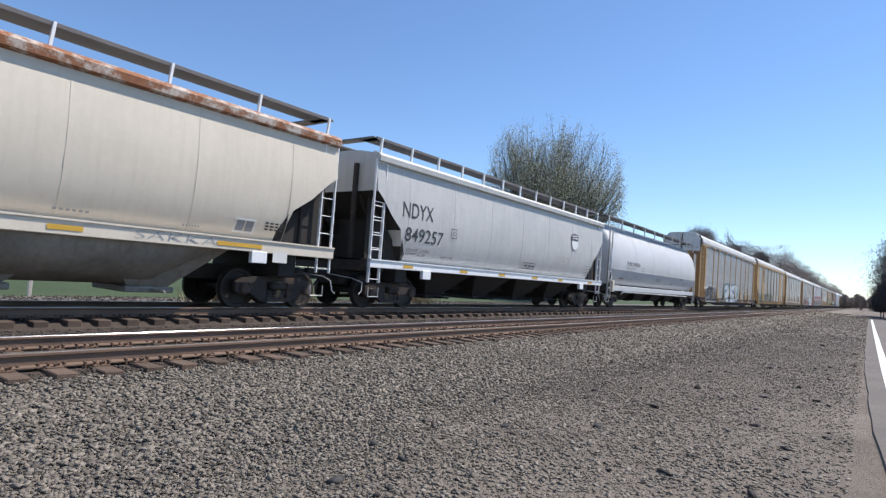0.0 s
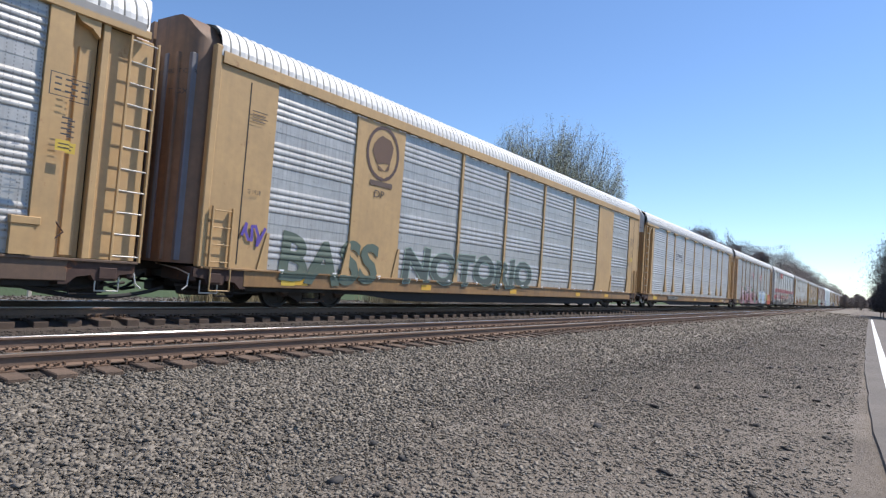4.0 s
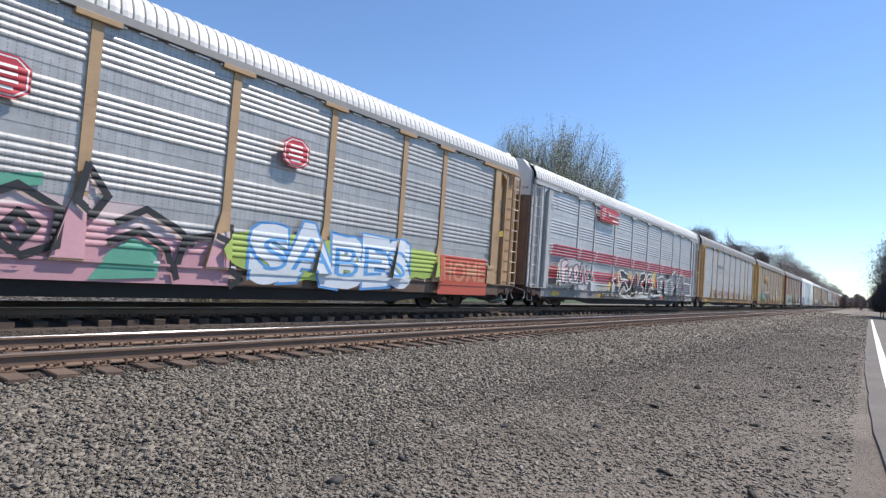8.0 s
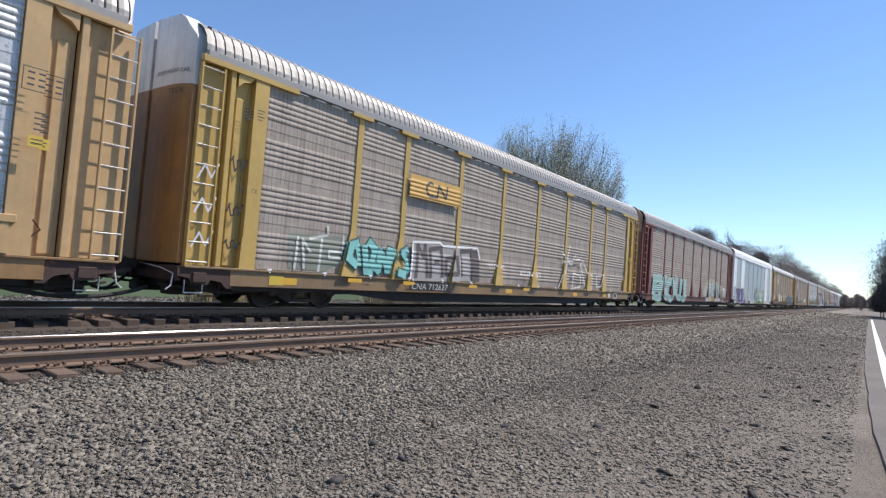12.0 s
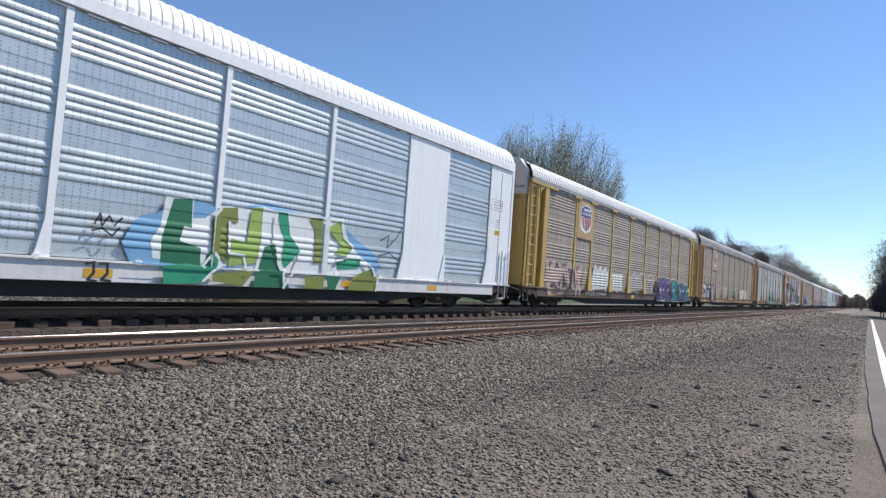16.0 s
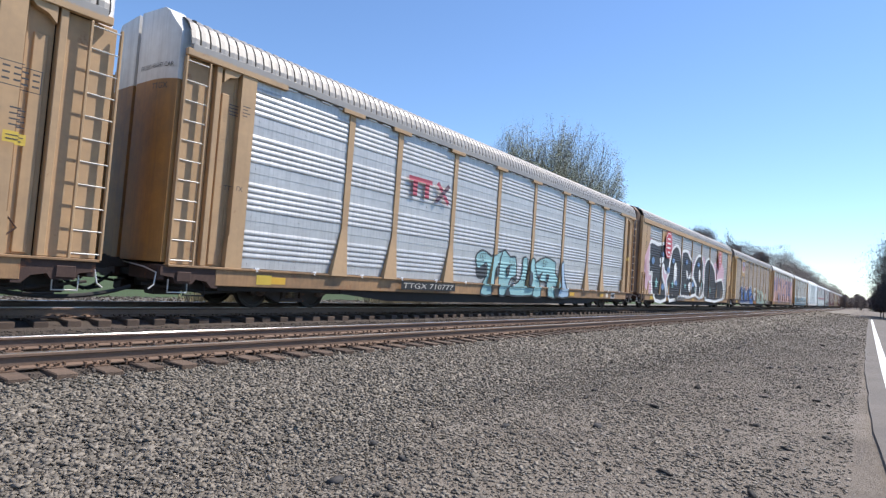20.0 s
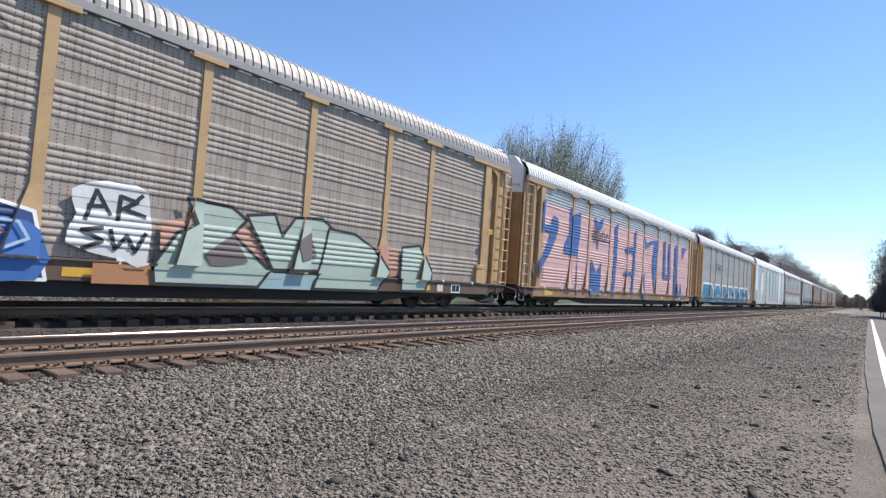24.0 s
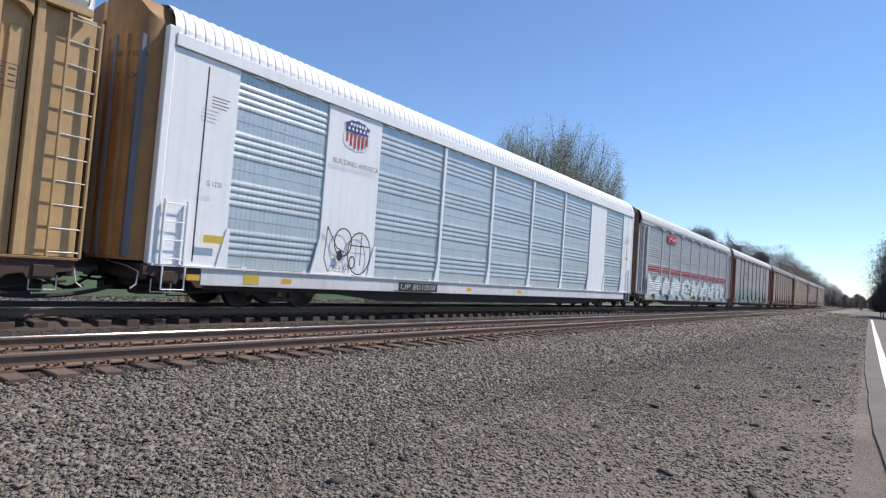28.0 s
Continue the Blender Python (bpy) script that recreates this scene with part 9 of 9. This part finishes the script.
def end_rig(car, half, body, sill_top, material, ladder_m):
    """End platform, corner ladders, end posts, brake wheel, and dark plates added for shade."""
    for turn in (Matrix.Identity(4), TURN):
        # Sill, platform and posts are dark: the shade of the car's end is in their colour.
        part("end_sill", Shape().box(-half, -half + 0.14, -1.48, 1.48, sill_top - 0.34, sill_top, 0.01), M["truck"], car, at=turn)
        part("end_platform", Shape().box(-half, -body + 0.5, -1.3, 1.3, sill_top - 0.06, sill_top, 0.01), M["under"], car, at=turn)
        braces = Shape()
        for y in (-0.75, 0.75):
            braces.box(-half + 0.02, -half + 0.14, y - 0.06, y + 0.06, sill_top, 4.1, 0.01)
            braces.rod((-half + 0.1, y, 3.6), (-body + 1.2, y, sill_top), 0.06, 6)
        # Dark plates added to fill the open end; they stand in for its shade.
        part("end_bulkhead", Shape().box(-body + 0.75, -body + 0.82, -1.25, 1.25, sill_top - 0.3, 3.2), M["under"], car, "dark plate added in the shaded open end", turn)
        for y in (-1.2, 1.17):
            part("end_gusset", Shape().prism([(-body + 0.05, sill_top), (-body + 0.05, 3.15), (-body + 1.5, sill_top + 0.3), (-body + 1.5, sill_top)], y, y + 0.03), M["under"], car, "dark plate added to fill the shaded slope cut", turn)
        part("end_posts", braces, M["truck"], car, at=turn)
        for sx, y, z1 in ((1, -1.5, 3.0), (-1, 1.5, 4.15)):
            lad = ladder(car, -half + 0.3, y, sill_top - 0.55, z1, 0.42, ladder_m, ladder_m, 0.42)
            lad.matrix_basis = turn @ lad.matrix_basis
    for turn in (TURN, Matrix.Identity(4)):
        lad = ladder(car, -half + 0.3, -1.52, sill_top - 0.55, 4.1, 0.42, ladder_m, ladder_m, 0.42)
        lad.matrix_basis = turn @ lad.matrix_basis
    part("brake_wheel", Shape().lathe_y([(0.26, -0.02), (0.29, 0), (0.26, 0.02), (0.23, 0)], 16, 0, 0).rod((-0.25, 0, 0), (0.25, 0, 0), 0.015, 6).rod((0, 0, -0.25), (0, 0, 0.25), 0.015, 6),
         M["bare_steel"], car, at=pose(half - 0.02, 0.6, 2.4, 0, 0, 90))


def covered_hopper(x0, half, body, top, sill0, sill1, material, edge_material, label, tc, posts, cut, chute_material, marks, sill_material):
    car = thing("covered_hopper_car", label, "railway car", "cars of the freight train", pose(x0, TRAIN_Y, 0))
    rings = []
    n = 11

    def ring(zmin):
        left = []
        for i in range(n):
            z = zmin + (top - zmin) * i / (n - 1)
            left.append((-hopper_half(z, top, sill1), z))
        roof = [(-1.30, top + 0.13), (-0.8, top + 0.22), (-0.3, top + 0.25)]
        half_ring = left + roof
        return half_ring + [(-y, z) for y, z in reversed(half_ring)]
    xs = [-body, -body + cut * 0.2, -body + cut * 0.55, -body + cut * 0.92, -body + cut, -body + cut + 0.25]
    lo = [top - 0.95, top - 1.15, top - 1.6, top - 1.95, sill1 + 0.45, sill1 - 0.05]
    for x, z in zip(xs, lo):
        rings.append((x, ring(z)))
    for i in range(1, 12):
        rings.append((-body + cut + 0.25 + (2 * body - 2 * cut - 0.5) * i / 12, ring(sill1 - 0.05)))
    for x, z in zip(reversed(xs), reversed(lo)):
        rings.append((-x, ring(z)))
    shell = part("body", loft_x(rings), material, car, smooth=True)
    # Slope sheets facing down turn black: the shade below them, put into the colour.
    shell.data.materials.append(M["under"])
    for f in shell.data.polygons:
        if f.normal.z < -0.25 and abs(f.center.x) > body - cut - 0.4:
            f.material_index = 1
    for at in both_sides():
        def edge():
            sec = [(-1.50, top - 0.16), (-1.62, top - 0.12), (-1.63, top + 0.02), (-1.55, top + 0.10), (-1.35, top + 0.17), (-1.3, top + 0.1)]
            return Shape().extrude_x(sec, -body - 0.02, body + 0.02)
        part("roof_edge", edge(), edge_material, car, "rolled roof edge", at)
        part("side_sill", Shape().box(-half + 0.05, half - 0.05, -1.60, -1.44, sill0, sill1, 0.012).box(-half + 0.05, half - 0.05, -1.63, -1.44, sill1 - 0.03, sill1 + 0.004), sill_material, car, "pale painted side sill", at)
    seams = Shape()
    for i in range(-3, 4):
        x = i * (body / 3.6)
        prev = None
        for j in range(12):
            z = sill1 + 0.02 + (top - 0.2 - sill1) * j / 11
            cur = (x, -hopper_half(z, top, sill1) - 0.002, z)
            if prev:
                seams.rod(prev, cur, 0.004, 4)
            prev = cur
    part("weld_seams", seams, material, car)
    part("center_sill", Shape().box(-half + 0.3, half - 0.3, -0.35, 0.35, 0.62, 0.98, 0.02), M["under"], car)
    for i, x in enumerate((-body * 0.52, -body * 0.18, body * 0.18, body * 0.52)):
        chute = Shape()
        a, b, c = body * 0.168, 0.34, 1.42
        chute.add([(x - a, -c, sill0 + 0.1), (x + a, -c, sill0 + 0.1), (x + a, c, sill0 + 0.1), (x - a, c, sill0 + 0.1), (x - b, -0.6, 0.36), (x + b, -0.6, 0.36), (x + b, 0.6, 0.36), (x - b, 0.6, 0.36)],
                  [(0, 1, 5, 4), (1, 2, 6, 5), (2, 3, 7, 6), (3, 0, 4, 7), (4, 5, 6, 7), (0, 3, 2, 1)])
        chute.box(x - 0.5, x + 0.5, -0.75, 0.75, 0.30, 0.42, 0.02).rod((x, -1.35, 0.36), (x, 1.35, 0.36), 0.03, 6)
        part("outlet_chute", chute, chute_material, car, "dark grimy outlet chute")
    walkway(car, body - 0.1, top + 0.12, posts, M["white"])
    end_rig(car, half, body, sill1, M["white"], M["white"])
    part("jack_pad", Shape().box(-tc + 0.75, -tc + 1.15, -1.62, -1.5, sill0 - 0.24, sill0 + 0.02, 0.01), M["white"], car)
    part("jack_pad", Shape().box(tc - 1.15, tc - 0.75, -1.62, -1.5, sill0 - 0.24, sill0 + 0.02, 0.01), M["white"], car)
    for x in (-tc, tc):
        truck(car, x, M["truck"], 0.457)
        part("bolster_beam", Shape().box(x - 0.25, x + 0.25, -1.4, 1.4, 0.78, sill0 + 0.05, 0.02), M["under"], car)
    car_ends(car, half + 0.1)
    for x in marks:
        part("reflective_mark", Shape().box(x - 0.22, x + 0.22, -1.606, -1.60, sill0 + 0.05, sill1 - 0.08), M["reflector"], car, "yellow reflective strip")
    CARS.append((car, x0))
    return car


# Lower body and its chutes: a much darker cream, with dirt and streaks.
M["cream_low"] = surface("dark_grimy_cream_paint", (0.30, 0.27, 0.23), 0.7, 0, 0.2, 0.6, 9, 0.06, 20, dirt=0.55, streak=0.3)
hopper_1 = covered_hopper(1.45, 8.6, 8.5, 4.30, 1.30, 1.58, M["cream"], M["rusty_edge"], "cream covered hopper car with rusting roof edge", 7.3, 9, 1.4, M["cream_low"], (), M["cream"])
hopper_2 = covered_hopper(19.75, 8.45, 8.3, 4.26, 1.17, 1.40, M["hopper_grey"], M["hopper_grey"], "pale grey covered hopper car with black reporting marks", 6.85, 13, 1.2, M["under"], (-6.8, -3.9, -1.4, 1.2, 3.6, 6.9), M["white"])


def belly(car):
    """The rounded lower body that hangs below the side sill."""
    rings = []
    for x, k in ((-5.9, 0.05), (-5.3, 0.55), (-4.6, 1.0), (4.4, 1.0), (5.1, 0.55), (5.7, 0.05)):
        low = 1.32 - 0.86 * k
        sec = [(-1.47, 1.34), (-1.44, 1.34 - 0.12 * k), (-1.30, 1.32 - 0.38 * k), (-1.0, 1.30 - 0.62 * k), (-0.55, low), (0.55, low), (1.0, 1.30 - 0.62 * k), (1.30, 1.32 - 0.38 * k), (1.44, 1.34 - 0.12 * k), (1.47, 1.34)]
        rings.append((x, sec))
    part("lower_body", loft_x(rings), M["cream_low"], car, "dark grimy cream lower body", smooth=True)


belly(hopper_1)


def hopper_paint():
    side2 = lambda x, z: -hopper_half(z, 4.26, 1.40)
    p = Painter(hopper_2, side2)
    p(letters("NDYX", -7.2, -5.75, 2.72, 3.16, 0.005), M["ink"], "lettering", "black reporting mark")
    p(letters("849257", -7.0, -5.15, 2.03, 2.44, 0.005), M["ink"], "lettering", "black reporting number")
    p(letters("LD LMT. 223700", -6.85, -5.75, 1.74, 1.82), M["ink"], "stencil")
    p(letters("LT WT. 62350", -6.8, -5.9, 1.62, 1.70), M["ink"], "stencil")
    p(stroke([(-4.75, 2.32), (-4.45, 2.32), (-4.45, 2.62), (-4.75, 2.62), (-4.75, 2.32)], 0.02), M["ink"], "stencil")
    p(letters("C", -4.66, -4.54, 2.41, 2.53), M["ink"], "stencil")
    p(letters("NEW 9-94", -5.1, -4.45, 1.62, 1.70), M["ink"], "stencil")
    p(stroke([(0.3, 1.62), (1.3, 1.62), (1.3, 1.84), (0.3, 1.84), (0.3, 1.62)], 0.02), M["ink"], "stencil")
    for i in range(3):
        p(rect(0.4 + 0.3 * i, 0.62 + 0.3 * i, 1.70, 1.76), M["ink"], "stencil")
    # faded shield with worn lower field
    p([[(4.48, 3.35), (4.62, 3.42), (4.85, 3.45), (5.1, 3.42), (5.24, 3.35), (5.2, 3.12), (4.52, 3.12)]], (0.10, 0.10, 0.14), "emblem", "worn painted shield")
    p([[(4.54, 3.1), (5.18, 3.1), (5.2, 2.9), (5.05, 2.76), (4.86, 2.7), (4.67, 2.76), (4.52, 2.9)]], WHITE, "emblem")
    for j in range(2):
        for i in range(5):
            p(rect(4.62 + i * 0.1, 4.68 + i * 0.1, 3.3 - j * 0.11, 3.36 - j * 0.11), WHITE, "emblem")
    p(letters("BLEO", 3.0, 4.3, 1.9, 2.3, -0.02, 0.1), (0.42, 0.42, 0.42))
    for i in range(4):
        p(stroke([(6.3, 1.6 + 0.14 * i), (6.75, 1.62 + 0.14 * i)], 0.03), (0.3, 0.3, 0.3), "stencil")
    side1 = lambda x, z: -hopper_half(z, 4.30, 1.58)
    p = Painter(hopper_1, side1)
    p(stroke([(5.75, 1.72), (6.25, 1.72), (6.25, 2.0), (5.75, 2.0), (5.75, 1.72)], 0.03), WHITE, "stencil", "white framed data plate")
    p(rect(5.79, 5.98, 1.75, 1.97), (0.25, 0.26, 0.28), "stencil")
    p(rect(6.02, 6.21, 1.75, 1.97), (0.25, 0.26, 0.28), "stencil")
    for j in range(3):
        for i in range(4):
            p(rect(6.5 + i * 0.13, 6.59 + i * 0.13, 1.96 - j * 0.07, 2.0 - j * 0.07), M["ink"], "stencil", "small stencilled data")
    for i in range(6):
        p(rect(2.3 + i * 0.1, 2.36 + i * 0.1, 1.72, 1.76), (0.3, 0.3, 0.3), "stencil")
        p(rect(4.6 + i * 0.06, 4.64 + i * 0.06, 1.70, 1.74), (0.3, 0.3, 0.3), "stencil")
    sill = Painter(hopper_1, lambda x, z: -1.60)
    sill(letters("SAKKA", 3.6, 5.3, 1.36, 1.52, -0.03, 0.1), (0.28, 0.30, 0.32))
    for a, b in ((2.2, 2.75), (5.3, 6.4), (0.6, 1.4)):
        sill(rect(a, b, 1.38, 1.47), M["reflector"], "reflective_mark", "yellow reflective strip")
    sill(rect(6.7, 7.1, 1.10, 1.36), (0.72, 0.70, 0.66))


hopper_paint()


def tank_half(z):
    """Half width of the tank: round above, drawn in below the long seam."""
    if z > 2.6:
        return 1.58 * math.sqrt(max(0.0, 1 - ((z - 2.6) / 2.15) ** 2))
    for (a, wa), (b, wb) in zip(TANK_LOW, TANK_LOW[1:]):
        if z <= b:
            return wa + (wb - wa) * max(0.0, (z - a) / (b - a))
    return 1.58


TANK_LOW = ((1.02, 0.55), (1.06, 0.85), (1.2, 1.12), (1.5, 1.33), (1.8, 1.47), (2.12, 1.565), (2.16, 1.575), (2.6, 1.58))


def round_car(x0):
    """A round-bodied pressure hopper: smooth shell with dished ends on a white side sill."""
    half, body, cz = 9.35, 9.0, 2.60
    car = thing("tank_car", "smooth pale grey round-bodied tank car with roof walk", "railway car", "cars of the freight train", pose(x0, TRAIN_Y, 0))
    rings = []
    for x, k in ((-body - 0.28, 0.30), (-body - 0.24, 0.62), (-body - 0.14, 0.87), (-body, 0.99), (-body + 0.06, 1.0)):
        rings.append((x, k))
    for i in range(1, 10):
        rings.append((-body + 2 * body * i / 10, 1.0))
    rings += [(-x, k) for x, k in reversed(rings[:5])]
    sections = []
    for x, k in rings:
        ring = []
        half_ring = [(tank_half(z), z) for z in [1.02, 1.06, 1.2, 1.5, 1.8, 2.12, 2.16, 2.6] + [cz + 2.15 * math.sin(math.pi / 2 * i / 14) for i in range(1, 14)]]
        for y, z in half_ring + [(0.0, 4.75)] + [(-y, z) for y, z in reversed(half_ring)]:
            ring.append((y * k, 2.85 + (z - 2.85) * k))
        sections.append((x, ring))
    part("shell", loft_x(sections), M["tank_grey"], car, smooth=True)
    seam = Shape()
    for at in (-1, 1):
        seam.box(-body, body, at * 1.575 - 0.012, at * 1.575 + 0.012, 2.125, 2.155)
    part("shell_seam", seam, M["tank_grey"], car)
    bands = Shape()
    for x in (-4.9, -1.6, 1.7, 5.0):
        for i in range(20):
            z0, z1 = 1.2 + 0.17 * i, 1.2 + 0.17 * (i + 1)
            bands.rod((x, -tank_half(z0), z0), (x, -tank_half(z1), z1), 0.004, 4)
    part("weld_seams", bands, M["tank_grey"], car)
    for at in both_sides():
        part("side_sill", Shape().box(-body + 0.6, body + 0.1, -1.50, -1.30, 0.96, 1.24, 0.02), M["tank_grey"], car, "pale side sill", at)
        part("sill_post", Shape().box(-body + 0.5, -body + 0.75, -1.54, -1.3, 0.9, 1.5, 0.02), M["cream"], car, at=at)
        part("air_pipe", Shape().pipe([(-6.8, -1.42, 0.78), (-6.7, -1.45, 0.92), (-6.0, -1.45, 0.92), (7.2, -1.45, 0.86)], 0.045, 8), M["bare_steel"], car, "pale air pipe along the sill", at)
    for x in (-5.0, -1.7, 1.7, 5.0):
        c = Shape()
        c.add([(x - 1.6, -1.25, 1.3), (x + 1.6, -1.25, 1.3), (x + 1.6, 1.25, 1.3), (x - 1.6, 1.25, 1.3), (x - 0.75, -0.6, 0.42), (x + 0.75, -0.6, 0.42), (x + 0.75, 0.6, 0.42), (x - 0.75, 0.6, 0.42)],
              [(0, 1, 5, 4), (1, 2, 6, 5), (2, 3, 7, 6), (3, 0, 4, 7), (4, 5, 6, 7), (0, 3, 2, 1)])
        part("outlet_chute", c.rod((x - 0.5, 0, 0.48), (x + 0.5, 0, 0.48), 0.12, 10), M["under"], car, "dark outlet chute")
    part("center_sill", Shape().box(-half + 0.3, half - 0.3, -0.35, 0.35, 0.66, 1.0, 0.02), M["under"], car)
    walkway(car, half - 0.15, 4.47, 10, M["bare_steel"])
    rails = Shape()
    for y in (-0.62, 0.62):
        rails.box(-half + 0.2, half - 0.2, y - 0.02, y + 0.02, 4.98, 5.02)
    part("roof_rail", rails, M["bare_steel"], car)
    end_rig(car, half, body, 1.22, M["white"], M["bare_steel"])
    for x in (-7.6, 8.1):
        truck(car, x, M["truck"], 0.457)
        part("bolster_beam", Shape().box(x - 0.3, x + 0.3, -1.35, 1.35, 0.8, 1.3, 0.02), M["under"], car)
    car_ends(car, half + 0.1)
    side = lambda x, z: -tank_half(z) - 0.006
    p = Painter(car, side)
    p(letters("FURX  893958", -6.5, -4.35, 2.42, 2.66, -0.005), M["ink"], "lettering", "thin black reporting mark")
    for j in range(2):
        for i in range(9):
            p(rect(-6.65 + i * 0.17, -6.55 + i * 0.17, 2.30 - j * 0.09, 2.34 - j * 0.09), (0.2, 0.2, 0.22), "stencil", "small stencilled data")
    p(stroke([(-4.0, 2.2), (-3.75, 2.2), (-3.75, 2.4), (-4.0, 2.4), (-4.0, 2.2)], 0.018), M["ink"], "stencil")
    for k in range(9):
        p(stroke([(-7.0 + k * 0.42, 1.9 + 0.12 * (k % 2)), (-7.12 + k * 0.42, 1.62)], 0.025), (0.08, 0.08, 0.1))
    p(stroke([(4.7, 1.95), (5.2, 1.95), (5.2, 2.15), (4.7, 2.15), (4.7, 1.95)], 0.03), WHITE, "stencil")
    p(rect(4.72, 4.93, 1.97, 2.13), (0.25, 0.26, 0.28), "stencil")
    p(rect(4.97, 5.18, 1.97, 2.13), (0.25, 0.26, 0.28), "stencil")
    p(scribble(-1.0, 0.0, 1.65, 1.95, 3, 0.03, 3), (0.2, 0.2, 0.22))
    for a, b in ((2.5, 2.9), (5.6, 5.9), (-7.5, -6.9)):
        p(rect(a, b, 1.62, 1.68), (0.28, 0.14, 0.10), "stencil")
    CARS.append((car, x0))


round_car(38.45)


# ---- things behind the train ----
def slat_rail():
    ob = thing("low_fence", "weathered low fence of short pale boards on the grass", "fence", at=pose(4.6, 20.6, -0.45))
    for i in range(-4, 2):
        part("fence_post", Shape().box(i * 2.0 - 0.05, i * 2.0 + 0.05, -0.05, 0.05, -0.1, 1.02, 0.01), M["bare_steel"], ob)
    for i in range(-28, 7):
        part("board", shared(("fence_board",), lambda: Shape().box(-0.1, 0.1, -0.075, -0.05, 0.62, 0.98, 0.006), M["grey"]), M["grey"], ob, at=pose(i * 0.28, 0, 0))
    part("fence_rail", Shape().box(-8.0, 2.0, -0.05, 0.05, 0.92, 0.98, 0.01), M["bare_steel"], ob)


slat_rail()


def brush(name, spots, seed, label, material):
    rng = random.Random(seed)
    verts, faces = [], []
    for x, y, w, h in spots:
        for _ in range(420):
            bx, by = x + rng.gauss(0, w * 0.4), y + rng.gauss(0, 0.4)
            tip = Vector((bx + rng.gauss(0, 0.25), by + rng.gauss(0, 0.25), -0.45 + h * rng.uniform(0.4, 1.0)))
            b = Vector((rng.uniform(-1, 1), rng.uniform(-1, 1), 0)).normalized() * 0.018
            n = len(verts)
            verts += [Vector((bx, by, -0.5)) - b, Vector((bx, by, -0.5)) + b, tip]
            faces.append((n, n + 1, n + 2))
    me = bpy.data.meshes.new(name)
    me.from_pydata([tuple(v) for v in verts], [], faces)
    me.materials.append(material)
    tagged(new(name, me), label, "brush", kind="stuff")


M["dry_grass"] = surface("dry_weeds", (0.30, 0.25, 0.15), 0.95, 0, 0.3, 2, 20, 0.0, 40, island=0.4)
brush("dry_weeds", [(11.5, 18.5, 1.2, 1.0), (13.2, 18.9, 1.4, 1.2), (15.0, 18.6, 1.0, 0.9), (21, 19, 1.5, 0.9), (24, 19.5, 1.5, 0.8), (12.5, 17.6, 1.0, 0.5)], 4, "dry brown weeds at the edge of the grass", M["dry_grass"])


def stick(x, y, length, angle, r):
    s = Shape()
    d = Vector((math.cos(angle), math.sin(angle), 0))
    a = Vector((x, y, GROUND_Z + r))
    b = a + d * length * 0.5 + Vector((0, 0.02, 0.01))
    s.rod(a, b, r, 6, r * 0.85).rod(b, a + d * length, r * 0.85, 6, r * 0.5)
    tagged(new("stick", s.mesh("stick", M["bark"], True)), "dark dry stick lying on the dirt", "stick", "sticks on the dirt")


stick(9.6, 1.75, 0.42, 0.3, 0.022)
stick(9.2, 2.3, 0.22, -0.2, 0.015)
stick(9.5, 2.55, 0.16, 0.9, 0.015)


# ---- motion ----
def motions():
    seconds = list(range(29))
    for car, x0 in CARS:
        walk(car, [(t, pose(x0 - SPEED * t, TRAIN_Y, 0)) for t in seconds])
    turned = {}
    for wheel, dx, r, car in WHEELS:
        # wheelsets of one size and place in their truck turn alike: the first is keyed, the others share its keys
        first = turned.get((dx, r))
        if first is None:
            walk(wheel, [(i / FPS, Matrix.Translation((dx, 0, r)) @ Matrix.Rotation(-SPEED * i / FPS / r, 4, "Y")) for i in range(28 * FPS + 1)])
            turned[(dx, r)] = wheel
        else:
            wheel.rotation_mode = "QUATERNION"
            keys = wheel.animation_data_create()
            keys.action = first.animation_data.action
            keys.action_slot = first.animation_data.action_slot


motions()
